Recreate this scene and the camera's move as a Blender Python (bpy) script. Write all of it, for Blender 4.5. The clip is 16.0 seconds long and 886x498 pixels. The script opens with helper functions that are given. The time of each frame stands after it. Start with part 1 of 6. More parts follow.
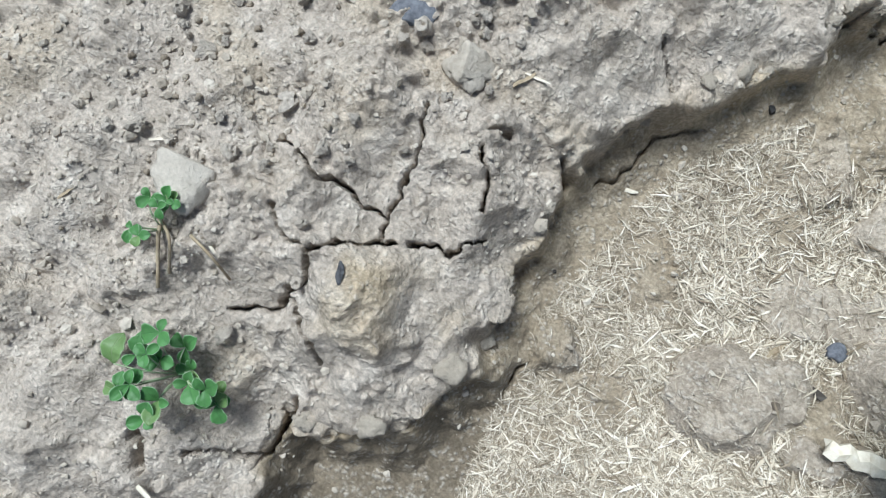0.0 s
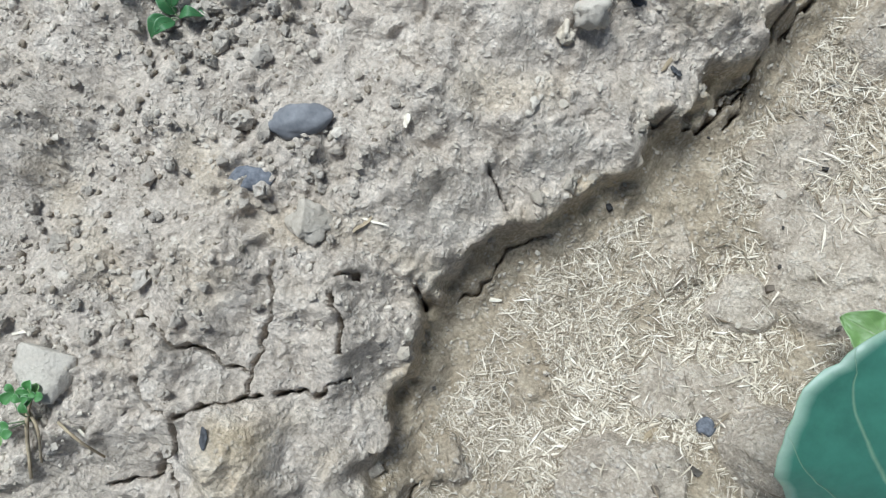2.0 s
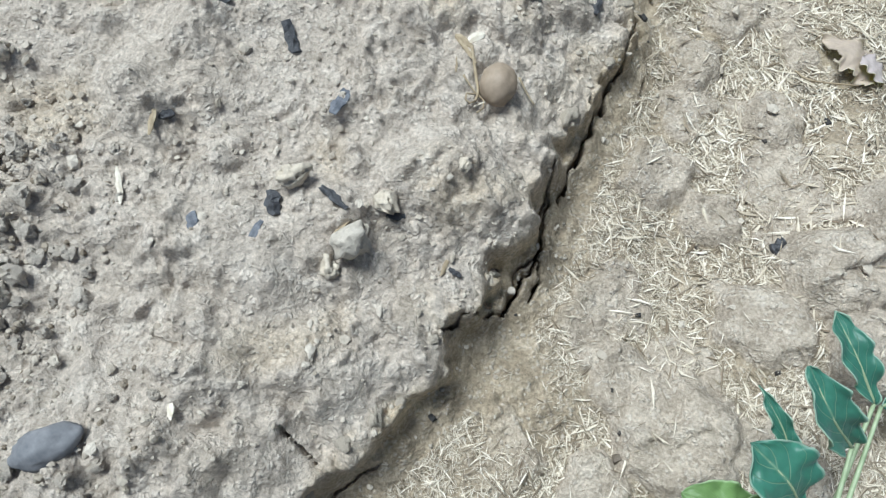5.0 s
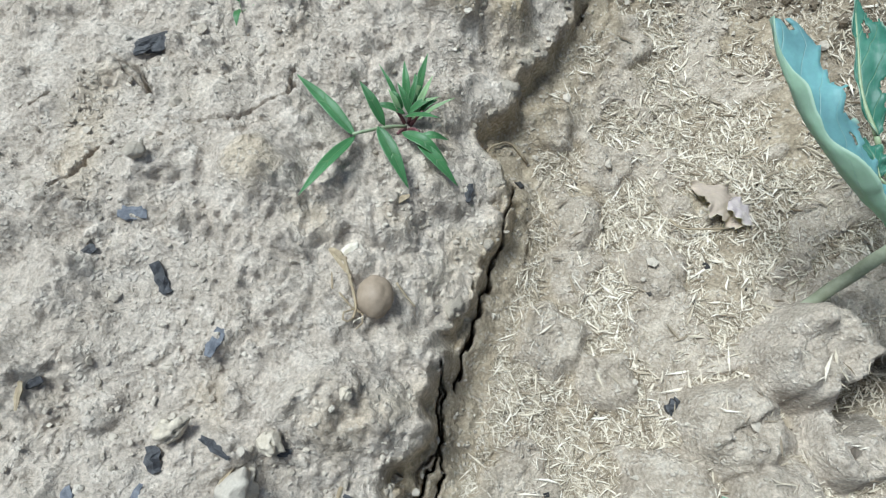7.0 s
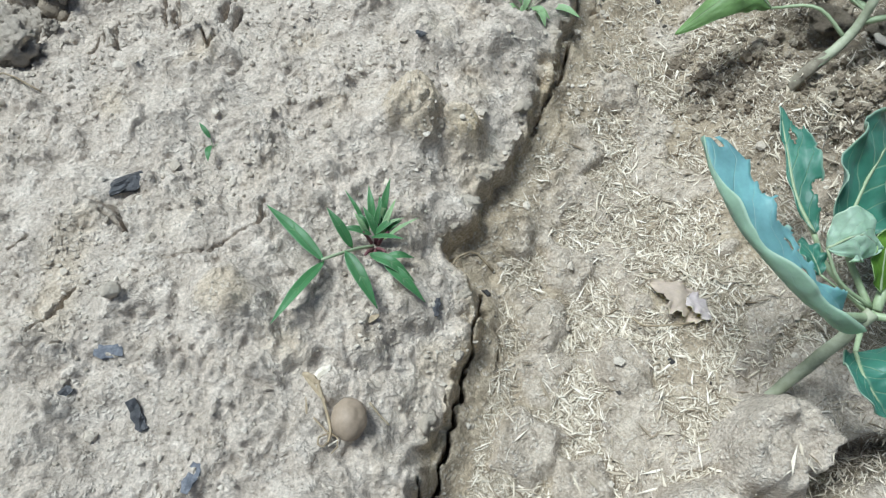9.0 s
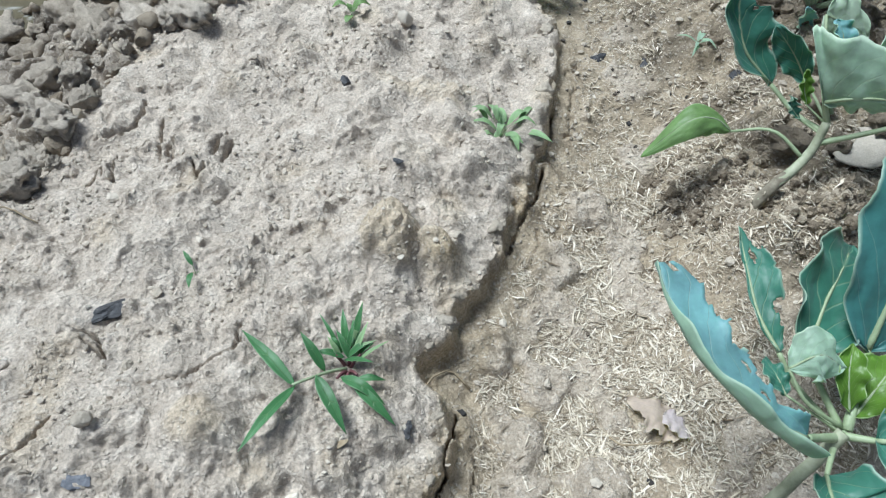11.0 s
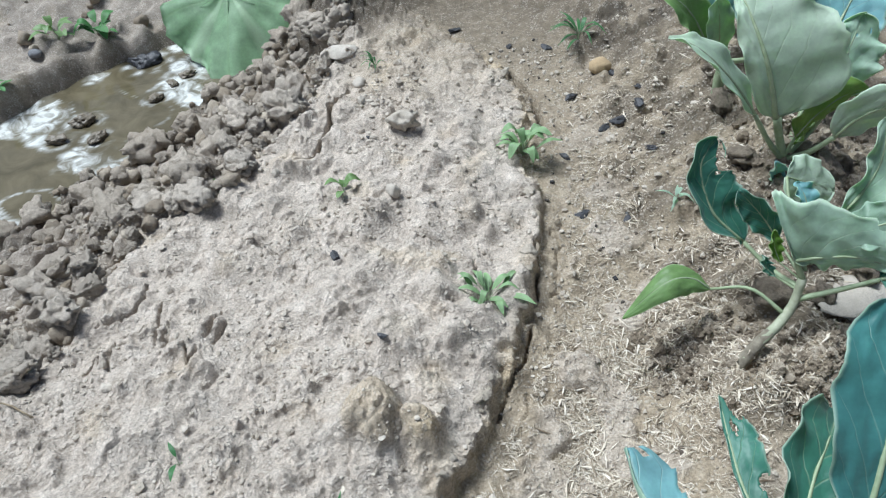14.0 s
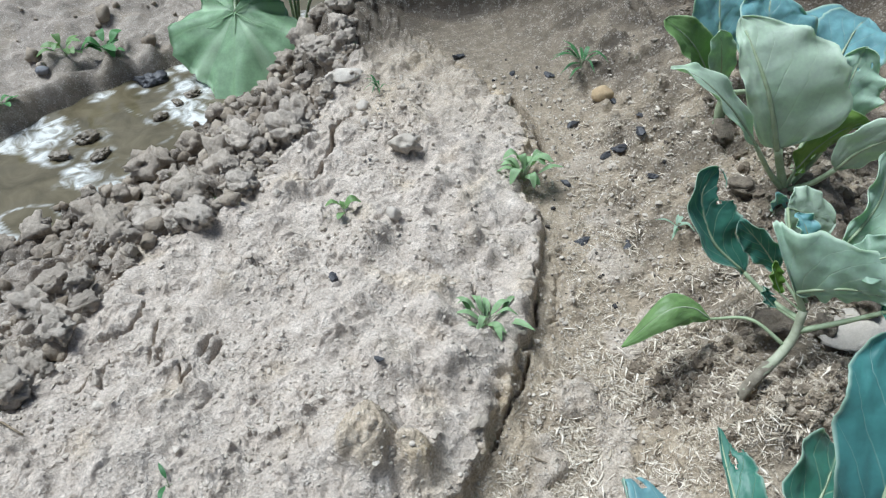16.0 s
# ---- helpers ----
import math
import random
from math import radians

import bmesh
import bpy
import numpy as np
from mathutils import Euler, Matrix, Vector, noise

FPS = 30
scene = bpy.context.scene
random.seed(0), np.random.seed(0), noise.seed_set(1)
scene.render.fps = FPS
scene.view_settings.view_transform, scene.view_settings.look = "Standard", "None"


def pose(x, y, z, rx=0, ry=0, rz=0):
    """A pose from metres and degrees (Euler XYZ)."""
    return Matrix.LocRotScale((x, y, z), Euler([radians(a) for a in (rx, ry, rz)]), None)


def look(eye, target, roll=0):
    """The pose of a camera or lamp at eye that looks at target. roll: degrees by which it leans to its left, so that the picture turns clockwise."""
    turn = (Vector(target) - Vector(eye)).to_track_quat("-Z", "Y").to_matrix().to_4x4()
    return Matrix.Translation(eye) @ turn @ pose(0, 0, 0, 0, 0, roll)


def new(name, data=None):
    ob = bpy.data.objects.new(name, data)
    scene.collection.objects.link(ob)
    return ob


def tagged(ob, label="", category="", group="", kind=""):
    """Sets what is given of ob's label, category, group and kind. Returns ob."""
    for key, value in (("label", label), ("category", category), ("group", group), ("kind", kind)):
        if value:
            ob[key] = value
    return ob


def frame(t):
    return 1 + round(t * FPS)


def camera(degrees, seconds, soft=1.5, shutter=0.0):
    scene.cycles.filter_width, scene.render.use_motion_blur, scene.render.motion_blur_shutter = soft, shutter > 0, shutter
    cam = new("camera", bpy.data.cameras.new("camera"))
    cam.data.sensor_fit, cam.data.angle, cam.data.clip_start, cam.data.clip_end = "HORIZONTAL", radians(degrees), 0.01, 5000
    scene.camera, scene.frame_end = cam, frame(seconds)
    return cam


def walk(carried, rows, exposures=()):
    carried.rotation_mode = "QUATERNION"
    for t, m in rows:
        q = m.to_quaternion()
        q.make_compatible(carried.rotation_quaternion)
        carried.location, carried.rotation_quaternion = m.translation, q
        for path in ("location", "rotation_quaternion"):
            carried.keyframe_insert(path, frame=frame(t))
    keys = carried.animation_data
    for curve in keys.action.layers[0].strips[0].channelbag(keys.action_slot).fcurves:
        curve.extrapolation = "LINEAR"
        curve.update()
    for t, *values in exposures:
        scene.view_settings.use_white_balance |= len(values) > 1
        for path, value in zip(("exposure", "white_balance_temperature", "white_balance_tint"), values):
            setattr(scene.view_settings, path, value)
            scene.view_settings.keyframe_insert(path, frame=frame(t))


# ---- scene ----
cam = camera(66.49, 16.0, soft=1.25)
walk(cam, [
    (0, pose(0.0000, -0.0000, 0.4000, 2.20, 3.30, 32.84)),
    (0.5, pose(0.0112, 0.0137, 0.4021, 2.88, 2.15, 30.60)),
    (1, pose(0.0242, 0.0368, 0.4105, 3.86, 2.77, 28.37)),
    (1.5, pose(0.0327, 0.0497, 0.4164, 5.46, 2.60, 26.83)),
    (2, pose(0.0409, 0.0616, 0.4213, 7.47, 1.99, 24.13)),
    (2.5, pose(0.0495, 0.0735, 0.4167, 8.56, 0.55, 22.02)),
    (3, pose(0.0588, 0.0897, 0.4091, 9.01, -0.20, 18.69)),
    (3.5, pose(0.0681, 0.1110, 0.4025, 11.12, -1.25, 15.55)),
    (4, pose(0.0730, 0.1360, 0.4037, 11.83, -1.29, 12.78)),
    (4.2, pose(0.0758, 0.1374, 0.4029, 12.78, -1.30, 12.17)),
    (6.3, pose(0.1194, 0.2369, 0.4309, 17.41, -1.43, 2.24)),
    (6.5, pose(0.1240, 0.2446, 0.4345, 17.96, -1.55, 1.60)),
    (7, pose(0.1243, 0.2541, 0.4408, 20.13, -2.46, 1.32)),
    (7.5, pose(0.1257, 0.2590, 0.4491, 22.70, -2.89, 0.33)),
    (8, pose(0.1267, 0.2614, 0.4557, 23.78, -2.67, -0.23)),
    (8.5, pose(0.1305, 0.2649, 0.4624, 25.55, -2.87, -1.26)),
    (9, pose(0.1336, 0.2706, 0.4675, 26.83, -2.46, -2.27)),
    (9.2, pose(0.1365, 0.2725, 0.4704, 27.28, -2.19, -2.37)),
    (11.3, pose(0.1661, 0.2795, 0.4898, 35.49, -0.93, -2.39)),
    (11.5, pose(0.1624, 0.3082, 0.4601, 35.33, -0.91, -2.80)),
    (12, pose(0.1716, 0.3197, 0.4686, 38.01, -0.64, -2.80)),
    (12.5, pose(0.1764, 0.3206, 0.4742, 39.63, -0.08, -3.04)),
    (13, pose(0.1815, 0.3261, 0.4792, 40.76, 0.44, -3.07)),
    (13.5, pose(0.2046, 0.2972, 0.5174, 43.23, 2.45, -2.45)),
    (14, pose(0.2129, 0.3028, 0.5267, 45.28, 3.10, -2.63)),
    (14.5, pose(0.2159, 0.3049, 0.5322, 46.54, 3.18, -2.85)),
    (15, pose(0.2171, 0.3060, 0.5353, 47.10, 3.19, -2.96)),
    (15.5, pose(0.2168, 0.3062, 0.5333, 46.87, 3.12, -2.89)),
    (16, pose(0.2134, 0.3042, 0.5246, 47.38, 2.19, -1.76)),
], [(0.0, 0.15, 5560.0, 4.0), (4.0, 0.15, 5560.0, 2.5), (8.0, 0.15, 5560.0, 1.0), (12.0, 0.15, 5530.0, 4.5), (16.0, 0.15, 5510.0, 6.0)])

# ---- light ----
world = bpy.data.worlds.new("sky")
scene.world = world
world.use_nodes = True
wn = world.node_tree
sky = wn.nodes.new("ShaderNodeTexSky")
sky.sky_type = 'NISHITA'
sky.sun_disc = False
SUN_ELEV, SUN_AZ = radians(64), radians(-60)
sky.sun_elevation = SUN_ELEV
sky.sun_rotation = SUN_AZ
sky.air_density, sky.dust_density, sky.ozone_density = 1.0, 3.0, 1.0
wn.nodes["Background"].inputs["Strength"].default_value = 0.074
# thin haze whitens the blue
grey = wn.nodes.new("ShaderNodeRGBToBW")
haze = wn.nodes.new("ShaderNodeMix")
haze.data_type = 'RGBA'
haze.inputs["Factor"].default_value = 0.4
wn.links.new(sky.outputs[0], grey.inputs[0])
wn.links.new(sky.outputs[0], haze.inputs["A"])
wn.links.new(grey.outputs[0], haze.inputs["B"])
wn.links.new(haze.outputs["Result"], wn.nodes["Background"].inputs["Color"])
sun_data = bpy.data.lights.new("sun", 'SUN')
sun_data.energy, sun_data.angle, sun_data.color = 4.3, radians(22), (1.0, 0.965, 0.91)
sun = new("sun", sun_data)
sun_dir = Vector((math.sin(SUN_AZ) * math.cos(SUN_ELEV), math.cos(SUN_AZ) * math.cos(SUN_ELEV), math.sin(SUN_ELEV)))
sun.matrix_world = look(sun_dir * 5, (0, 0, 0))


# ---- materials ----
def node_mat(name):
    m = bpy.data.materials.new(name)
    m.use_nodes = True
    return m, m.node_tree, m.node_tree.nodes["Principled BSDF"]


def add(nt, kind, **inputs):
    n = nt.nodes.new(kind)
    for k, v in inputs.items():
        n.inputs[k.replace("_", " ")].default_value = v
    return n


def noise_node(nt, coord, scale, detail=6, rough=0.6, distort=0.0):
    n = add(nt, "ShaderNodeTexNoise", Scale=scale, Detail=detail, Roughness=rough, Distortion=distort)
    nt.links.new(coord, n.inputs["Vector"])
    return n.outputs["Fac"]


def ramp(nt, fac, stops):
    r = nt.nodes.new("ShaderNodeValToRGB")
    e = r.color_ramp.elements
    e[0].position, e[0].color = stops[0][0], (*stops[0][1], 1)
    e[1].position, e[1].color = stops[-1][0], (*stops[-1][1], 1)
    for p, c in stops[1:-1]:
        k = e.new(p)
        k.color = (*c, 1)
    nt.links.new(fac, r.inputs["Fac"])
    return r.outputs["Color"]


def mix(nt, fac, a, b, mode='MIX'):
    n = nt.nodes.new("ShaderNodeMix")
    n.data_type, n.blend_type = 'RGBA', mode
    for sock, v in ((n.inputs["Factor"], fac), (n.inputs["A"], a), (n.inputs["B"], b)):
        if hasattr(v, "links"):
            nt.links.new(v, sock)
        elif isinstance(v, tuple):
            sock.default_value = (*v, 1)
        else:
            sock.default_value = v
    return n.outputs["Result"]


def mul(nt, a, b, op='MULTIPLY'):
    n = nt.nodes.new("ShaderNodeMath")
    n.operation = op
    for k, v in enumerate((a, b)):
        if hasattr(v, "links"):
            nt.links.new(v, n.inputs[k])
        else:
            n.inputs[k].default_value = v
    return n.outputs[0]


def bump(nt, bsdf, height, strength, dist):
    b = add(nt, "ShaderNodeBump", Strength=strength, Distance=dist)
    nt.links.new(height, b.inputs["Height"])
    nt.links.new(b.outputs["Normal"], bsdf.inputs["Normal"])


def attr(nt, name):
    a = nt.nodes.new("ShaderNodeAttribute")
    a.attribute_name = name
    return a.outputs["Fac"]


def ground_material():
    """Dried silty clay: grey crust on the ridge, yellower broken clay, tan silt below, wet mud by the ditch, its dark
    tone also laid on as shade.
    """
    m, nt, b = node_mat("dried_mud")
    pos = nt.nodes.new("ShaderNodeNewGeometry").outputs["Position"]
    big = noise_node(nt, pos, 9, 5, 0.6)
    mid = noise_node(nt, pos, 55, 8, 0.65)
    fine = noise_node(nt, pos, 420, 6, 0.7)
    crust = ramp(nt, mid, [(0.28, (0.38, 0.325, 0.265)), (0.5, (0.53, 0.459, 0.388)), (0.70, (0.77, 0.692, 0.605))])
    crust = mix(nt, mul(nt, big, 0.5), crust, (0.60, 0.525, 0.44))
    clay = ramp(nt, mid, [(0.25, (0.42, 0.325, 0.205)), (0.55, (0.61, 0.495, 0.335)), (0.8, (0.73, 0.615, 0.45))])
    silt = ramp(nt, mid, [(0.25, (0.26, 0.208, 0.142)), (0.5, (0.41, 0.338, 0.242)), (0.75, (0.59, 0.50, 0.38))])
    wet_shade = ramp(nt, mid, [(0.3, (0.075, 0.058, 0.038)), (0.7, (0.15, 0.118, 0.08))])
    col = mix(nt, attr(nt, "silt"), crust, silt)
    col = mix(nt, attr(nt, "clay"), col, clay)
    # this mask holds wet mud and also shade painted on the soil
    col = mix(nt, attr(nt, "wet_shade"), col, wet_shade)
    # bright flecks on raised grains, highlights put into the colour
    grain = ramp(nt, fine, [(0.30, (0.60, 0.58, 0.55)), (0.50, (0.94, 0.94, 0.93)), (0.66, (1.27, 1.27, 1.26))])
    col = mix(nt, 1.0, col, grain, 'MULTIPLY')
    r = ramp(nt, attr(nt, "wet_shade"), [(0.0, (0.95, 0.95, 0.95)), (1.0, (0.45, 0.45, 0.45))])
    nt.links.new(r, b.inputs["Roughness"])
    # small crumbs stuck to the crust, in patches; highlights painted as paler tops
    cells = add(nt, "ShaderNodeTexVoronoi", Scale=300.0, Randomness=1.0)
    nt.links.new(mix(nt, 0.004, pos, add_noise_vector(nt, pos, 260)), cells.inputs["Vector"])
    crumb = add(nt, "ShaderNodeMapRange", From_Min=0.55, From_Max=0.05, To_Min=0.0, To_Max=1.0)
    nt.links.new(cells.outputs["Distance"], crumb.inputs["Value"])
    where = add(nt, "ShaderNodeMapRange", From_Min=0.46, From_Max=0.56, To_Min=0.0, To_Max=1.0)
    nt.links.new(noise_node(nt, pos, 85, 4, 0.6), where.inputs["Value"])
    crumb_glints = mul(nt, mul(nt, crumb.outputs[0], where.outputs[0]), 0.55)
    nt.links.new(mix(nt, crumb_glints, col, (0.86, 0.79, 0.69)), b.inputs["Base Color"])
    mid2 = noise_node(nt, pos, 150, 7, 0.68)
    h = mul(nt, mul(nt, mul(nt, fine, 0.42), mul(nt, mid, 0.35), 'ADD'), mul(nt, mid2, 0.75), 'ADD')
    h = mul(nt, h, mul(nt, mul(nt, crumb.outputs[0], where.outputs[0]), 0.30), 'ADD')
    bump(nt, b, h, 1.0, 0.0050)
    return m


def add_noise_vector(nt, pos, scale):
    n = add(nt, "ShaderNodeTexNoise", Scale=scale, Detail=2)
    nt.links.new(pos, n.inputs["Vector"])
    return n.outputs["Color"]


def soil_material(name, dark, light, scale=60, relief=0.002):
    m, nt, b = node_mat(name)
    tc = nt.nodes.new("ShaderNodeTexCoord").outputs["Object"]
    rnd = nt.nodes.new("ShaderNodeObjectInfo").outputs["Random"]
    mid = noise_node(nt, tc, scale, 8, 0.65)
    fine = noise_node(nt, tc, scale * 7, 5, 0.7)
    col = ramp(nt, mid, [(0.28, dark), (0.72, light)])
    col = mix(nt, mul(nt, rnd, 0.55), col, dark)
    col = mix(nt, 0.5, col, ramp(nt, fine, [(0.3, (0.7, 0.7, 0.7)), (0.7, (1.15, 1.15, 1.15))]), 'MULTIPLY')
    nt.links.new(col, b.inputs["Base Color"])
    b.inputs["Roughness"].default_value = 0.95
    bump(nt, b, mul(nt, mul(nt, fine, 0.6), mid, 'ADD'), 0.9, relief)
    return m


def island_material(name, stops, rough=0.7, scale=300, relief=0.0):
    """Small loose bits: each one takes its own tint."""
    m, nt, b = node_mat(name)
    g = nt.nodes.new("ShaderNodeNewGeometry")
    col = ramp(nt, g.outputs["Random Per Island"], stops)
    n = noise_node(nt, g.outputs["Position"], scale, 4, 0.6)
    col = mix(nt, 0.6, col, ramp(nt, n, [(0.3, (0.7, 0.68, 0.65)), (0.7, (1.12, 1.12, 1.1))]), 'MULTIPLY')
    nt.links.new(col, b.inputs["Base Color"])
    b.inputs["Roughness"].default_value = rough
    if relief:
        bump(nt, b, noise_node(nt, g.outputs["Position"], scale * 1.3, 6, 0.65), 1.0, relief)
    return m


def plain_material(name, dark, light, scale, rough, bumpy=0.3, metal=0.0):
    m, nt, b = node_mat(name)
    tc = nt.nodes.new("ShaderNodeTexCoord").outputs["Object"]
    n = noise_node(nt, tc, scale, 7, 0.65)
    nt.links.new(ramp(nt, n, [(0.3, dark), (0.7, light)]), b.inputs["Base Color"])
    b.inputs["Roughness"].default_value = rough
    b.inputs["Metallic"].default_value = metal
    bump(nt, b, n, bumpy, 0.0015)
    return m


def leaf_material(name, base, under, vein, veins=7.0, slope=0.55, width=0.07, rough=0.45, bloom=0.0):
    """A blade with pale side veins that run from the midrib to the margin."""
    m, nt, b = node_mat(name)
    uv = nt.nodes.new("ShaderNodeUVMap").outputs["UV"]
    sep = nt.nodes.new("ShaderNodeSeparateXYZ")
    nt.links.new(uv, sep.inputs[0])
    u, v = sep.outputs["X"], sep.outputs["Y"]
    av = mul(nt, mul(nt, mul(nt, v, 0.5, 'SUBTRACT'), 2.0), 0.0, 'ABSOLUTE')
    tc = nt.nodes.new("ShaderNodeTexCoord").outputs["Object"]
    wob = noise_node(nt, tc, 40, 3, 0.5)
    ph = mul(nt, mul(nt, mul(nt, u, mul(nt, av, slope), 'SUBTRACT'), mul(nt, wob, 0.03), 'ADD'), veins)
    tri = mul(nt, mul(nt, mul(nt, ph, 0.0, 'FRACT'), 0.5, 'SUBTRACT'), 0.0, 'ABSOLUTE')
    wid = mul(nt, width, mul(nt, mul(nt, av, -0.92), 1.0, 'ADD'))
    line = add(nt, "ShaderNodeMapRange", From_Min=0.0, To_Min=1.0, To_Max=0.0)
    nt.links.new(tri, line.inputs["Value"])
    nt.links.new(wid, line.inputs["From Max"])
    midline = add(nt, "ShaderNodeMapRange", From_Min=0.0, From_Max=0.07, To_Min=1.0, To_Max=0.0)
    nt.links.new(av, midline.inputs["Value"])
    vmask = mul(nt, line.outputs[0], midline.outputs[0], 'MAXIMUM')
    n = noise_node(nt, tc, 30, 6, 0.6)
    n2 = noise_node(nt, tc, 260, 4, 0.6)
    side = attr(nt, "under")
    lit = ramp(nt, n, [(0.25, tuple(c * 0.72 for c in base)), (0.75, tuple(min(1, c * 1.3) for c in base))])
    low = ramp(nt, n, [(0.25, tuple(c * 0.82 for c in under)), (0.75, tuple(min(1, c * 1.18) for c in under))])
    col = mix(nt, side, lit, low)
    rim = add(nt, "ShaderNodeMapRange", From_Min=0.91, From_Max=0.99, To_Min=0.0, To_Max=0.75)
    nt.links.new(av, rim.inputs["Value"])
    col = mix(nt, mul(nt, vmask, 0.55), col, vein)
    col = mix(nt, rim.outputs[0], col, tuple(min(1, 0.25 + c) for c in under))
    col = mix(nt, 0.35, col, ramp(nt, n2, [(0.3, (0.8, 0.8, 0.8)), (0.7, (1.1, 1.1, 1.1))]), 'MULTIPLY')
    nt.links.new(col, b.inputs["Base Color"])
    b.inputs["Roughness"].default_value = rough
    b.inputs["Sheen Weight"].default_value = bloom
    b.inputs["Sheen Roughness"].default_value = 0.5
    b.inputs["Sheen Tint"].default_value = (0.7, 0.9, 1.0, 1)
    pucker = noise_node(nt, tc, 95, 3, 0.5)
    h = mul(nt, mul(nt, vmask, -0.22), mul(nt, mul(nt, n, 0.6), mul(nt, pucker, 0.45), 'ADD'), 'ADD')
    bump(nt, b, h, 0.55, 0.0025)
    # light that comes through the thin blade
    tr = nt.nodes.new("ShaderNodeBsdfTranslucent")
    nt.links.new(mix(nt, 1.0, col, (0.75, 1.0, 0.35), 'MULTIPLY'), tr.inputs["Color"])
    ms = nt.nodes.new("ShaderNodeMixShader")
    ms.inputs[0].default_value = 0.42
    nt.links.new(b.outputs[0], ms.inputs[1])
    nt.links.new(tr.outputs[0], ms.inputs[2])
    nt.links.new(ms.outputs[0], nt.nodes["Material Output"].inputs["Surface"])
    return m


def water_material():
    m, nt, b = node_mat("muddy_water")
    pos = nt.nodes.new("ShaderNodeNewGeometry").outputs["Position"]
    n = noise_node(nt, pos, 14, 6, 0.62, 0.8)
    # pale patches: some scum, some sky reflection painted as colour
    film_glints = mul(nt, attr(nt, "scum_glints"), ramp(nt, noise_node(nt, pos, 26, 5, 0.55, 1.2), [(0.40, (0.1, 0.1, 0.1)), (0.6, (1, 1, 1))]))
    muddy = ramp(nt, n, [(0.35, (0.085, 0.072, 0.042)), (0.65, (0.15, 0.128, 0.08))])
    nt.links.new(mix(nt, film_glints, muddy, (0.62, 0.63, 0.60)), b.inputs["Base Color"])
    b.inputs["IOR"].default_value = 1.33
    nt.links.new(ramp(nt, film_glints, [(0.0, (0.02, 0.02, 0.02)), (1.0, (0.35, 0.35, 0.35))]), b.inputs["Roughness"])
    bump(nt, b, noise_node(nt, pos, 40, 3, 0.5), 0.06, 0.004)
    return m


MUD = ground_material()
CLOD = soil_material("clod_soil", (0.34, 0.295, 0.235), (0.66, 0.60, 0.51), 70)
PALE = soil_material("pale_clay_chip", (0.46, 0.41, 0.34), (0.68, 0.63, 0.55), 90)
CRUMB = island_material("soil_crumb", [(0.0, (0.40, 0.35, 0.285)), (0.6, (0.56, 0.50, 0.42)), (1.0, (0.66, 0.60, 0.515))], 0.95, 300, 0.002)
DITCH_CRUMB = island_material("ditch_soil_crumb", [(0.0, (0.28, 0.23, 0.17)), (0.6, (0.43, 0.365, 0.285)), (1.0, (0.60, 0.53, 0.43))], 0.95, 300, 0.004)
DUG_CRUMB = island_material("dug_soil_crumb", [(0.0, (0.19, 0.15, 0.105)), (0.6, (0.34, 0.285, 0.215)), (1.0, (0.50, 0.435, 0.345))], 0.95, 300, 0.004)
HEAP = soil_material("heaped_clod_soil", (0.47, 0.40, 0.315), (0.86, 0.775, 0.665), 4.5, 0.005)
HEAP_DAMP = soil_material("damp_heaped_clod_soil", (0.36, 0.30, 0.23), (0.80, 0.715, 0.60), 4.5, 0.005)
LUMP = soil_material("dry_lump_soil", (0.48, 0.42, 0.345), (0.82, 0.745, 0.645), 3.5, 0.002)
DUG = soil_material("dug_soil", (0.20, 0.16, 0.11), (0.48, 0.41, 0.32), 3.2, 0.006)
WET_MUD = plain_material("wet_dark_mud", (0.09, 0.075, 0.05), (0.24, 0.20, 0.145), 120, 0.5, 0.8)
STRAW = island_material("dry_straw", [(0.0, (0.17, 0.13, 0.085)), (0.3, (0.40, 0.34, 0.255)), (0.65, (0.66, 0.585, 0.465)), (0.88, (0.80, 0.73, 0.615)), (1.0, (0.90, 0.84, 0.735))], 0.6)
STONE = plain_material("grey_stone", (0.10, 0.105, 0.115), (0.22, 0.22, 0.23), 110, 0.7)
TAN_STONE = plain_material("tan_pebble", (0.24, 0.185, 0.13), (0.34, 0.27, 0.20), 160, 0.65, 0.15)
CHAR = plain_material("charcoal", (0.012, 0.012, 0.014), (0.07, 0.072, 0.08), 350, 0.45, 0.8)
ASH = plain_material("ashy_charcoal", (0.05, 0.055, 0.07), (0.19, 0.20, 0.225), 300, 0.7, 0.6)
BARK = plain_material("dry_stem", (0.22, 0.165, 0.10), (0.42, 0.35, 0.24), 200, 0.85, 0.5)
HUSK = plain_material("pale_husk", (0.55, 0.48, 0.36), (0.75, 0.70, 0.60), 250, 0.6, 0.2)

# ---- ground ----
def lattice(ix, iy, seed):
    """A fixed random number, 32 bits, for each whole place."""
    h = ix.astype(np.int32).view(np.uint32) * np.uint32(374761393) + iy.astype(np.int32).view(np.uint32) * np.uint32(668265263) + np.uint32(seed * 1442695041 & 0xFFFFFFFF)
    h = (h ^ (h >> np.uint32(13))) * np.uint32(1274126177)
    return h ^ (h >> np.uint32(16))


ANGLES = np.linspace(0, 2 * math.pi, 256, endpoint=False)
COS, SIN = np.cos(ANGLES).astype(np.float32), np.sin(ANGLES).astype(np.float32)


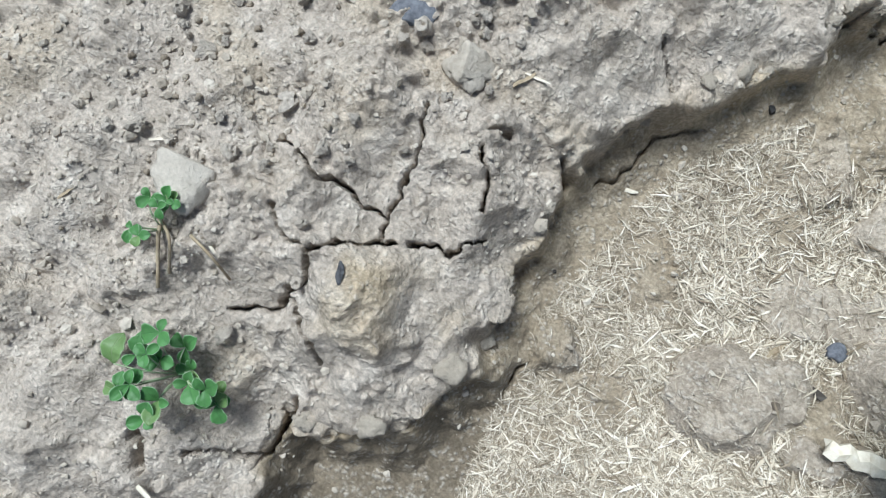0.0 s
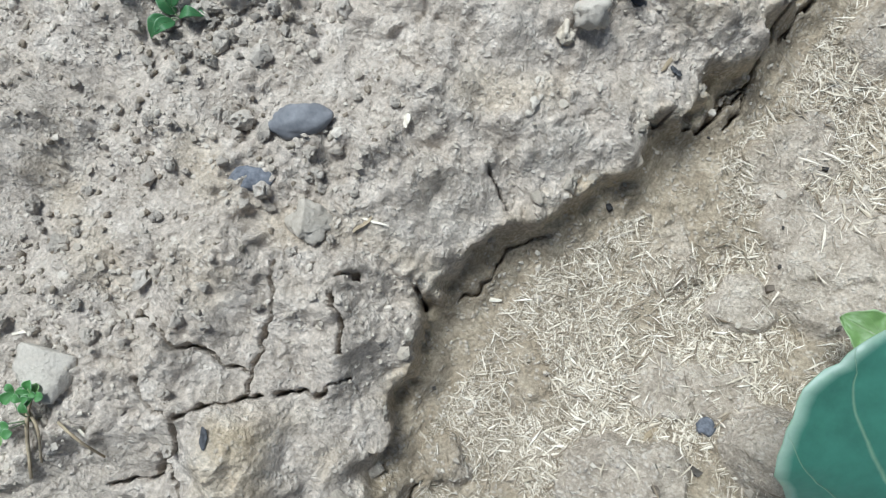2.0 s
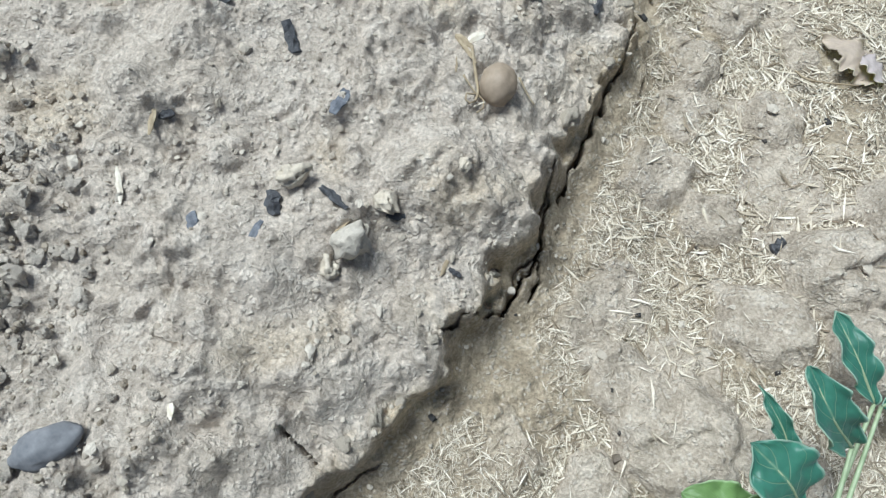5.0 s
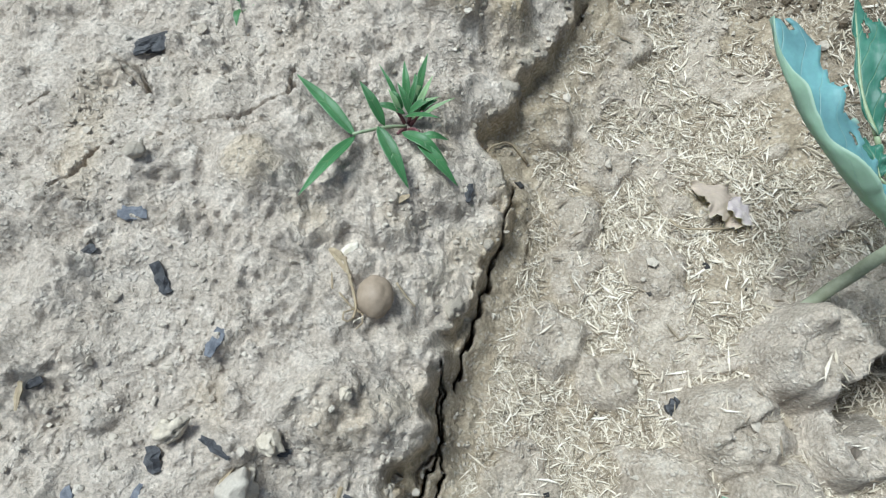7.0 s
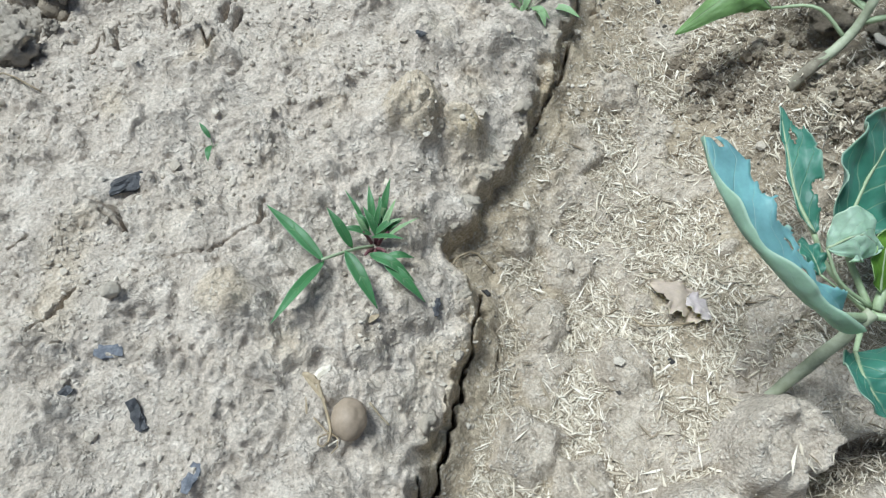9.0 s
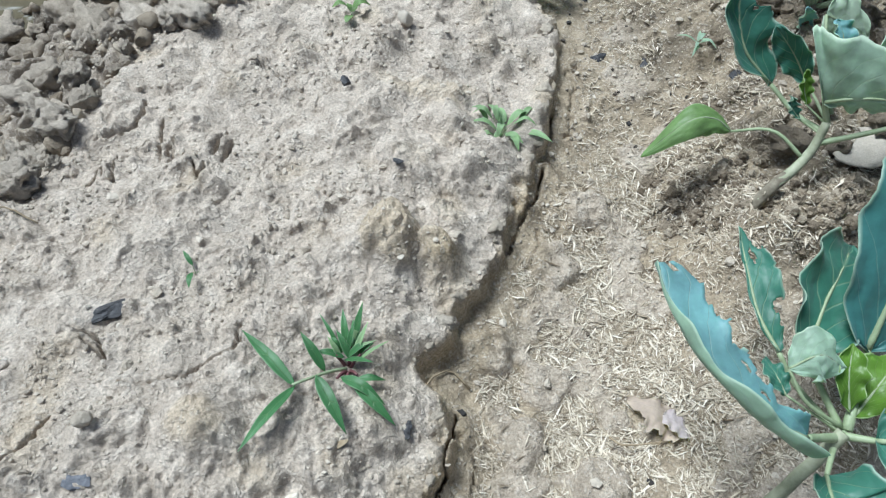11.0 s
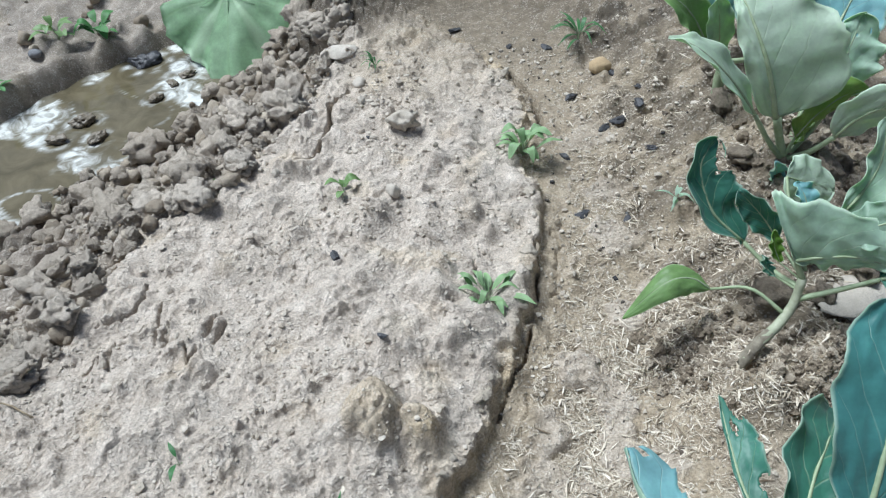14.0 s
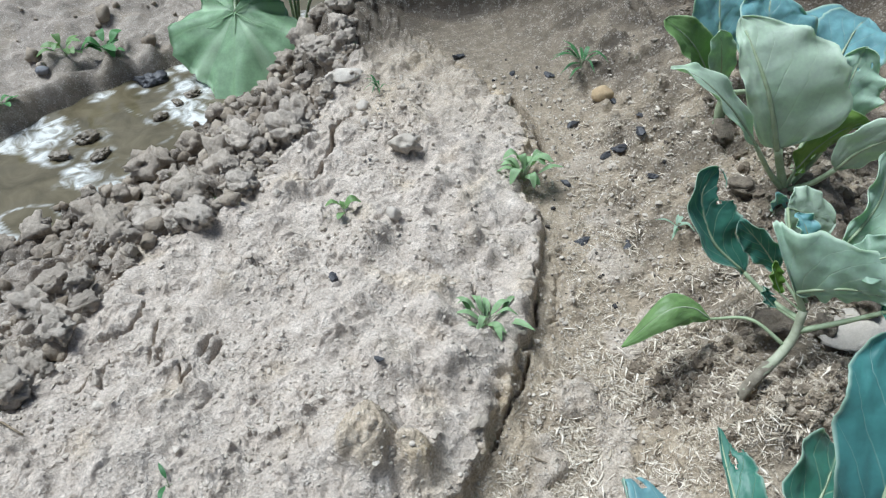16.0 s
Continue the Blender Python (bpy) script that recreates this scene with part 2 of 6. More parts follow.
def wave(x, y, size, seed):
    """Smooth gradient noise, about -1 to 1, of that wavelength."""
    x, y = (x / size).astype(np.float32), (y / size).astype(np.float32)
    ix, iy = np.floor(x), np.floor(y)
    fx, fy = x - ix, y - iy
    sx, sy = fx * fx * fx * (fx * (fx * 6 - 15) + 10), fy * fy * fy * (fy * (fy * 6 - 15) + 10)
    c = []
    for dy in (0, 1):
        for dx in (0, 1):
            a = (lattice(ix + dx, iy + dy, seed) >> np.uint32(8)) & np.uint32(255)
            c.append(COS[a] * (fx - dx) + SIN[a] * (fy - dy))
    return 1.5 * ((c[0] * (1 - sx) + c[1] * sx) * (1 - sy) + (c[2] * (1 - sx) + c[3] * sx) * sy)


def layered(x, y, size, seed, octaves=4, gain=0.5):
    out, amp = 0 * x, 1.0
    for k in range(octaves):
        out = out + amp * wave(x, y, size, seed + 17 * k)
        size, amp = size / 2.03, amp * gain
    return out


def lumps(x, y, size, seed, fill=0.5):
    """Rounded crumbs: 0 between them, up to 1 on their tops."""
    x, y = (x / size).astype(np.float32), (y / size).astype(np.float32)
    ix, iy = np.floor(x), np.floor(y)
    best = np.zeros_like(x)
    for dy in (-1, 0, 1):
        for dx in (-1, 0, 1):
            a, b = ix + dx, iy + dy
            h = lattice(a, b, seed)
            ox, oy = (h & 255).astype(np.float32) / 255, ((h >> 8) & 255).astype(np.float32) / 255
            r = 0.25 + 0.45 * ((h >> 16) & 255).astype(np.float32) / 255
            d2 = (x - a - ox) ** 2 + (y - b - oy) ** 2
            top = np.sqrt(np.maximum(0, 1 - d2 / (r * r))) * r / 0.7
            top[(h >> 24) > fill * 256] = 0
            best = np.maximum(best, top)
    return best


def bumps(x, y, size, seed, fill=0.5):
    """Low bell-shaped knobs of many widths: 0 between them, up to 1 on their tops."""
    x, y = (x / size).astype(np.float32), (y / size).astype(np.float32)
    ix, iy = np.floor(x), np.floor(y)
    best = np.zeros_like(x)
    for dy in (-1, 0, 1):
        for dx in (-1, 0, 1):
            a, b = ix + dx, iy + dy
            h = lattice(a, b, seed)
            ox, oy = (h & 255).astype(np.float32) / 255, ((h >> 8) & 255).astype(np.float32) / 255
            r = 0.35 + 0.55 * ((h >> 16) & 255).astype(np.float32) / 255
            q = np.maximum(0, 1 - np.sqrt((x - a - ox) ** 2 + (y - b - oy) ** 2) / r)
            top = q * (0.35 + 0.65 * q * (2 - q)) * r / 0.9
            top[(h >> 24) > fill * 256] = 0
            best = np.maximum(best, top)
    return best


def chips(x, y, size, seed, over=0.22, ease=0.26):
    """Broken crumbs of uneven outline: sides as steep as ease lets them be and rough tops, 0 between them."""
    rough = wave(x, y, size * 0.42, seed + 1)
    w = wave(x, y, size, seed) + 0.45 * rough
    return smooth(over, over + ease, w) * (0.72 + 0.35 * w + 0.25 * rough)


def smooth(a, b, x):
    t = np.clip((x - a) / (b - a), 0, 1)
    return t * t * (3 - 2 * t)


def to_line(x, y, line):
    """Distance to a polyline and its sign: positive on the right of its direction."""
    best, side = np.full(x.shape, 1e9), np.ones(x.shape)
    for (ax, ay), (bx, by) in zip(line, line[1:]):
        ux, uy = bx - ax, by - ay
        t = np.clip(((x - ax) * ux + (y - ay) * uy) / (ux * ux + uy * uy), 0, 1)
        dx, dy = x - ax - t * ux, y - ay - t * uy
        d = np.hypot(dx, dy)
        s = np.where(dx * uy - dy * ux >= 0, 1.0, -1.0)
        near = d < best - 1e-9
        side, best = np.where(near, s, side), np.where(near, d, best)
    return best, side


LIP = [(-0.30, -9.0), (-0.16, -0.45), (-0.043, -0.177), (-0.052, -0.122), (-0.029, -0.116), (0.000, -0.098), (0.017, -0.058), (0.023, -0.013), (0.014, 0.016),
       (0.012, 0.040), (0.008, 0.070), (0.015, 0.094), (0.027, 0.115), (0.034, 0.141), (0.056, 0.156), (0.071, 0.175), (0.084, 0.196),
       (0.087, 0.220), (0.101, 0.235), (0.127, 0.289), (0.134, 0.330), (0.146, 0.363), (0.167, 0.410), (0.181, 0.453), (0.176, 0.476),
       (0.160, 0.512), (0.182, 0.526), (0.198, 0.560), (0.218, 0.592), (0.237, 0.632), (0.262, 0.690), (0.288, 0.745), (0.303, 0.805),
       (0.317, 0.870), (0.316, 0.930), (0.298, 0.974), (0.326, 1.057), (0.312, 1.168), (0.24, 1.30), (0.10, 1.50), (-0.1, 9.0)]
PLATE_EDGE = [(0.352, 0.312), (0.370, 0.322), (0.400, 0.328), (0.412, 0.342), (0.437, 0.352), (0.460, 0.357), (0.52, 0.362)]
CLODS = [(-3.0, -0.3), (-0.50, 0.44), (-0.22, 0.610), (-0.175, 0.645), (-0.150, 0.678), (-0.132, 0.708), (-0.147, 0.745), (-0.138, 0.785), (-0.118, 0.850), (-0.085, 0.882), (-0.041, 0.902), (0.005, 1.004),
         (0.040, 1.088), (0.068, 1.237), (0.090, 1.381), (0.06, 1.60), (0.2, 3.0), (2.0, 20.0)]
WATER_NEAR = [(-4.0, -1.5), (-0.75, 0.78), (-0.457, 1.072), (-0.417, 1.172), (-0.333, 1.228), (-0.271, 1.326), (-0.233, 1.432), (-0.170, 1.506), (-0.089, 1.583),
              (-0.050, 1.70), (0.1, 3.0), (1.6, 20.0)]
WATER_FAR = [(-4.3, -0.9), (-0.80, 1.18), (-0.596, 1.396), (-0.554, 1.477), (-0.490, 1.552), (-0.423, 1.599), (-0.343, 1.659), (-0.218, 1.785), (-0.1, 3.2), (1.3, 20.0)]
STRAW_LINE = [(0.09, -0.40), (0.058, -0.12), (0.046, -0.05), (0.041, -0.003), (0.051, 0.052), (0.056, 0.087), (0.061, 0.115), (0.095, 0.160), (0.127, 0.209), (0.160, 0.273), (0.183, 0.366),
              (0.205, 0.45), (0.215, 0.54), (0.26, 0.62), (0.33, 0.75), (0.36, 0.9)]
WATER_Z = -0.150
BACK_Y = 1.46
CRACKS_LUMP = [  # cracks of the end lump: path, half width, depth
    ([(-0.069, 0.056), (-0.057, 0.033), (-0.056, 0.014), (-0.058, 0.000), (-0.052, -0.013)], 0.0014, 0.012),
    ([(-0.122, 0.002), (-0.109, 0.003), (-0.096, -0.002), (-0.083, -0.001), (-0.072, 0.001), (-0.060, -0.005)], 0.0013, 0.011),
    ([(-0.104, -0.026), (-0.096, -0.034), (-0.086, -0.037), (-0.077, -0.034)], 0.0014, 0.012),
    ([(-0.077, -0.034), (-0.068, -0.025), (-0.054, -0.015), (-0.045, -0.011)], 0.0012, 0.010),
    ([(-0.040, -0.008), (-0.025, 0.000), (-0.016, 0.006), (-0.010, 0.014)], 0.0012, 0.009),
    ([(-0.077, -0.034), (-0.073, -0.048), (-0.076, -0.061), (-0.067, -0.068), (-0.055, -0.074), (-0.044, -0.082)], 0.0017, 0.014),
    ([(-0.076, -0.061), (-0.082, -0.074), (-0.097, -0.082)], 0.0016, 0.010),
    ([(-0.034, 0.055), (-0.024, 0.040), (-0.018, 0.028)], 0.0011, 0.009),
    ([(-0.036, 0.062), (-0.026, 0.066)], 0.0014, 0.006),
    ([(0.002, 0.076), (0.010, 0.066)], 0.0022, 0.012)]
CRACKS_FOOT = [  # cracks below the lump and in the silt of the foot
    ([(-0.048, -0.111), (-0.046, -0.133), (-0.045, -0.147), (-0.055, -0.150), (-0.073, -0.156), (-0.081, -0.162)], 0.0024, 0.016),
    ([(-0.106, -0.163), (-0.095, -0.181)], 0.0030, 0.020),
    ([(0.014, 0.155), (0.020, 0.150), (0.033, 0.141)], 0.0015, 0.012),
    ([(0.088, 0.221), (0.107, 0.237)], 0.0015, 0.012),
    ([(0.113, 0.238), (0.124, 0.241), (0.132, 0.261), (0.142, 0.288), (0.138, 0.303), (0.137, 0.319)], 0.0016, 0.012),
    ([(0.159, 0.345), (0.164, 0.374), (0.169, 0.389), (0.177, 0.410)], 0.0018, 0.012),
    ([(0.141, 0.254), (0.143, 0.303), (0.138, 0.334)], 0.0018, 0.013),
    ([(0.151, 0.319), (0.154, 0.342), (0.164, 0.371), (0.172, 0.400), (0.180, 0.429), (0.192, 0.474)], 0.0019, 0.014)]
CRACKS_CROWN = [  # hair cracks of the crown
    ([(-0.072, 0.508), (-0.057, 0.499), (-0.050, 0.489)], 0.0013, 0.006),
    ([(-0.089, 0.412), (-0.076, 0.435), (-0.074, 0.447)], 0.0014, 0.007),
    ([(-0.039, 0.475), (-0.022, 0.473), (-0.002, 0.474), (0.017, 0.489), (0.034, 0.504)], 0.0011, 0.004),
    ([(-0.098, 0.675), (-0.100, 0.701)], 0.0016, 0.007), ([(-0.020, 0.667), (-0.021, 0.688)], 0.0018, 0.007),
    ([(-0.055, 0.699), (-0.055, 0.728)], 0.0017, 0.008), ([(-0.008, 0.702), (-0.004, 0.726)], 0.0018, 0.008),
    ([(-0.118, 0.655), (-0.107, 0.690), (-0.082, 0.705)], 0.0020, 0.010)]
CRACKS_FAR = [  # wide cracks towards the ditch and along the far foot
    ([(-0.098, 0.785), (-0.092, 0.767), (-0.093, 0.749), (-0.102, 0.728), (-0.114, 0.725), (-0.124, 0.723)], 0.0026, 0.018), ([(-0.071, 0.743), (-0.066, 0.720), (-0.059, 0.694)], 0.0014, 0.010), ([(-0.015, 0.735), (-0.013, 0.716), (-0.017, 0.711)], 0.0015, 0.010),
    ([(0.040, 0.966), (0.058, 0.977), (0.066, 1.010), (0.076, 1.039), (0.071, 1.079), (0.078, 1.105), (0.092, 1.132)], 0.0049, 0.028),
    ([(-0.066, 0.715), (-0.070, 0.750)], 0.0012, 0.008), ([(-0.016, 0.706), (-0.011, 0.740)], 0.0014, 0.009),
    ([(0.007, 0.834), (0.033, 0.821)], 0.0014, 0.007),
    ([(0.247, 0.624), (0.261, 0.657), (0.282, 0.692), (0.292, 0.728)], 0.0017, 0.016),
    ([(0.303, 0.760), (0.309, 0.830)], 0.0016, 0.014),
    ([(0.323, 1.184), (0.334, 1.150), (0.347, 1.120), (0.350, 1.086), (0.350, 1.04)], 0.0075, 0.026)]
CRACKS_FINE = [  # short open cracks of the drying crust
    ([(-0.031, 0.82), (-0.015, 0.804)], 0.0016, 0.009),
    ([(0.006, 0.83), (0.017, 0.824), (0.032, 0.813)], 0.0016, 0.009),
    ([(-0.012, 0.718), (-0.016, 0.701)], 0.0016, 0.009),
    ([(-0.112, 0.696), (-0.103, 0.673)], 0.0016, 0.009),
    ([(0.035, 0.521), (0.033, 0.506)], 0.0016, 0.009),
    ([(-0.029, 0.685), (-0.023, 0.668)], 0.0016, 0.009),
    ([(0.124, 0.869), (0.136, 0.85)], 0.0016, 0.009),
    ([(0.183, 0.833), (0.212, 0.822)], 0.0016, 0.009),
    ([(0.24, 0.798), (0.241, 0.773)], 0.0016, 0.009),
    ([(-0.1, 0.696), (-0.092, 0.665)], 0.0016, 0.009),
    ([(-0.077, 0.722), (-0.08, 0.712), (-0.104, 0.707)], 0.0016, 0.009),
    ([(-0.052, 0.722), (-0.051, 0.69)], 0.0016, 0.009),
    ([(-0.002, 0.722), (-0.007, 0.696)], 0.0016, 0.009),
    ([(-0.02, 0.681), (-0.02, 0.663)], 0.0016, 0.009),
    ([(-0.079, 0.514), (-0.065, 0.51), (-0.056, 0.5), (-0.051, 0.492)], 0.0016, 0.009),
    ([(-0.122, 0.476), (-0.112, 0.486)], 0.0016, 0.009),
    ([(0.031, 0.498), (0.037, 0.509)], 0.0016, 0.009)]
CRACKS = CRACKS_LUMP + CRACKS_FOOT + CRACKS_CROWN + CRACKS_FAR + CRACKS_FINE


DOMES = [(0.060, -0.012, 0.017, 0.006), (0.155, 0.016, 0.034, 0.009), (0.175, 0.035, 0.020, 0.006), (0.235, 0.185, 0.040, 0.009), (0.205, 0.212, 0.028, 0.006), (0.190, 0.150, 0.022, 0.006),
         (0.285, 0.262, 0.030, 0.008), (0.216, 0.360, 0.028, 0.007), (0.255, 0.330, 0.022, 0.006), (0.330, 0.300, 0.036, 0.014), (0.385, 0.345, 0.040, 0.022), (0.350, 0.250, 0.034, 0.014), (0.400, 0.290, 0.030, 0.016),
         (0.240, 0.455, 0.024, 0.006), (0.300, 0.420, 0.026, 0.006), (0.225, 0.530, 0.022, 0.007), (0.290, 0.620, 0.026, 0.006), (0.270, 0.505, 0.022, 0.005), (0.330, 0.680, 0.024, 0.006), (0.230, 0.070, 0.030, 0.010)]


KNOBS = [(-0.095, 0.035, 0.034, 0.010), (-0.050, 0.050, 0.026, 0.008), (-0.042, -0.046, 0.034, 0.015), (0.000, -0.030, 0.024, 0.010), (-0.110, -0.015, 0.030, 0.008), (-0.018, 0.022, 0.020, 0.007), (-0.004, 0.125, 0.030, 0.008),
         (0.030, 0.190, 0.030, 0.007), (0.075, 0.230, 0.022, 0.009), (0.020, 0.440, 0.030, 0.013), (0.105, 0.418, 0.022, 0.010), (0.135, 0.440, 0.016, 0.008), (0.070, 0.302, 0.026, 0.009), (0.120, 0.345, 0.020, 0.008),
         (0.142, 0.606, 0.034, 0.024), (0.180, 0.600, 0.026, 0.018), (0.140, 0.515, 0.018, 0.010), (-0.020, 0.500, 0.040, 0.008), (0.165, 0.700, 0.030, 0.010), (0.235, 0.860, 0.020, 0.010), (0.180, 1.120, 0.026, 0.010), (0.120, 0.860, 0.03, 0.008)]


def domes(x, y):
    """Low flat-topped silt mounds of the bed."""
    out = 0 * x
    jx, jy = x + 0.006 * wave(x, y, 0.02, 221), y + 0.006 * wave(x, y, 0.02, 222)
    for cx, cy, r, h in DOMES:
        out = np.maximum(out, 1.7 * h * smooth(1.1, 0.62, np.hypot(jx - cx, jy - cy) / r))
    return out


def plate_mask(x, y):
    patches = smooth(0.12, 0.30, wave(x, y, 0.055, 305) + 0.25 * wave(x, y, 0.018, 306)) * smooth(0.10, 0.17, x) * smooth(1.2, 0.9, y)
    return np.maximum(patches, smooth(1.15, 0.85, np.hypot((x - 0.43) / 0.062, (y - 0.385) / 0.038) + 0.25 * wave(x, y, 0.03, 307)))


def axis(*stretches):
    """Grid lines: (from, to, step) stretches, with steps that widen beyond both ends."""
    out = []
    for a, b, step in stretches:
        out.append(np.linspace(a, b, max(2, round((b - a) / step) + 1))[:-1])
    core = np.concatenate(out + [[stretches[-1][1]]])
    grow = 0.012 * 1.16 ** np.arange(48)
    return np.concatenate([(core[0] - np.cumsum(grow))[::-1], core, core[-1] + np.cumsum(grow)])


GX = axis((-0.70, -0.42, 0.008), (-0.42, -0.28, 0.0032), (-0.28, -0.17, 0.0024), (-0.17, -0.13, 0.0014), (-0.13, 0.20, 0.0010), (0.20, 0.45, 0.0023), (0.45, 0.74, 0.0040), (0.74, 1.05, 0.008))
GY = axis((-0.27, -0.13, 0.0018), (-0.13, 0.08, 0.0009), (0.08, 0.55, 0.0013), (0.55, 0.80, 0.0013), (0.80, 1.12, 0.0019), (1.12, 1.30, 0.0030), (1.30, 1.95, 0.007))


def build_heights():
    x, y = np.meshgrid(GX, GY)
    near = np.exp(-np.maximum(0, np.hypot(x - 0.1, y - 0.6) - 1.6) / 0.6)  # fine relief fades out far off
    wx = x + 0.006 * wave(x, y, 0.034, 3) + 0.0035 * wave(x, y, 0.013, 4) + 0.001 * wave(x, y, 0.005, 7) * (y < 0.7)
    wy = y + 0.006 * wave(x, y, 0.034, 5) + 0.0035 * wave(x, y, 0.013, 6) + 0.001 * wave(x, y, 0.005, 8) * (y < 0.7)
    d, s = to_line(wx, wy, LIP)
    e = d * s + 0.0042 * wave(x, y, 0.030, 9) + 0.0050 * np.abs(wave(x, y, 0.020, 10)) - 0.0018
    # crown of the ridge
    crown = np.interp(y, [-0.3, -0.1, 0.05, 0.2, 0.42, 0.55, 0.7, 0.85, 1.0, 1.2, 1.6], [0.072, 0.086, 0.079, 0.073, 0.072, 0.057, 0.041, 0.030, 0.038, 0.030, 0.0])
    lip = np.interp(y, [-0.3, -0.1, 0.0, 0.15, 0.3, 0.45, 0.6, 0.8, 1.0, 1.2, 1.5], [0.03, 0.03, 0.028, 0.030, 0.026, 0.010, 0.000, 0.011, 0.020, 0.018, 0.0])
    inside = np.maximum(0, -e)
    knobs = 0 * x
    for cx, cy, r, h in KNOBS:
        knobs = np.maximum(knobs, 1.15 * h * smooth(1.15, 0.30, np.hypot(wx + 0.003 * wave(x, y, 0.02, 15) - cx, wy - cy) / r))
    up = lip + (crown - lip) * (1 - np.exp(-inside / 0.085))
    up += 0.007 * wave(x, y, 0.16, 11) + 0.008 * wave(x, y, 0.07, 12) * smooth(0, 0.03, inside)
    up += near * 0.011 * (np.abs(wave(wx, wy, 0.062, 18)) - 0.3) * smooth(0.35, 0.15, y) + near * 0.005 * np.abs(wave(wx, wy, 0.030, 19)) * smooth(0.3, 0.12, y) + near * 0.009 * (np.abs(wave(wx, wy, 0.055, 20)) - 0.3) * smooth(0.5, 0.7, y)
    up += near * 0.0080 * (0.45 - np.abs(wave(wx, wy, 0.048, 13))) * (0.5 + 0.5 * smooth(0.12, 0.0, inside)) + near * 0.0040 * (0.4 - np.abs(wave(wx, wy, 0.022, 14))) * smooth(-0.3, 0.5, wave(x, y, 0.08, 16))
    up += knobs
    # lower bed beside it
    low = np.interp(y, [-0.3, 0.1, 0.3, 0.5, 0.6, 0.75, 0.9, 1.1, 1.25, 1.6], [-0.006, -0.012, -0.024, -0.042, -0.04, -0.022, -0.006, 0.002, 0.014, 0.0])
    outside = np.maximum(0, e)
    low += 0.058 * smooth(0.10, 0.27, outside) * smooth(0.30, 0.55, y) + 0.022 * smooth(0.10, 0.22, outside) * smooth(0.45, 0.2, y)
    low += 0.016 * np.exp(-outside / 0.028) * smooth(0.08, 0.16, y) * smooth(0.8, 0.5, y)
    low += 0.026 * smooth(0.085, 0.0, np.hypot(x - 0.465, y - 0.625)) + 0.02 * smooth(0.1, 0.0, np.hypot(x - 0.59, y - 0.88))
    bed = 0.005 * wave(x, y, 0.09, 21) + 0.0035 * np.maximum(0, wave(x, y, 0.045, 22)) ** 0.8 + 0.0016 * wave(x, y, 0.014, 23) + near * smooth(-0.1, 0.4, wave(x, y, 0.07, 26)) * (0.0030 * chips(x, y, 0.020, 27, 0.18) + 0.0020 * chips(x, y, 0.010, 29, 0.2))
    plates = plate_mask(x, y) * near
    bed = bed + plates * (0.0045 + 0.002 * wave(x, y, 0.02, 24) + 0.0012 * wave(x, y, 0.007, 25))
    straw_d, straw_s = to_line(x, y, STRAW_LINE)
    strawed = smooth(-0.004, 0.010, straw_d * straw_s)
    low += bed * (0.25 + 0.75 * strawed) + domes(x, y) * near * (1 + 0.12 * layered(x, y, 0.012, 225, 2))
    rough = smooth(0.40, 0.47, x + 0.03 * wave(x, y, 0.1, 31)) * smooth(0.45, 0.6, y) + 0.6 * smooth(0.30, 0.37, x + 0.02 * wave(x, y, 0.08, 32)) * smooth(0.5, 0.35, y)
    rough = np.clip(rough, 0, 1) * near
    low += rough * (0.016 * lumps(x, y, 0.045, 33, 0.7) + 0.009 * lumps(x, y, 0.02, 36, 0.6) + 0.008 * wave(x, y, 0.03, 39))
    low += near * 0.020 * np.maximum(smooth(1.2, 0.3, np.hypot(x - 0.430, (y - 0.692) * 1.2) / 0.036), 0.9 * smooth(1.2, 0.3, np.hypot(x - 0.524, (y - 0.622) * 1.2) / 0.036)) * (0.8 + 0.4 * chips(x, y, 0.016, 37, 0.0) + 0.3 * wave(x, y, 0.018, 38))
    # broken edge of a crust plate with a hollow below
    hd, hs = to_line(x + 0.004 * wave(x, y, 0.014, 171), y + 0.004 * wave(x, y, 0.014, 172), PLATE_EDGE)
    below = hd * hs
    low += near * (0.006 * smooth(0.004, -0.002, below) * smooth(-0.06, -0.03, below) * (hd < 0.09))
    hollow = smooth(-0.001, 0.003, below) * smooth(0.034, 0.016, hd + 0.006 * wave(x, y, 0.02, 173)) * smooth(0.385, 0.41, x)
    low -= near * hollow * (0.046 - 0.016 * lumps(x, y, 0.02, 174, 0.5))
    low -= near * 0.022 * smooth(0.016, 0.006, np.hypot(x - 0.463, (y - 0.628) * 1.3) + 0.003 * wave(x, y, 0.01, 175))
    # the break between them
    face = 0.012 + 0.010 * smooth(0.28, 0.40, y) + 0.006 * wave(x, y, 0.04, 41) + 0.004 * wave(x, y, 0.012, 42)
    face = face + 0.018 * smooth(-0.01, -0.06, y) + 0.008 * smooth(0.55, 0.6, y) * smooth(0.74, 0.68, y)
    k = np.clip(e / np.maximum(0.004, face), 0, 1)
    k = 0.55 * k ** 1.3 + 0.45 * k * k * (3 - 2 * k)
    drop, ramp_k = smooth(0.0, 1.0, e / np.maximum(0.003, 0.42 * face)), 1 - (1 - np.clip(e / (3.2 * face), 0, 1)) ** 2
    k = k + (0.50 * drop + 0.50 * ramp_k - k) * smooth(-0.06, -0.01, y)
    z = up * (1 - k) + low * k
    # rain-pitted crust
    fine = near * smooth(0.80, 0.50, y)
    top = smooth(0.002, -0.006, e)
    calm = smooth(0.22, 0.05, y) * 0.55
    patch = 0.15 + 0.95 * smooth(-0.15, 0.5, wave(x, y, 0.06, 53))
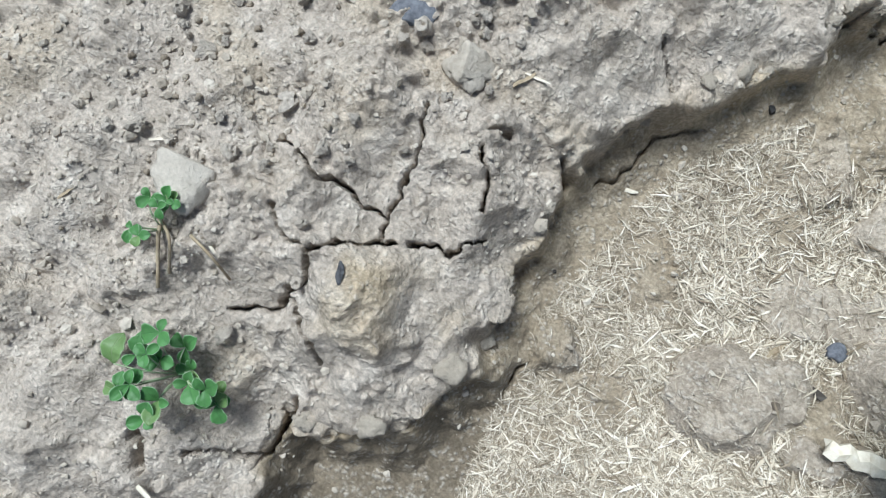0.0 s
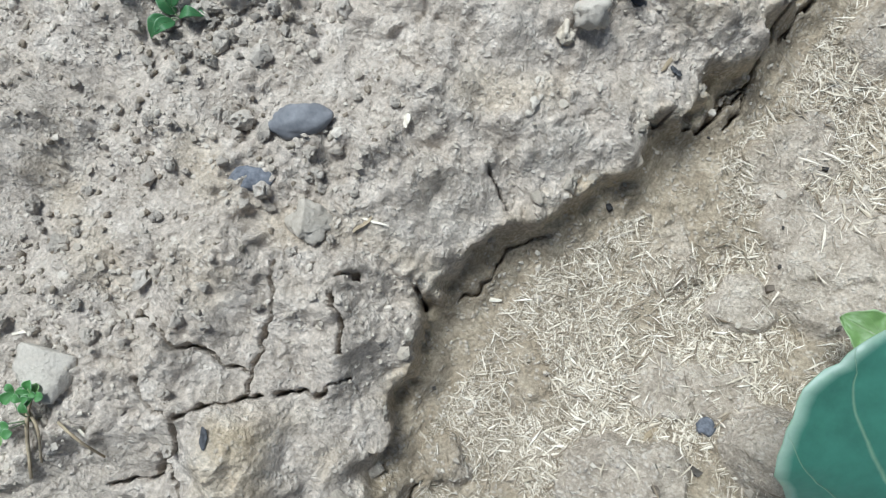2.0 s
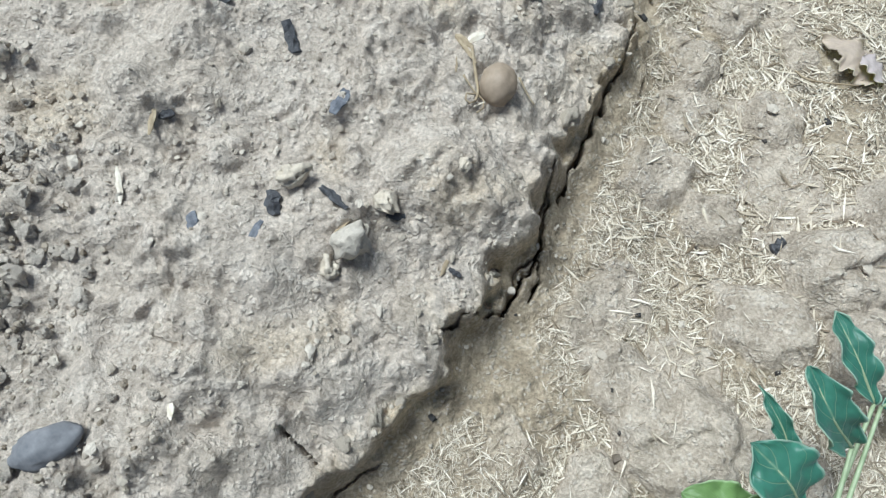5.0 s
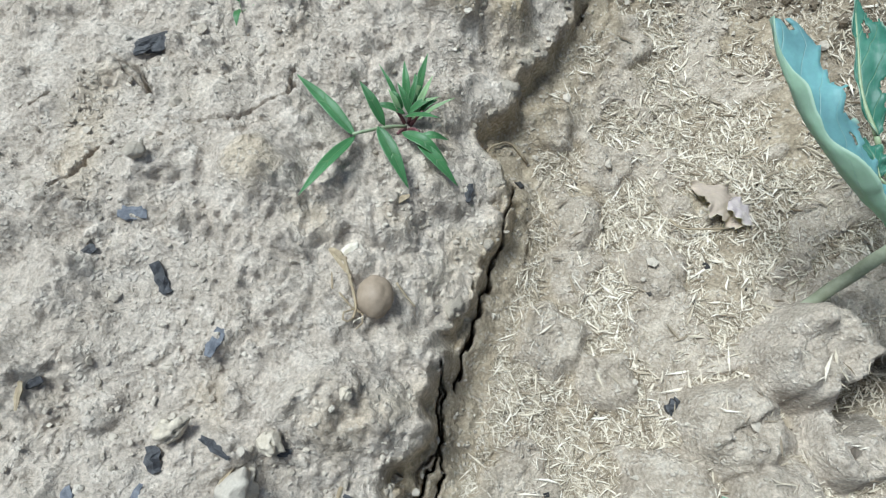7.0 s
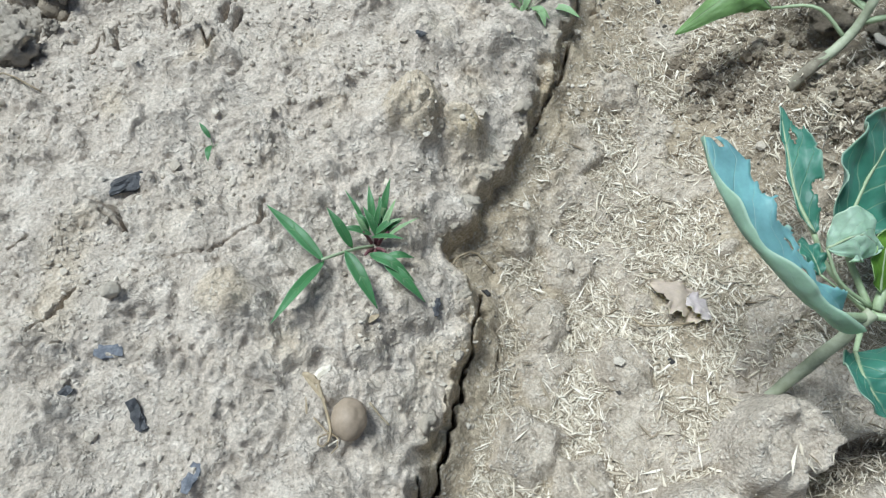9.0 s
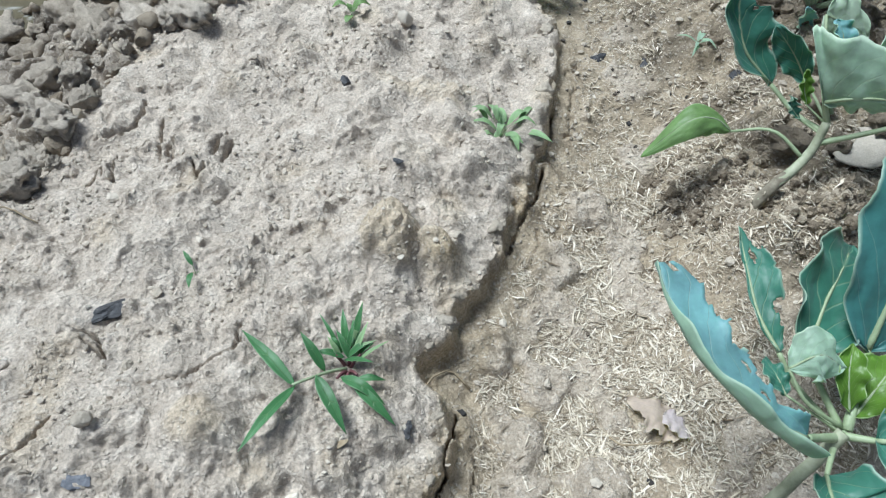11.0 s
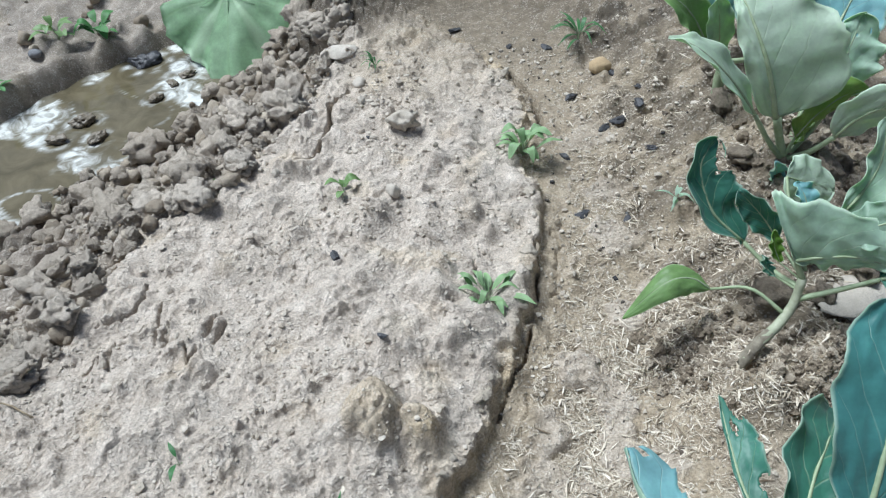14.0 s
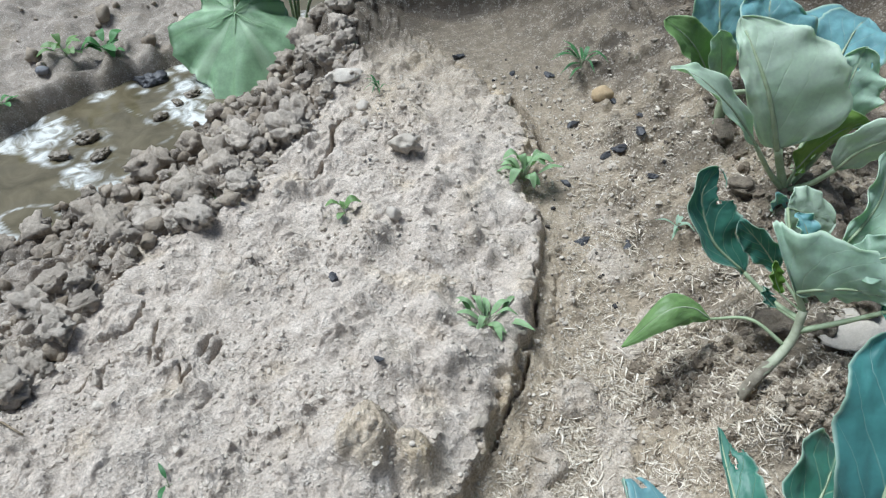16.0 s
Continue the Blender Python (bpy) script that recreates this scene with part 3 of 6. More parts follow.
    z += near * top * (1 - calm) * patch * (0.0042 * np.maximum(0, wave(wx, wy, 0.0085, 51) - 0.22) * fine + 0.0040 * np.maximum(0, wave(wx, wy, 0.019, 52) - 0.1))
    lx, ly = wx + 0.0024 * wave(x, y, 0.0065, 181), wy + 0.0024 * wave(x, y, 0.0065, 182)
    clump = bumps(x + 0.009 * wave(x, y, 0.022, 185) + 0.004 * wave(x, y, 0.009, 187), y + 0.009 * wave(x, y, 0.022, 186) + 0.004 * wave(x, y, 0.009, 188), 0.044, 189, 0.55)
    z += near * top * (0.0090 * clump * (0.75 + 0.5 * wave(lx, ly, 0.010, 190)))
    gritty = np.clip(smooth(0.10, 0.55, clump) + 0.8 * smooth(0.10, 0.55, layered(x, y, 0.06, 56, 2)) + 0.5 * smooth(0.02, 0.0, inside), 0, 1)
    z += near * top * gritty * (0.0030 * chips(wx, wy, 0.017, 151, 0.20, 0.75) * (1 + 0.7 * smooth(0.5, 0.9, y)) + fine * (0.0026 * chips(wx, wy, 0.0088, 155, 0.10, 0.8) + 0.0012 * lumps(x, y, 0.0036, 159, 0.5)))
    z -= near * top * 0.0022 * smooth(0.07, 0.0, np.abs(wave(wx, wy, 0.05, 161))) * smooth(-0.1, 0.4, wave(x, y, 0.09, 162))
    z += near * top * (0.0020 * (0.4 - np.abs(layered(wx, wy, 0.036, 54, 2, 0.42))) + 0.0005 * wave(x, y, 0.0045, 58) * fine)
    crumbly = smooth(0.05, 0.45, layered(x, y, 0.11, 61, 2) + 0.35 * smooth(-0.06, -0.13, x) * smooth(0.35, 0.25, y))
    z += near * top * crumbly * (0.0036 * chips(wx, wy, 0.013, 62, 0.10, 0.7) + 0.0016 * lumps(x, y, 0.004, 66, 0.6) * fine)
    cones = near * top * smooth(-0.10, 0.45, layered(x, y, 0.055, 196, 2)) * (0.35 + 0.65 * smooth(0.05, 0.3, y))
    z += cones * (0.0135 * bumps(lx + 0.003 * wave(x, y, 0.016, 197), ly + 0.003 * wave(x, y, 0.016, 198), 0.022, 199, 0.7) * (0.8 + 0.5 * wave(x, y, 0.05, 201)) + fine * 0.0058 * bumps(lx, ly, 0.0105, 203, 0.65))
    z += near * top * smooth(-0.15, 0.4, wave(x, y, 0.13, 207)) * (0.017 * bumps(wx, wy, 0.050, 208, 0.6) + 0.011 * bumps(wx + 0.004 * wave(x, y, 0.018, 210), wy, 0.031, 209, 0.55)) * (0.5 + 0.5 * smooth(0.1, 0.35, y))
    z -= 0.0015 * near * top * smooth(0.1, 0.3, y)
    flaky = smooth(-0.25, 0.35, layered(x, y, 0.045, 191, 2))
    z += near * top * (0.10 + 0.90 * flaky) * (0.0034 * chips(lx, ly, 0.0125, 192, 0.10, 0.8) + fine * 0.0018 * chips(lx, ly, 0.0065, 194, 0.05, 0.8))
    # the broken face
    on_face = np.exp(-((e - 0.004) / 0.008) ** 2)
    z += near * on_face * 0.0100 * layered(x, y, 0.020, 71, 3)
    # thin crack at the foot
    foot = e - np.maximum(0.003, face) - 0.0025
    z -= near * 0.010 * np.exp(-(foot / 0.0011) ** 2) * smooth(0.0, 0.3, wave(x, y, 0.06, 75)) * smooth(1.15, 1.0, y)
    z += near * (1 - top) * 0.0006 * wave(x, y, 0.005, 77) * (0.3 + 0.7 * strawed)
    # cracks in the crust
    for path, half, depth in CRACKS:
        x0, x1 = min(p[0] for p in path) - 0.02, max(p[0] for p in path) + 0.02
        y0, y1 = min(p[1] for p in path) - 0.02, max(p[1] for p in path) + 0.02
        i0, i1, j0, j1 = np.searchsorted(GX, x0), np.searchsorted(GX, x1), np.searchsorted(GY, y0), np.searchsorted(GY, y1)
        sub = (slice(j0, j1), slice(i0, i1))
        calm_k = 1 - 0.6 * smooth(0.35, 0.6, y[sub])
        cx = x[sub] + calm_k * (0.0035 * wave(x[sub], y[sub], 0.013, 81) + 0.0018 * wave(x[sub], y[sub], 0.005, 83))
        cy = y[sub] + calm_k * (0.0035 * wave(x[sub], y[sub], 0.013, 82) + 0.0018 * wave(x[sub], y[sub], 0.005, 85))
        dist, sd = to_line(cx, cy, path)
        wide = 0.50 * half * (1.0 + 0.5 * wave(x[sub], y[sub], 0.02, 84))
        z[sub] -= 2.0 * depth * np.exp(-(dist / np.maximum(0.0007 + 0.0005 * smooth(0.5, 0.9, y[sub]), wide)) ** 4) - 0.0012 * np.exp(-((dist - 2.5 * half) / 0.004) ** 2)
    # the ditch
    ld, ls = to_line(x, y, CLODS)
    wd, wsd = to_line(x, y, WATER_NEAR)
    fd, fs = to_line(x, y, WATER_FAR)
    left, wet_in, far = -ld * ls, -wd * wsd, -fd * fs
    frac = np.clip(left / np.maximum(1e-6, left + np.maximum(0, -wet_in)), 0, 1)
    bank = (WATER_Z - 0.004 - z) * frac ** 0.85
    clumpy = near * smooth(0, 0.04, left) * (0.024 * chips(x, y, 0.075, 91, -0.05) + 0.013 * lumps(x + 0.008 * wave(x, y, 0.02, 92), y + 0.008 * wave(x, y, 0.02, 93), 0.040, 94, 0.75) + 0.007 * layered(x, y, 0.022, 97, 3) - 0.012)
    z = np.where(left > 0, z + bank + clumpy * smooth(0.03, -0.03, wet_in), z)
    z = np.where(wet_in > 0, WATER_Z - 0.004 - 0.03 * smooth(0, 0.06, wet_in) + 0.004 * wave(x, y, 0.05, 99), z)
    shore = WATER_Z - 0.012 + 0.050 * smooth(-0.01, 0.035, far + 0.02 * wave(x, y, 0.06, 107)) + 0.085 * smooth(0.0, 0.5, far) + near * smooth(-0.02, 0.03, far) * (0.014 * layered(x, y, 0.09, 101, 4) + 0.008 * np.maximum(0, wave(x, y, 0.025, 105)) + 0.016 * bumps(x, y, 0.06, 108, 0.7))
    z = np.where(far > -0.02, np.maximum(z, shore), z)
    # low bund that closes the bed
    back = y - (BACK_Y - 0.25 * (np.clip(x, -1, 2) - 0.356)) - 0.02 * wave(x, y, 0.2, 111) - 0.008 * wave(x, y, 0.05, 112)
    bund = smooth(0.0, 0.035, back) * smooth(0.0, 0.10, x - 0.02) * 0.11
    mound = 0.06 * smooth(0.16, 0.0, np.hypot(x - 0.03, (y - 1.52) * 0.8)) + 0.03 * near * smooth(0.2, 0.05, np.hypot(x - 0.05, y - 1.5)) * lumps(x, y, 0.06, 117, 0.8)
    z = np.where(wet_in < 0, z + mound, z)
    z += bund + near * 0.004 * layered(x, y, 0.04, 115, 4) * smooth(0.0, 0.03, back)
    z += 0.15 * wave(x, y, 5.0, 121) * smooth(3, 12, np.hypot(x, y))
    # overhang of the lip
    hang = near * np.exp(-((e + 0.001) / 0.0045) ** 2) * np.maximum(0, 0.3 + wave(x, y, 0.05, 131)) * 0.005 * smooth(-0.14, -0.05, y)
    hang = hang + near * 0.006 * np.exp(-((e + 0.003) / 0.008) ** 2) * smooth(-0.02, -0.06, y) * smooth(-0.24, -0.16, y) * (0.8 + 0.4 * wave(x, y, 0.04, 133))
    plain = d * s
    gx_e, gy_e = np.gradient(plain, GX, axis=1), np.gradient(plain, GY, axis=0)
    px, py = x + hang * np.clip(gx_e, -1, 1), y + hang * np.clip(gy_e, -1, 1)
    silt = np.clip(smooth(0.001, 0.008, e) + 0.6 * smooth(1.0, 1.25, y), 0, 1) * smooth(0.0, -0.05, left)
    silt = silt * (1 - 0.60 * np.clip(plates + smooth(0.001, 0.005, domes(x, y)), 0, 1) * smooth(0.03, 0.06, e) * (1 - rough * smooth(0.45, 0.6, y)) - 0.35 * rough * smooth(0.5, 0.4, y))
    clay = np.clip(np.exp(-((e - 0.004) / 0.006) ** 2) * (0.6 + 0.6 * wave(x, y, 0.05, 141)) + (0.35 * smooth(0.25, 0.7, wave(x, y, 0.055, 142)) + 0.55 * smooth(0.35, 1.0, knobs / 0.018)) * top, 0, 1)
    # wet ditch bank; the dark also paints shade between its clods
    damp_shade = smooth(0.0, 0.04, left) * 0.42 + 0.55 * smooth(0.10, 0.0, np.abs(z - WATER_Z)) * (left > 0)
    damp_shade = np.where(far > 0, 0.52 + 0.30 * smooth(0.03, 0.0, z - WATER_Z) + 0.25 * wave(x, y, 0.09, 147), damp_shade) + 0.55 * rough * smooth(0.45, 0.6, y) * smooth(-0.4, 0.3, wave(x, y, 0.05, 143))
    # shade under the squash plants, painted on the wet mound
    damp_shade = damp_shade + 0.95 * smooth(0.24, 0.10, np.hypot((x - 0.03) * 1.2, y - 1.49) + 0.03 * wave(x, y, 0.05, 149)) * (wet_in < 0)
    # browner far bed; painted shade in the hollow and before the bund
    damp_shade = damp_shade + 0.22 * smooth(0.72, 1.05, y + 0.06 * wave(x, y, 0.12, 146)) * smooth(0.0, 0.02, e) + 0.9 * hollow + 0.55 * smooth(-0.34, -0.06, back + 0.05 * wave(x, y, 0.1, 145)) * smooth(0.9, 0.3, back) * (x > 0.0)
    # browner silt by the end lump, with the shade below it painted in
    damp_shade = damp_shade + 0.22 * smooth(0.0, 0.012, e) * (1 - strawed) * smooth(-0.02, -0.08, y) * smooth(-0.9, -0.4, y)
    damp_shade = damp_shade + smooth(0.0, 0.02, e) * (0.16 * smooth(0.16, 0.0, y) + 0.22 * smooth(-0.06, -0.10, y))
    # the bund's shaded face, its shade put into the soil colour
    damp_shade = np.clip(damp_shade + 0.85 * smooth(-0.02, 0.01, back) * smooth(0.12, 0.06, back) * (x > 0), 0, 1)
    return px, py, z, silt, clay, damp_shade, e, left, strawed, rough


PX, PY, HZ, M_SILT, M_CLAY, M_WET_SHADE, EDGE, LEFT, STRAWED, ROUGH = build_heights()


def sample(grid, x, y):
    """A grid's value at places x, y."""
    x, y = np.atleast_1d(np.asarray(x, float)), np.atleast_1d(np.asarray(y, float))
    i = np.clip(np.searchsorted(GX, x) - 1, 0, len(GX) - 2)
    j = np.clip(np.searchsorted(GY, y) - 1, 0, len(GY) - 2)
    fx, fy = (x - GX[i]) / (GX[i + 1] - GX[i]), (y - GY[j]) / (GY[j + 1] - GY[j])
    return (grid[j, i] * (1 - fx) + grid[j, i + 1] * fx) * (1 - fy) + (grid[j + 1, i] * (1 - fx) + grid[j + 1, i + 1] * fx) * fy


def ground_z(x, y):
    return float(sample(HZ, x, y)[0])


def grid_mesh(name, verts, faces, material, smooth_faces=True):
    me = bpy.data.meshes.new(name)
    verts, faces = np.asarray(verts, np.float32), np.asarray(faces, np.int32)
    n = faces.shape[1]
    me.vertices.add(len(verts))
    me.vertices.foreach_set("co", verts.ravel())
    me.loops.add(faces.size)
    me.loops.foreach_set("vertex_index", faces.ravel())
    me.polygons.add(len(faces))
    me.polygons.foreach_set("loop_start", np.arange(0, faces.size, n, dtype=np.int32))
    me.polygons.foreach_set("use_smooth", np.full(len(faces), smooth_faces))
    me.update(calc_edges=True)
    me.materials.append(material)
    return me


def build_ground():
    ny, nx = HZ.shape
    verts = np.stack([PX.ravel(), PY.ravel(), HZ.ravel()], 1)
    idx = np.arange(ny * nx).reshape(ny, nx)
    faces = np.stack([idx[:-1, :-1].ravel(), idx[:-1, 1:].ravel(), idx[1:, 1:].ravel(), idx[1:, :-1].ravel()], 1)
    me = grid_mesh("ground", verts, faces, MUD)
    for name, data in (("silt", M_SILT), ("clay", M_CLAY), ("wet_shade", M_WET_SHADE)):
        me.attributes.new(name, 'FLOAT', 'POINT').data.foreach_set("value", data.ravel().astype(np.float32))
    return tagged(new("ground", me), "dried cracked grey mud ridge above a silty garden bed", "ground", kind="structure")


build_ground()


LUMPS_IN_WATER = [(-0.375, 1.594, 0.045), (-0.437, 1.385, 0.034), (-0.395, 1.330, 0.028), (-0.32, 1.45, 0.026), (-0.30, 1.50, 0.02), (-0.47, 1.33, 0.03), (-0.28, 1.53, 0.022)]


def build_water():
    xs, ys = axis((-0.85, 0.0, 0.006)), axis((0.70, 1.90, 0.006))
    x, y = np.meshgrid(xs, ys)
    keep_v = (xs > -5) & (xs < 2), (ys > -3) & (ys < 8)
    x, y = x[keep_v[1]][:, keep_v[0]], y[keep_v[1]][:, keep_v[0]]
    # drifting scum mixed with painted sky reflections, and rings round what stands in water
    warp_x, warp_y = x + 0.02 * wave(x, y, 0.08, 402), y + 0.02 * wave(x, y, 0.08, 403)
    scum_glints = smooth(0.10, 0.30, layered(warp_x * 0.55 - warp_y * 0.4, warp_y * 0.9 + warp_x * 0.6, 0.14, 405, 4))
    scum_glints = np.maximum(scum_glints, 0.8 * smooth(0.035, 0.01, np.abs(wave(warp_x, warp_y, 0.16, 409))) * smooth(0.0, 0.3, wave(x, y, 0.2, 411)))
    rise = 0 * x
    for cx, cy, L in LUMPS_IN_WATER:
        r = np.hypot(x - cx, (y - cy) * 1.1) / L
        scum_glints = np.maximum(scum_glints, np.exp(-((r - 0.95) / 0.20) ** 2) * smooth(-0.25, 0.35, wave(x, y, 0.03, 418)))
        rise = rise + 0.0012 * np.exp(-((r - 1.1) / 0.3) ** 2)
    rise = rise + 0.0007 * wave(x, y, 0.035, 415) + 0.0004 * wave(x, y, 0.014, 416)
    ny, nx = x.shape
    verts = np.stack([x.ravel(), y.ravel(), WATER_Z + rise.ravel() * smooth(4, 2, np.hypot(x, y)).ravel()], 1)
    idx = np.arange(ny * nx).reshape(ny, nx)
    faces = np.stack([idx[:-1, :-1].ravel(), idx[:-1, 1:].ravel(), idx[1:, 1:].ravel(), idx[1:, :-1].ravel()], 1)
    mid = verts[faces].mean(1)
    wd, ws = to_line(mid[:, 0], mid[:, 1], WATER_NEAR)
    fd, fs = to_line(mid[:, 0], mid[:, 1], WATER_FAR)
    keep = (-wd * ws > -0.25) & (fd * fs > -0.25)
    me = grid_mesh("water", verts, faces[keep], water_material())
    me.attributes.new("scum_glints", 'FLOAT', 'POINT').data.foreach_set("value", scum_glints.ravel().astype(np.float32))
    return tagged(new("water", me), "shallow muddy brown ditch water with pale scum and sky glints", "water", kind="structure")


build_water()

# ---- builders ----
def part(name, data, material, parent=None, label=""):
    """Links a mesh (or a bmesh) as one object under a thing or a part."""
    if isinstance(data, bmesh.types.BMesh):
        me = bpy.data.meshes.new(name)
        data.to_mesh(me)
        data.free()
        data = me
    if material and not data.materials:
        data.materials.append(material)
    ob = new(name, data)
    if parent:
        ob.parent = parent
    return tagged(ob, label)


def thing(name, place, label, category, group=""):
    """An Empty at a thing's base, to hold its parts."""
    ob = new(name)
    ob.location = place
    ob.empty_display_size = 0.01
    return tagged(ob, label, category, group)


def curve_points(points, n):
    """A smooth line of n places through the given ones."""
    p = [Vector(q) for q in points]
    if len(p) == 2:
        return [p[0].lerp(p[1], k / (n - 1)) for k in range(n)]
    p = [p[0] * 2 - p[1]] + p + [p[-1] * 2 - p[-2]]
    spans, out = len(p) - 3, []
    for k in range(n):
        t = k / (n - 1) * spans
        i = min(int(t), spans - 1)
        f = t - i
        a, b, c, d = p[i:i + 4]
        out.append(0.5 * ((2 * b) + (c - a) * f + (2 * a - 5 * b + 4 * c - d) * f ** 2 + (3 * b - a - 3 * c + d) * f ** 3))
    return out


def tube_mesh(name, points, r0, r1, sides=8, n=12, wobble=0.06, origin=(0, 0, 0)):
    """A tapering stalk along a line, closed at both ends."""
    line, o = curve_points(points, n), Vector(origin)
    verts, faces = [], []
    side = None
    for k, p in enumerate(line):
        t = (line[min(k + 1, n - 1)] - line[max(k - 1, 0)]).normalized()
        side = t.orthogonal().normalized() if side is None else (side - t * side.dot(t)).normalized()
        up = t.cross(side)
        r = r0 + (r1 - r0) * k / (n - 1)
        for s in range(sides):
            a = 2 * math.pi * s / sides
            rr = r * (1 + wobble * math.sin(3.1 * s + 1.7 * k))
            verts.append(p - o + (side * math.cos(a) + up * math.sin(a)) * rr)
    for k in range(n - 1):
        for s in range(sides):
            a, b = k * sides + s, k * sides + (s + 1) % sides
            faces.append((a, b, b + sides, a + sides))
    faces.append(tuple(reversed(range(sides))))
    faces.append(tuple(range((n - 1) * sides, n * sides)))
    me = bpy.data.meshes.new(name)
    me.from_pydata([tuple(v) for v in verts], [], faces)
    me.polygons.foreach_set("use_smooth", [True] * len(me.polygons))
    return me


SHAPES = {
    "cabbage": lambda u: (np.sin(np.pi * np.clip(u, 0, 1) ** 0.85) ** 0.55) * (0.80 + 0.2 * u),
    "spoon": lambda u: np.sin(np.pi * np.clip(u, 0, 1) ** 1.3) ** 0.75,
    "oval": lambda u: np.sin(np.pi * np.clip(u, 0, 1)) ** 0.72,
    "lance": lambda u: np.sin(np.pi * np.clip(u, 0, 1) ** 0.72) ** 0.9,
    "fan": lambda u: (0.30 + 0.70 * u) * np.clip((1.02 - u) / 0.10, 0, 1) ** 0.5 * np.clip(u / 0.08, 0, 1) ** 0.5,
    "keel": lambda u: np.clip(u / 0.12, 0, 1) ** 0.5 * (1.0 - 0.92 * np.clip(u, 0, 1) ** 1.4),
    "flag": lambda u: np.clip(u / 0.05, 0, 1) ** 0.5 * (1.0 - np.clip(u, 0, 1)) ** 0.62 + 0.03,
    "delta": lambda u: np.sin(np.pi * np.clip(u, 0, 1) ** 0.60) ** 0.75,
    "low": lambda u: np.sin(np.pi * np.clip(u, 0, 1) ** 0.58) ** 0.6,
    "round": lambda u: np.sqrt(np.maximum(0, 1 - (2 * u - 1) ** 2)) ** 0.8,
}


def blade_mesh(name, spine, across, wide, shape="cabbage", cup=(0.3, 0.3), ruffle=0.0, ragged=0.04, bites=(), thick=0.0005, nu=34, nv=22, seed=1, origin=(0, 0, 0), lean=0.0, flip=False, left_shape=None):
    """A leaf blade: spine from stalk to tip, width to both sides, curled up by cup radians at each margin; bites are holes (u, v, radius)."""
    line = curve_points(spine, nu)
    o, a0 = Vector(origin), Vector(across)
    wl, wr = wide if isinstance(wide, tuple) else (wide, wide)
    us, vs = np.linspace(0, 1, nu), np.linspace(-1, 1, nv)
    prof_r = np.maximum(0.02, SHAPES[shape](us))
    prof_l = np.maximum(0.02, SHAPES[left_shape or shape](us))
    P, N = np.zeros((nu, nv, 3)), np.zeros((nu, nv, 3))
    for k, p in enumerate(line):
        t = (line[min(k + 1, nu - 1)] - line[max(k - 1, 0)]).normalized()
        a = (a0 - t * a0.dot(t)).normalized()
        nrm = a.cross(t)
        for m, v in enumerate(vs):
            w, c = (wl, cup[0]) if v < 0 else (wr, cup[1])
            prof = prof_l if v < 0 else prof_r
            edge = 1 + ragged * float(noise.noise(Vector((us[k] * 9, 3.0 * np.sign(v), seed)))) + 0.5 * ragged * float(noise.noise(Vector((us[k] * 27, 5.0 * np.sign(v), seed))))
            s = abs(v) * w * prof[k] * edge
            c = c if abs(c) > 1e-3 else 1e-3
            x, h = math.sin(c * abs(v)) / c * w * prof[k] * edge, (1 - math.cos(c * abs(v))) / c * w * prof[k] * edge
            h += ruffle * abs(v) ** 2 * math.sin(us[k] * 21 + seed * 2.3 + (1.3 if v > 0 else 0)) * (0.6 + 0.8 * float(noise.noise(Vector((us[k] * 5, v * 2, seed + 9)))))
            h += (wl + wr) * (0.026 * float(noise.noise(Vector((us[k] * 6, v * 3, seed + 4)))) + 0.011 * float(noise.noise(Vector((us[k] * 15, v * 8, seed + 6)))))
            P[k, m] = p - o + a * (x * np.sign(v)) + nrm * h + t * (lean * s)
    du, dv = np.gradient(P, axis=0), np.gradient(P, axis=1)
    N = np.cross(dv, du)
    N /= np.linalg.norm(N, axis=2, keepdims=True) + 1e-12
    cnt = nu * nv
    verts = np.concatenate([(P + N * thick / 2).reshape(-1, 3), (P - N * thick / 2).reshape(-1, 3)])
    idx = np.arange(cnt).reshape(nu, nv)
    quads = np.stack([idx[:-1, :-1], idx[:-1, 1:], idx[1:, 1:], idx[1:, :-1]], -1).reshape(-1, 4)
    uc = ((us[:-1] + us[1:]) / 2)[:, None] + 0 * vs[None, :-1]
    vc = 0 * us[:-1, None] + ((vs[:-1] + vs[1:]) / 2)[None]
    keep = np.ones(uc.shape, bool)
    for bu, bv, br in bites:
        keep &= np.hypot(uc - bu, (vc - bv) * 0.6) > br * (1 + 0.25 * np.sin(9 * uc + 7 * vc))
    quads = quads[keep.ravel()]
    edges = {}
    for q in quads:
        for a, b in ((q[0], q[1]), (q[1], q[2]), (q[2], q[3]), (q[3], q[0])):
            edges[(a, b)] = edges.get((a, b), 0) + 1
    rim = [(b, a, a + cnt, b + cnt) for a, b in edges if (b, a) not in edges]
    faces = np.concatenate([quads, quads[:, ::-1] + cnt, np.array(rim)])
    used = np.unique(faces)
    remap = np.zeros(2 * cnt, int)
    remap[used] = np.arange(len(used))
    me = grid_mesh(name, verts[used], remap[faces], None)
    me.materials.clear()
    uv = np.stack([np.repeat(us, nv), np.tile((vs + 1) / 2, nu)], 1)
    uv = np.concatenate([uv, uv])[used]
    loops = remap[faces].ravel()
    me.uv_layers.new(name="UVMap").data.foreach_set("uv", uv[loops].astype(np.float32).ravel())
    me.attributes.new("under", 'FLOAT', 'POINT').data.foreach_set("value", ((used >= cnt) != flip).astype(np.float32))
    return me


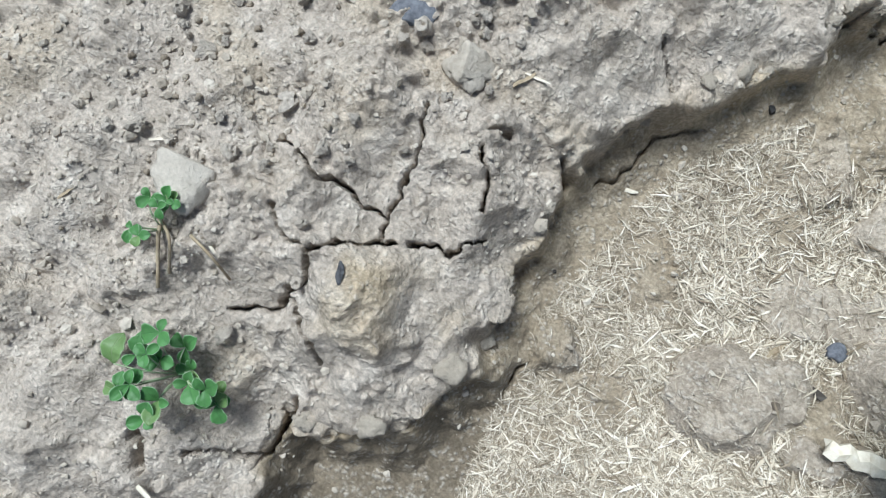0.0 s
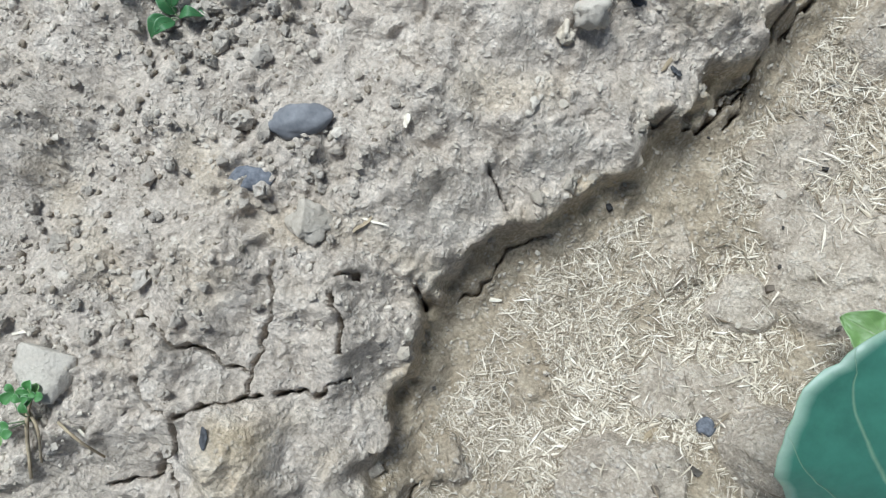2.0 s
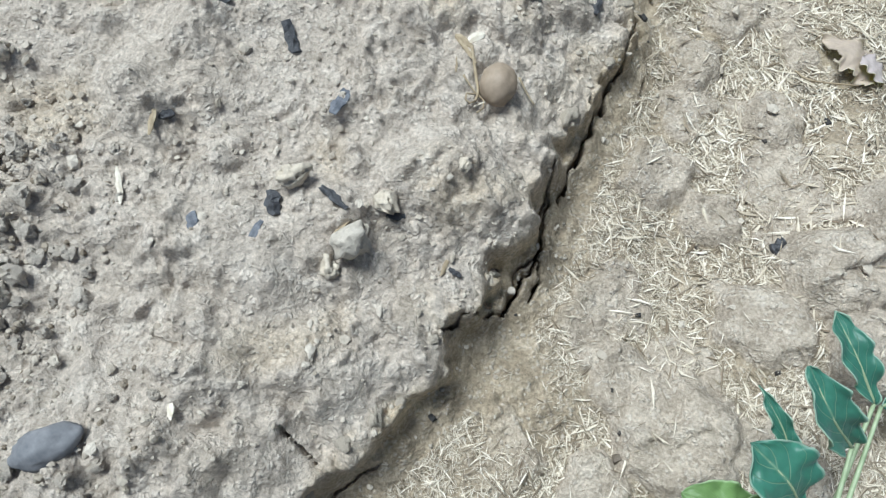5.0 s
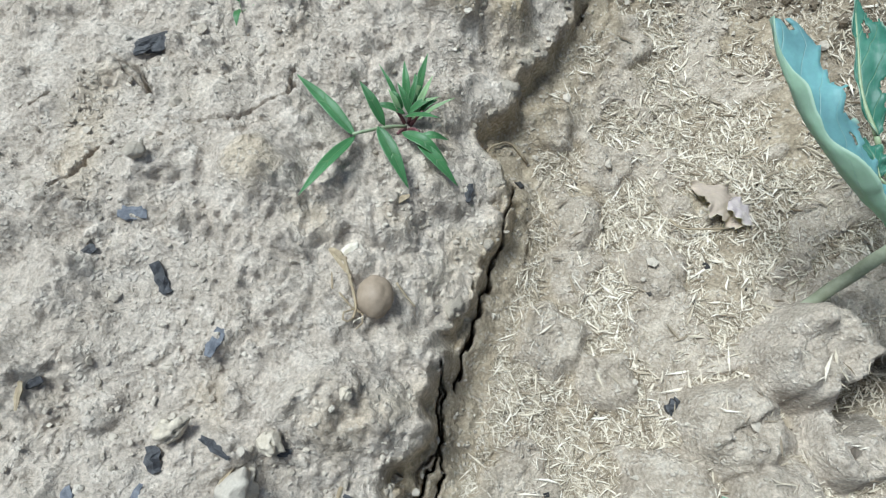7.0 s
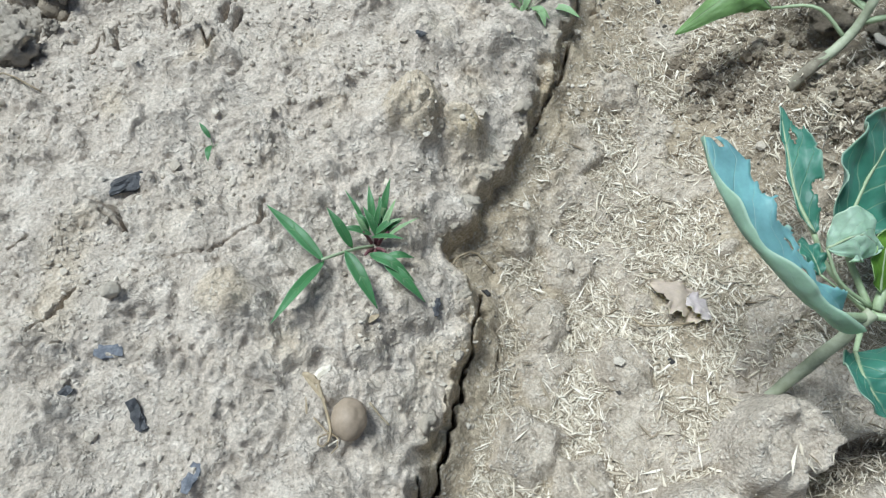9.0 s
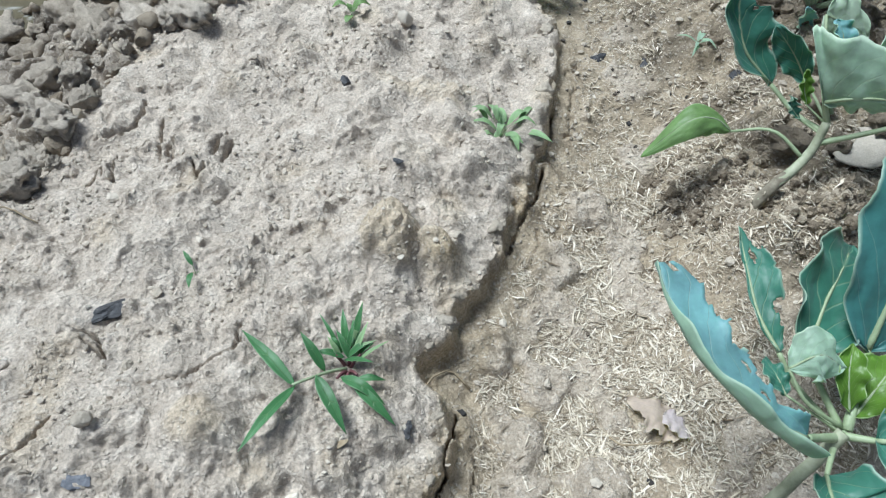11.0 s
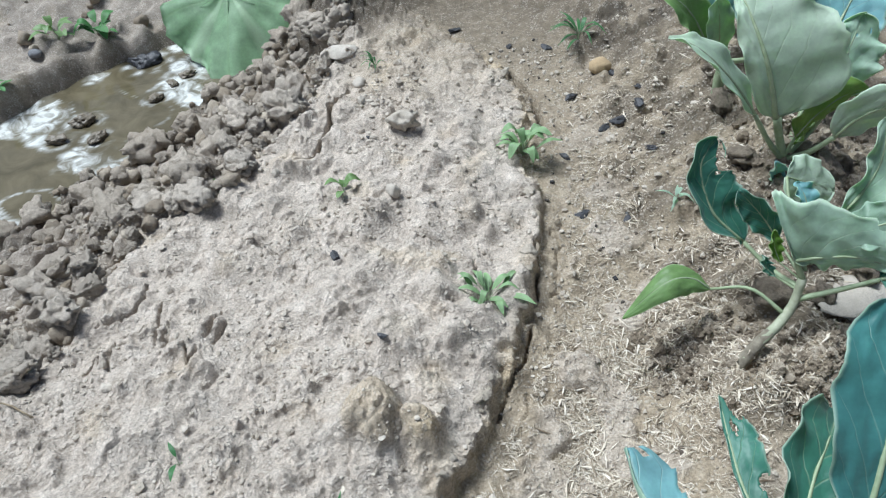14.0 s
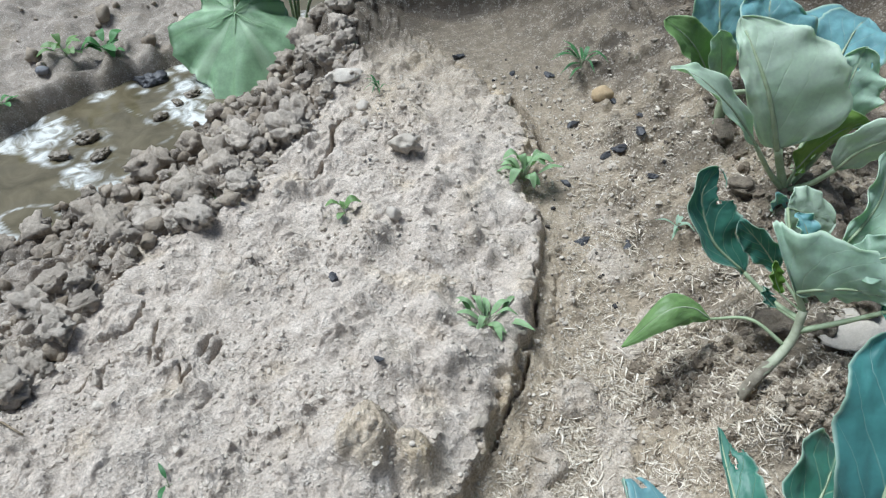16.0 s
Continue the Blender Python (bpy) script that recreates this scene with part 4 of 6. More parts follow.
CABBAGE = leaf_material("cabbage_leaf", (0.075, 0.23, 0.168), (0.27, 0.40, 0.30), (0.36, 0.50, 0.34), 5.0, 0.42, 0.085, 0.42, 0.15)
CABBAGE_PALE = leaf_material("cabbage_leaf_pale", (0.46, 0.60, 0.49), (0.58, 0.68, 0.56), (0.60, 0.69, 0.54), 5.0, 0.55, 0.06, 0.5, 0.1)
CABBAGE_BLUE = leaf_material("cabbage_leaf_blue", (0.26, 0.49, 0.54), (0.38, 0.52, 0.40), (0.46, 0.60, 0.56), 5.0, 0.5, 0.05, 0.45, 0.2)
CABBAGE_TEAL = leaf_material("cabbage_leaf_teal", (0.095, 0.28, 0.27), (0.25, 0.38, 0.27), (0.30, 0.48, 0.42), 5.0, 0.45, 0.07, 0.42, 0.2)
HEART = leaf_material("cabbage_heart", (0.17, 0.32, 0.045), (0.26, 0.40, 0.09), (0.42, 0.52, 0.22), 8.0, 0.5, 0.05, 0.4)
YELLOWING = leaf_material("yellowing_leaf", (0.24, 0.38, 0.14), (0.34, 0.46, 0.22), (0.42, 0.50, 0.30), 7.0, 0.45, 0.03, 0.45)
WEED = leaf_material("weed_leaf", (0.095, 0.25, 0.095), (0.17, 0.31, 0.13), (0.24, 0.38, 0.18), 1.0, 0.1, 0.02, 0.45)
CLOVER = leaf_material("clover_leaf", (0.13, 0.32, 0.10), (0.20, 0.38, 0.16), (0.13, 0.30, 0.12), 5.0, 0.3, 0.03, 0.5)
SQUASH = leaf_material("squash_leaf", (0.33, 0.50, 0.30), (0.36, 0.51, 0.31), (0.32, 0.48, 0.26), 4.0, 0.8, 0.02, 0.55)
PINK_LEAF = leaf_material("dead_pink_leaf", (0.80, 0.67, 0.70), (0.72, 0.58, 0.56), (0.80, 0.68, 0.68), 5.0, 0.4, 0.03, 0.8)
DRY_LEAF = leaf_material("dry_brown_leaf", (0.66, 0.54, 0.46), (0.60, 0.48, 0.40), (0.70, 0.58, 0.50), 5.0, 0.4, 0.03, 0.85)
STALK = plain_material("green_stalk", (0.24, 0.31, 0.17), (0.38, 0.45, 0.29), 120, 0.55, 0.2)
WOODY = plain_material("woody_stalk", (0.22, 0.195, 0.155), (0.44, 0.43, 0.34), 60, 0.8, 0.4)
STEM_BARK = plain_material("brown_stem_bark", (0.13, 0.11, 0.08), (0.34, 0.31, 0.235), 90, 0.85, 0.5)
GREY_STALK = plain_material("grey_green_stalk", (0.25, 0.275, 0.18), (0.42, 0.44, 0.32), 90, 0.7, 0.3)
PURPLE = plain_material("purple_sheath", (0.09, 0.03, 0.04), (0.20, 0.09, 0.09), 200, 0.6, 0.2)


def rock_mesh(name, size, squash, rough, seed, level=3, facet=0.0, smooth_faces=True, grit=0.02):
    """A lump: a ball pushed in and out, flattened, with a few broken flats."""
    bm = bmesh.new()
    bmesh.ops.create_icosphere(bm, subdivisions=level, radius=1.0)
    rng = random.Random(seed)
    cuts = [(Vector((rng.uniform(-1, 1), rng.uniform(-1, 1), rng.uniform(-1, 1))).normalized(), rng.uniform(0.55, 0.85)) for _ in range(7)]
    for v in bm.verts:
        d = v.co.normalized()
        q = d + Vector((seed * 1.37, seed * 0.71, seed * 2.11))
        r = 1 + rough * noise.noise(q * 1.5) + 0.45 * rough * (0.5 - abs(noise.noise(q * 3.3)) * 2) + grit * (0.5 - abs(noise.noise(q * 7.5)) * 2) + 0.6 * grit * noise.noise(q * 15.0)
        p = d * r
        if facet:
            for n, c in cuts:
                over = p.dot(n) - c
                if over > 0:
                    p -= n * over * facet
        v.co = Vector((p.x * size, p.y * size * rng.uniform(0.995, 1.005), p.z * size)) * 1.0
        v.co = Vector((v.co.x * squash[0], v.co.y * squash[1], v.co.z * squash[2]))
    for f in bm.faces:
        f.smooth = smooth_faces
    me = bpy.data.meshes.new(name)
    bm.to_mesh(me)
    bm.free()
    return me


def put(name, mesh, material, x, y, sink, label, category, group="", rz=0.0, rx=0.0, ry=0.0, scale=1.0, z=None):
    """A loose thing laid on the ground, sunk into it a little."""
    if not mesh.materials:
        mesh.materials.append(material)
    ob = new(name, mesh)
    low = min(v.co.z for v in mesh.vertices) * scale
    zz = ground_z(x, y) if z is None else z
    ob.matrix_basis = pose(x, y, zz - low - sink, rx, ry, rz) @ Matrix.Diagonal((scale, scale, scale, 1))
    return tagged(ob, label, category, group)


def slab_mesh(name, length, width, height, seed, taper=0.6, jag=0.18, n=7):
    """A splinter: a bar of uneven section with broken ends."""
    rng = random.Random(seed)
    verts, faces, sides = [], [], 6
    for k in range(n):
        u = k / (n - 1)
        s = 1 - (1 - taper) * abs(2 * u - 1) ** 2
        ox, oz = rng.uniform(-1, 1) * width * 0.12, rng.uniform(-1, 1) * height * 0.12
        for m in range(sides):
            a = 2 * math.pi * (m + 0.5) / sides
            j = 1 + rng.uniform(-jag, jag)
            verts.append(((u - 0.5) * length + rng.uniform(-1, 1) * length * 0.04, ox + math.cos(a) * width / 2 * s * j, oz + math.sin(a) * height / 2 * s * j))
    for k in range(n - 1):
        for m in range(sides):
            a, b = k * sides + m, k * sides + (m + 1) % sides
            faces.append((a, b, b + sides, a + sides))
    faces += [tuple(reversed(range(sides))), tuple(range((n - 1) * sides, n * sides))]
    me = bpy.data.meshes.new(name)
    me.from_pydata(verts, [], faces)
    return me


# ---- cabbage plants ----
def cabbage(name_place, label, stem, leaves, stalk_r=(0.006, 0.0045), stem_mat=None):
    """A young cabbage: woody stem, and leaves each with its stalk, blade and midrib."""
    plant = thing("cabbage_plant", name_place, label, "plant", "cabbages in the bed")
    o = name_place
    part("stem", tube_mesh("stem", stem, stalk_r[0], stalk_r[1], 10, 16, 0.08, o), stem_mat or WOODY, plant)
    for k, lf in enumerate(leaves):
        spine = [Vector(p) for p in lf["spine"]]
        mat = lf.get("mat", CABBAGE)
        blade = part("leaf", blade_mesh("leaf", spine, lf["across"], lf["wide"], lf.get("shape", "cabbage"), lf.get("cup", (0.4, 0.4)), lf.get("ruffle", 0.004),
                                        lf.get("ragged", 0.07), lf.get("bites", ()), 0.0006, lf.get("nu", 40), 28, k + 3 + len(leaves), o, 0.0, lf.get("flip", False), lf.get("left_shape")), mat, plant, lf.get("label", ""))
        r = lf.get("rib", 0.0016)
        part("midrib", tube_mesh("midrib", [p for p in curve_points(spine, 9)[:-1]], r, r * 0.25, 6, 18, 0.05, o), STALK, blade, "pale green midrib")
        if "stalk" in lf:
            part("leaf_stalk", tube_mesh("leaf_stalk", list(lf["stalk"]) + [spine[0]], r * 1.5, r * 1.05, 8, 10, 0.05, o), STALK, plant)
    return plant


# the plant beside the start of the path
cabbage((0.300, 0.110, ground_z(0.300, 0.110)), "young cabbage plant with broad blue-green leaves in the bed",
        [(0.300, 0.110, -0.02), (0.292, 0.112, 0.03), (0.275, 0.110, 0.075)],
        [dict(spine=[(0.258, 0.052, 0.114), (0.250, 0.092, 0.136), (0.254, 0.130, 0.140), (0.264, 0.165, 0.132)], across=(1, 0, 0.05), shape="delta", wide=(0.078, 0.075), cup=(0.25, 0.2), ruffle=0.005, stalk=[(0.278, 0.105, 0.07), (0.266, 0.05, 0.09)], rib=0.002),
         dict(spine=[(0.270, 0.056, 0.075), (0.234, 0.041, 0.085), (0.200, 0.026, 0.088)], across=(-0.3, 1, -0.1), wide=0.026, mat=CABBAGE_BLUE, stalk=[(0.280, 0.105, 0.06)], shape="oval"),
         dict(spine=[(0.268, 0.158, 0.072), (0.254, 0.168, 0.088), (0.236, 0.182, 0.090)], across=(0.6, 0.8, 0.0), wide=0.019, shape="oval", stalk=[(0.282, 0.120, 0.06)], rib=0.001),
         dict(spine=[(0.262, 0.150, 0.046), (0.242, 0.151, 0.052), (0.221, 0.155, 0.047)], across=(0, 1, 0), wide=0.014, shape="oval", mat=YELLOWING, stalk=[(0.285, 0.125, 0.045)], rib=0.0008),
         dict(spine=[(0.277, 0.146, 0.050), (0.262, 0.150, 0.054), (0.246, 0.146, 0.050)], across=(0.2, 1, 0), wide=0.012, shape="oval", mat=YELLOWING, stalk=[(0.288, 0.125, 0.045)], rib=0.0008),
         dict(spine=[(0.276, 0.180, 0.050), (0.264, 0.196, 0.060), (0.252, 0.213, 0.062)], across=(1, 0.4, 0.2), wide=0.006, shape="lance", cup=(0.9, 0.9), stalk=[(0.285, 0.140, 0.045)], rib=0.0008),
         dict(spine=[(0.300, 0.190, 0.060), (0.278, 0.200, 0.082), (0.262, 0.222, 0.090)], across=(0.8, 0.6, 0.0), wide=0.013, shape="oval", cup=(1.0, 1.0), stalk=[(0.292, 0.140, 0.05)], rib=0.001),
         dict(spine=[(0.318, 0.215, 0.050), (0.302, 0.235, 0.062), (0.290, 0.258, 0.062)], across=(1, 0.5, 0.0), wide=0.010, shape="oval", cup=(0.8, 0.8), stalk=[(0.298, 0.150, 0.04)], rib=0.001),
         dict(spine=[(0.325, 0.215, 0.045), (0.350, 0.226, 0.055), (0.378, 0.228, 0.048)], across=(0, -1, -0.1), wide=0.013, shape="oval", cup=(0.6, 0.6), stalk=[(0.305, 0.150, 0.04)], rib=0.001)],
        (0.006, 0.005))

# the plant with the chewed leaf
cabbage((0.392, 0.381, ground_z(0.392, 0.381)), "young cabbage plant with insect-chewed blue-green leaves in the bed",
        [(0.386, 0.378, -0.025), (0.403, 0.393, 0.015), (0.420, 0.407, 0.050), (0.436, 0.420, 0.070)],
        [dict(spine=[(0.398, 0.410, 0.092), (0.372, 0.412, 0.110), (0.344, 0.430, 0.126), (0.322, 0.460, 0.136), (0.314, 0.508, 0.140)], across=(0.80, 0.52, -0.28), wide=(0.030, 0.040), cup=(2.3, 0.7), left_shape="keel", mat=CABBAGE_BLUE,
              bites=[(1.0, 0.0, 0.03), (1.0, 0.4, 0.05), (1.0, 0.8, 0.10), (0.88, 1.0, 0.15), (0.64, 1.0, 0.10), (0.44, 1.0, 0.12), (0.50, 0.66, 0.03), (0.25, 1.0, 0.12), (0.34, 0.5, 0.03)], stalk=[(0.432, 0.418, 0.066)], shape="fan", ragged=0.15, nu=64, rib=0.0022, label="blue-green leaf with its far end chewed away"),
         dict(spine=[(0.408, 0.474, 0.078), (0.400, 0.500, 0.084), (0.400, 0.535, 0.090), (0.405, 0.572, 0.090)], across=(1, 0.0, 0.25), wide=(0.003, 0.023), cup=(0.6, 0.25), bites=[(0.95, 0.62, 0.17), (1.0, 1.0, 0.16), (0.76, 0.30, 0.05), (0.27, 0.95, 0.19), (0.10, 0.9, 0.15)], stalk=[(0.436, 0.420, 0.066), (0.420, 0.455, 0.064)], ragged=0.2, nu=56, rib=0.0016),
         dict(spine=[(0.424, 0.468, 0.080), (0.444, 0.502, 0.090), (0.466, 0.530, 0.094), (0.488, 0.556, 0.084)], across=(0.8, -0.6, -0.3), wide=(0.036, 0.036), cup=(0.9, 0.7), ruffle=0.008, stalk=[(0.438, 0.425, 0.065)], rib=0.0018),
         dict(spine=[(0.398, 0.452, 0.100), (0.414, 0.455, 0.112), (0.434, 0.452, 0.098)], across=(0.0, -0.8, -0.5), wide=0.019, cup=(-0.6, -0.6), mat=CABBAGE_PALE, shape="oval", stalk=[(0.438, 0.424, 0.068), (0.410, 0.435, 0.085)], rib=0.001),
         dict(spine=[(0.464, 0.470, 0.085), (0.478, 0.505, 0.130), (0.492, 0.545, 0.165), (0.505, 0.580, 0.178)], across=(1, -0.25, -0.1), wide=(0.042, 0.06), cup=(0.25, 0.3), mat=CABBAGE_TEAL, ruffle=0.006, stalk=[(0.440, 0.422, 0.068)], rib=0.0024),
         dict(spine=[(0.412, 0.392, 0.075), (0.402, 0.372, 0.090), (0.414, 0.350, 0.082)], across=(-1, -0.3, 0.0), wide=(0.036, 0.012), cup=(0.9, 0.8), stalk=[(0.432, 0.415, 0.062)], rib=0.0015),
         dict(spine=[(0.447, 0.430, 0.070), (0.462, 0.446, 0.088), (0.480, 0.462, 0.090)], across=(0.6, -0.6, 0.3), wide=0.019, cup=(0.9, 0.9), mat=HEART, ruffle=0.006, shape="oval", stalk=[(0.438, 0.421, 0.066)], rib=0.0012, label="yellow-green heart leaf"),
         dict(spine=[(0.442, 0.432, 0.075), (0.440, 0.450, 0.092), (0.446, 0.468, 0.100)], across=(1, 0.0, 0.1), wide=0.012, cup=(1.0, 1.0), mat=HEART, ruffle=0.004, shape="oval", rib=0.001),
         dict(spine=[(0.398, 0.440, 0.086), (0.394, 0.452, 0.090), (0.392, 0.466, 0.086)], across=(1, 0, 0), wide=0.008, shape="oval", rib=0.0007, stalk=[(0.436, 0.422, 0.066)]),
         dict(spine=[(0.452, 0.412, 0.075), (0.480, 0.400, 0.100), (0.515, 0.392, 0.110)], across=(-0.3, -0.9, -0.1), wide=0.045, cup=(0.5, 0.5), stalk=[(0.438, 0.419, 0.066)], rib=0.002)],
        (0.0044, 0.0044), GREY_STALK)

# the plant with the low hooded leaf
leaning_plant = cabbage((0.450, 0.631, ground_z(0.450, 0.631)), "young cabbage plant with a leaning woody stem and curled leaves",
        [(0.444, 0.627, 0.012), (0.466, 0.640, 0.046), (0.490, 0.655, 0.058), (0.504, 0.666, 0.072), (0.509, 0.675, 0.094)],
        [dict(spine=[(0.447, 0.700, 0.060), (0.428, 0.702, 0.074), (0.402, 0.696, 0.076), (0.367, 0.686, 0.044)], across=(0.1, 0.9, 0.35), wide=(0.017, 0.016), cup=(-0.9, -0.7), mat=YELLOWING, shape="oval", stalk=[(0.498, 0.662, 0.064), (0.472, 0.682, 0.078)], rib=0.0012, ragged=0.03, ruffle=0.001, label="small hooded yellow-green leaf"),
         dict(spine=[(0.478, 0.725, 0.092), (0.451, 0.735, 0.116), (0.440, 0.750, 0.138), (0.440, 0.765, 0.155), (0.455, 0.780, 0.168)], across=(0.8, 0.0, -0.55), wide=(0.027, 0.036), cup=(0.7, 0.9), bites=[(0.76, 0.75, 0.16), (0.92, 0.65, 0.12), (0.62, 0.55, 0.035), (0.6, 1.0, 0.08)], stalk=[(0.508, 0.674, 0.085), (0.497, 0.700, 0.080)], nu=60, ruffle=0.005, rib=0.0018, label="curled dark green leaf with chewed margin"),
         dict(spine=[(0.500, 0.715, 0.105), (0.484, 0.725, 0.125), (0.464, 0.735, 0.145)], across=(0.6, -0.2, 0.7), wide=(0.016, 0.016), cup=(0.7, 0.7), ruffle=0.005, rib=0.0010, stalk=[(0.509, 0.676, 0.094)]),
         dict(spine=[(0.500, 0.680, 0.112), (0.512, 0.672, 0.122), (0.536, 0.664, 0.128), (0.566, 0.652, 0.124)], across=(-0.42, 0.25, 0.85), wide=(0.016, 0.064), cup=(0.5, 0.45), shape="flag", left_shape="oval", mat=CABBAGE_PALE, flip=True, ruffle=0.007, rib=0.0020, stalk=[(0.509, 0.676, 0.094)], label="pale folded leaf showing its underside"),
         dict(spine=[(0.532, 0.700, 0.133), (0.548, 0.705, 0.156), (0.560, 0.715, 0.180), (0.562, 0.725, 0.201), (0.566, 0.735, 0.216)], across=(0.85, -0.35, -0.3), wide=(0.014, 0.030), cup=(0.9, 0.8), mat=CABBAGE_PALE, ruffle=0.009, stalk=[(0.511, 0.678, 0.110)], rib=0.0018, label="tall crinkled pale leaf"),
         dict(spine=[(0.506, 0.742, 0.150), (0.530, 0.746, 0.138), (0.559, 0.750, 0.122)], across=(0.0, 0.6, 0.75), wide=0.025, cup=(0.3, 0.3), mat=CABBAGE_PALE, shape="round", stalk=[(0.511, 0.678, 0.100), (0.505, 0.715, 0.130)], rib=0.0012),
         dict(spine=[(0.527, 0.680, 0.146), (0.542, 0.675, 0.149), (0.560, 0.669, 0.160), (0.592, 0.660, 0.165)], across=(-0.25, 0.5, 0.6), wide=(0.020, 0.022), cup=(-0.5, 0.6), mat=CABBAGE_BLUE, ruffle=0.008, stalk=[(0.511, 0.678, 0.110)], rib=0.0016),
         dict(spine=[(0.556, 0.653, 0.112), (0.585, 0.645, 0.128), (0.622, 0.640, 0.125)], across=(-0.2, -0.9, -0.2), wide=0.030, cup=(-0.3, -0.3), stalk=[(0.506, 0.668, 0.076), (0.534, 0.662, 0.092)], rib=0.0018),
         dict(spine=[(0.512, 0.690, 0.112), (0.516, 0.702, 0.128), (0.524, 0.712, 0.136)], across=(1, -0.4, 0.2), wide=0.012, cup=(0.9, 0.9), mat=HEART, shape="oval", rib=0.001, stalk=[(0.512, 0.680, 0.108)]),
         dict(spine=[(0.494, 0.690, 0.100), (0.488, 0.696, 0.114), (0.486, 0.702, 0.128)], across=(1, 0.2, 0.1), wide=0.007, cup=(1.0, 1.0), mat=HEART, shape="oval", rib=0.0007, stalk=[(0.508, 0.677, 0.092)]),
         dict(spine=[(0.490, 0.684, 0.090), (0.482, 0.688, 0.098), (0.478, 0.692, 0.108)], across=(0.8, 0.5, 0.2), wide=0.006, cup=(1.0, 1.0), shape="oval", rib=0.0007, stalk=[(0.506, 0.672, 0.084)]),
         dict(spine=[(0.516, 0.706, 0.132), (0.512, 0.718, 0.148), (0.506, 0.728, 0.156)], across=(0.9, 0.4, 0.1), wide=0.011, cup=(0.8, 0.9), mat=CABBAGE_BLUE, ruffle=0.004, shape="oval", rib=0.0008, stalk=[(0.512, 0.680, 0.112)])],
        (0.0050, 0.0036), GREY_STALK)

part("stem_base", tube_mesh("stem_base", [(0.444, 0.627, 0.012), (0.466, 0.640, 0.046), (0.483, 0.651, 0.0547)], 0.0058, 0.0047, 10, 10, 0.10, leaning_plant.location), STEM_BARK, leaning_plant, "brown bark at the foot of the stem")

# the tall plant behind it
P4_NODE = (0.578, 0.868, 0.066)
cabbage((0.585, 0.868, ground_z(0.585, 0.868)), "tall young cabbage plant with upright grey-green leaves",
        [(0.588, 0.866, 0.02), (0.583, 0.868, 0.050), (0.578, 0.868, 0.070)],
        [dict(spine=[(0.525, 0.855, 0.136), (0.489, 0.850, 0.181), (0.455, 0.855, 0.212), (0.428, 0.865, 0.222)], across=(0.65, 0.6, -0.2), wide=(0.017, 0.019), cup=(0.5, 0.5), shape="oval", stalk=[P4_NODE, (0.550, 0.860, 0.100)], mat=CABBAGE_PALE, flip=True, rib=0.0022),
         dict(spine=[(0.552, 0.862, 0.125), (0.532, 0.872, 0.180), (0.517, 0.895, 0.215), (0.508, 0.925, 0.237)], across=(0.97, -0.15, 0.05), shape="low", wide=(0.020, 0.070), cup=(-0.6, 0.25), mat=CABBAGE_PALE, flip=True, ruffle=0.005, stalk=[P4_NODE, (0.566, 0.866, 0.095)], rib=0.0034, label="broad upright leaf showing its pale underside"),
         dict(spine=[(0.585, 0.930, 0.120), (0.575, 0.965, 0.170), (0.570, 0.990, 0.205), (0.575, 1.010, 0.225)], across=(1, 0.1, 0.0), wide=(0.045, 0.055), cup=(0.3, 0.3), mat=CABBAGE_BLUE, ruffle=0.006, stalk=[P4_NODE, (0.582, 0.900, 0.085)], rib=0.0024),
         dict(spine=[(0.620, 0.930, 0.130), (0.640, 0.955, 0.165), (0.665, 0.985, 0.187), (0.690, 1.010, 0.190)], across=(0.85, -0.4, -0.2), wide=(0.045, 0.045), cup=(0.2, 0.2), mat=CABBAGE_BLUE, ruffle=0.006, stalk=[P4_NODE, (0.600, 0.900, 0.09)], rib=0.0022),
         dict(spine=[(0.616, 0.876, 0.136), (0.622, 0.895, 0.172), (0.638, 0.918, 0.202)], across=(0.95, -0.1, -0.1), wide=(0.026, 0.036), cup=(0.5, 0.4), mat=CABBAGE_PALE, ruffle=0.012, stalk=[P4_NODE, (0.600, 0.872, 0.10)], rib=0.0018, label="crinkled pale leaf with insect holes", bites=[(0.75, 0.1, 0.02), (0.6, -0.4, 0.016), (0.85, 0.6, 0.03)], nu=56),
         dict(spine=[(0.606, 0.842, 0.112), (0.618, 0.834, 0.140), (0.640, 0.824, 0.158), (0.672, 0.812, 0.162)], across=(-0.5, 0.15, 0.7), wide=(0.024, 0.026), cup=(0.3, 0.3), mat=CABBAGE_PALE, stalk=[P4_NODE, (0.594, 0.852, 0.088)], rib=0.0024),
         dict(spine=[(0.580, 0.864, 0.098), (0.592, 0.862, 0.126), (0.616, 0.866, 0.144), (0.640, 0.870, 0.148)], across=(-0.4, -0.1, 0.8), wide=0.020, cup=(0.7, 0.7), mat=HEART, ruffle=0.007, shape="oval", rib=0.0014, stalk=[P4_NODE], label="yellow-green heart leaf"),
         dict(spine=[(0.586, 0.868, 0.085), (0.600, 0.872, 0.108), (0.620, 0.874, 0.125)], across=(0.2, -0.5, 0.8), wide=0.013, cup=(0.8, 0.8), mat=HEART, ruffle=0.005, shape="oval", rib=0.0014, stalk=[P4_NODE]),
         dict(spine=[(0.570, 0.852, 0.050), (0.560, 0.842, 0.072), (0.552, 0.836, 0.090)], across=(0.9, 0.3, 0.2), wide=0.011, mat=CABBAGE_BLUE, shape="oval", cup=(0.7, 0.7), rib=0.0008, stalk=[P4_NODE])],
        (0.0075, 0.0062), STALK)

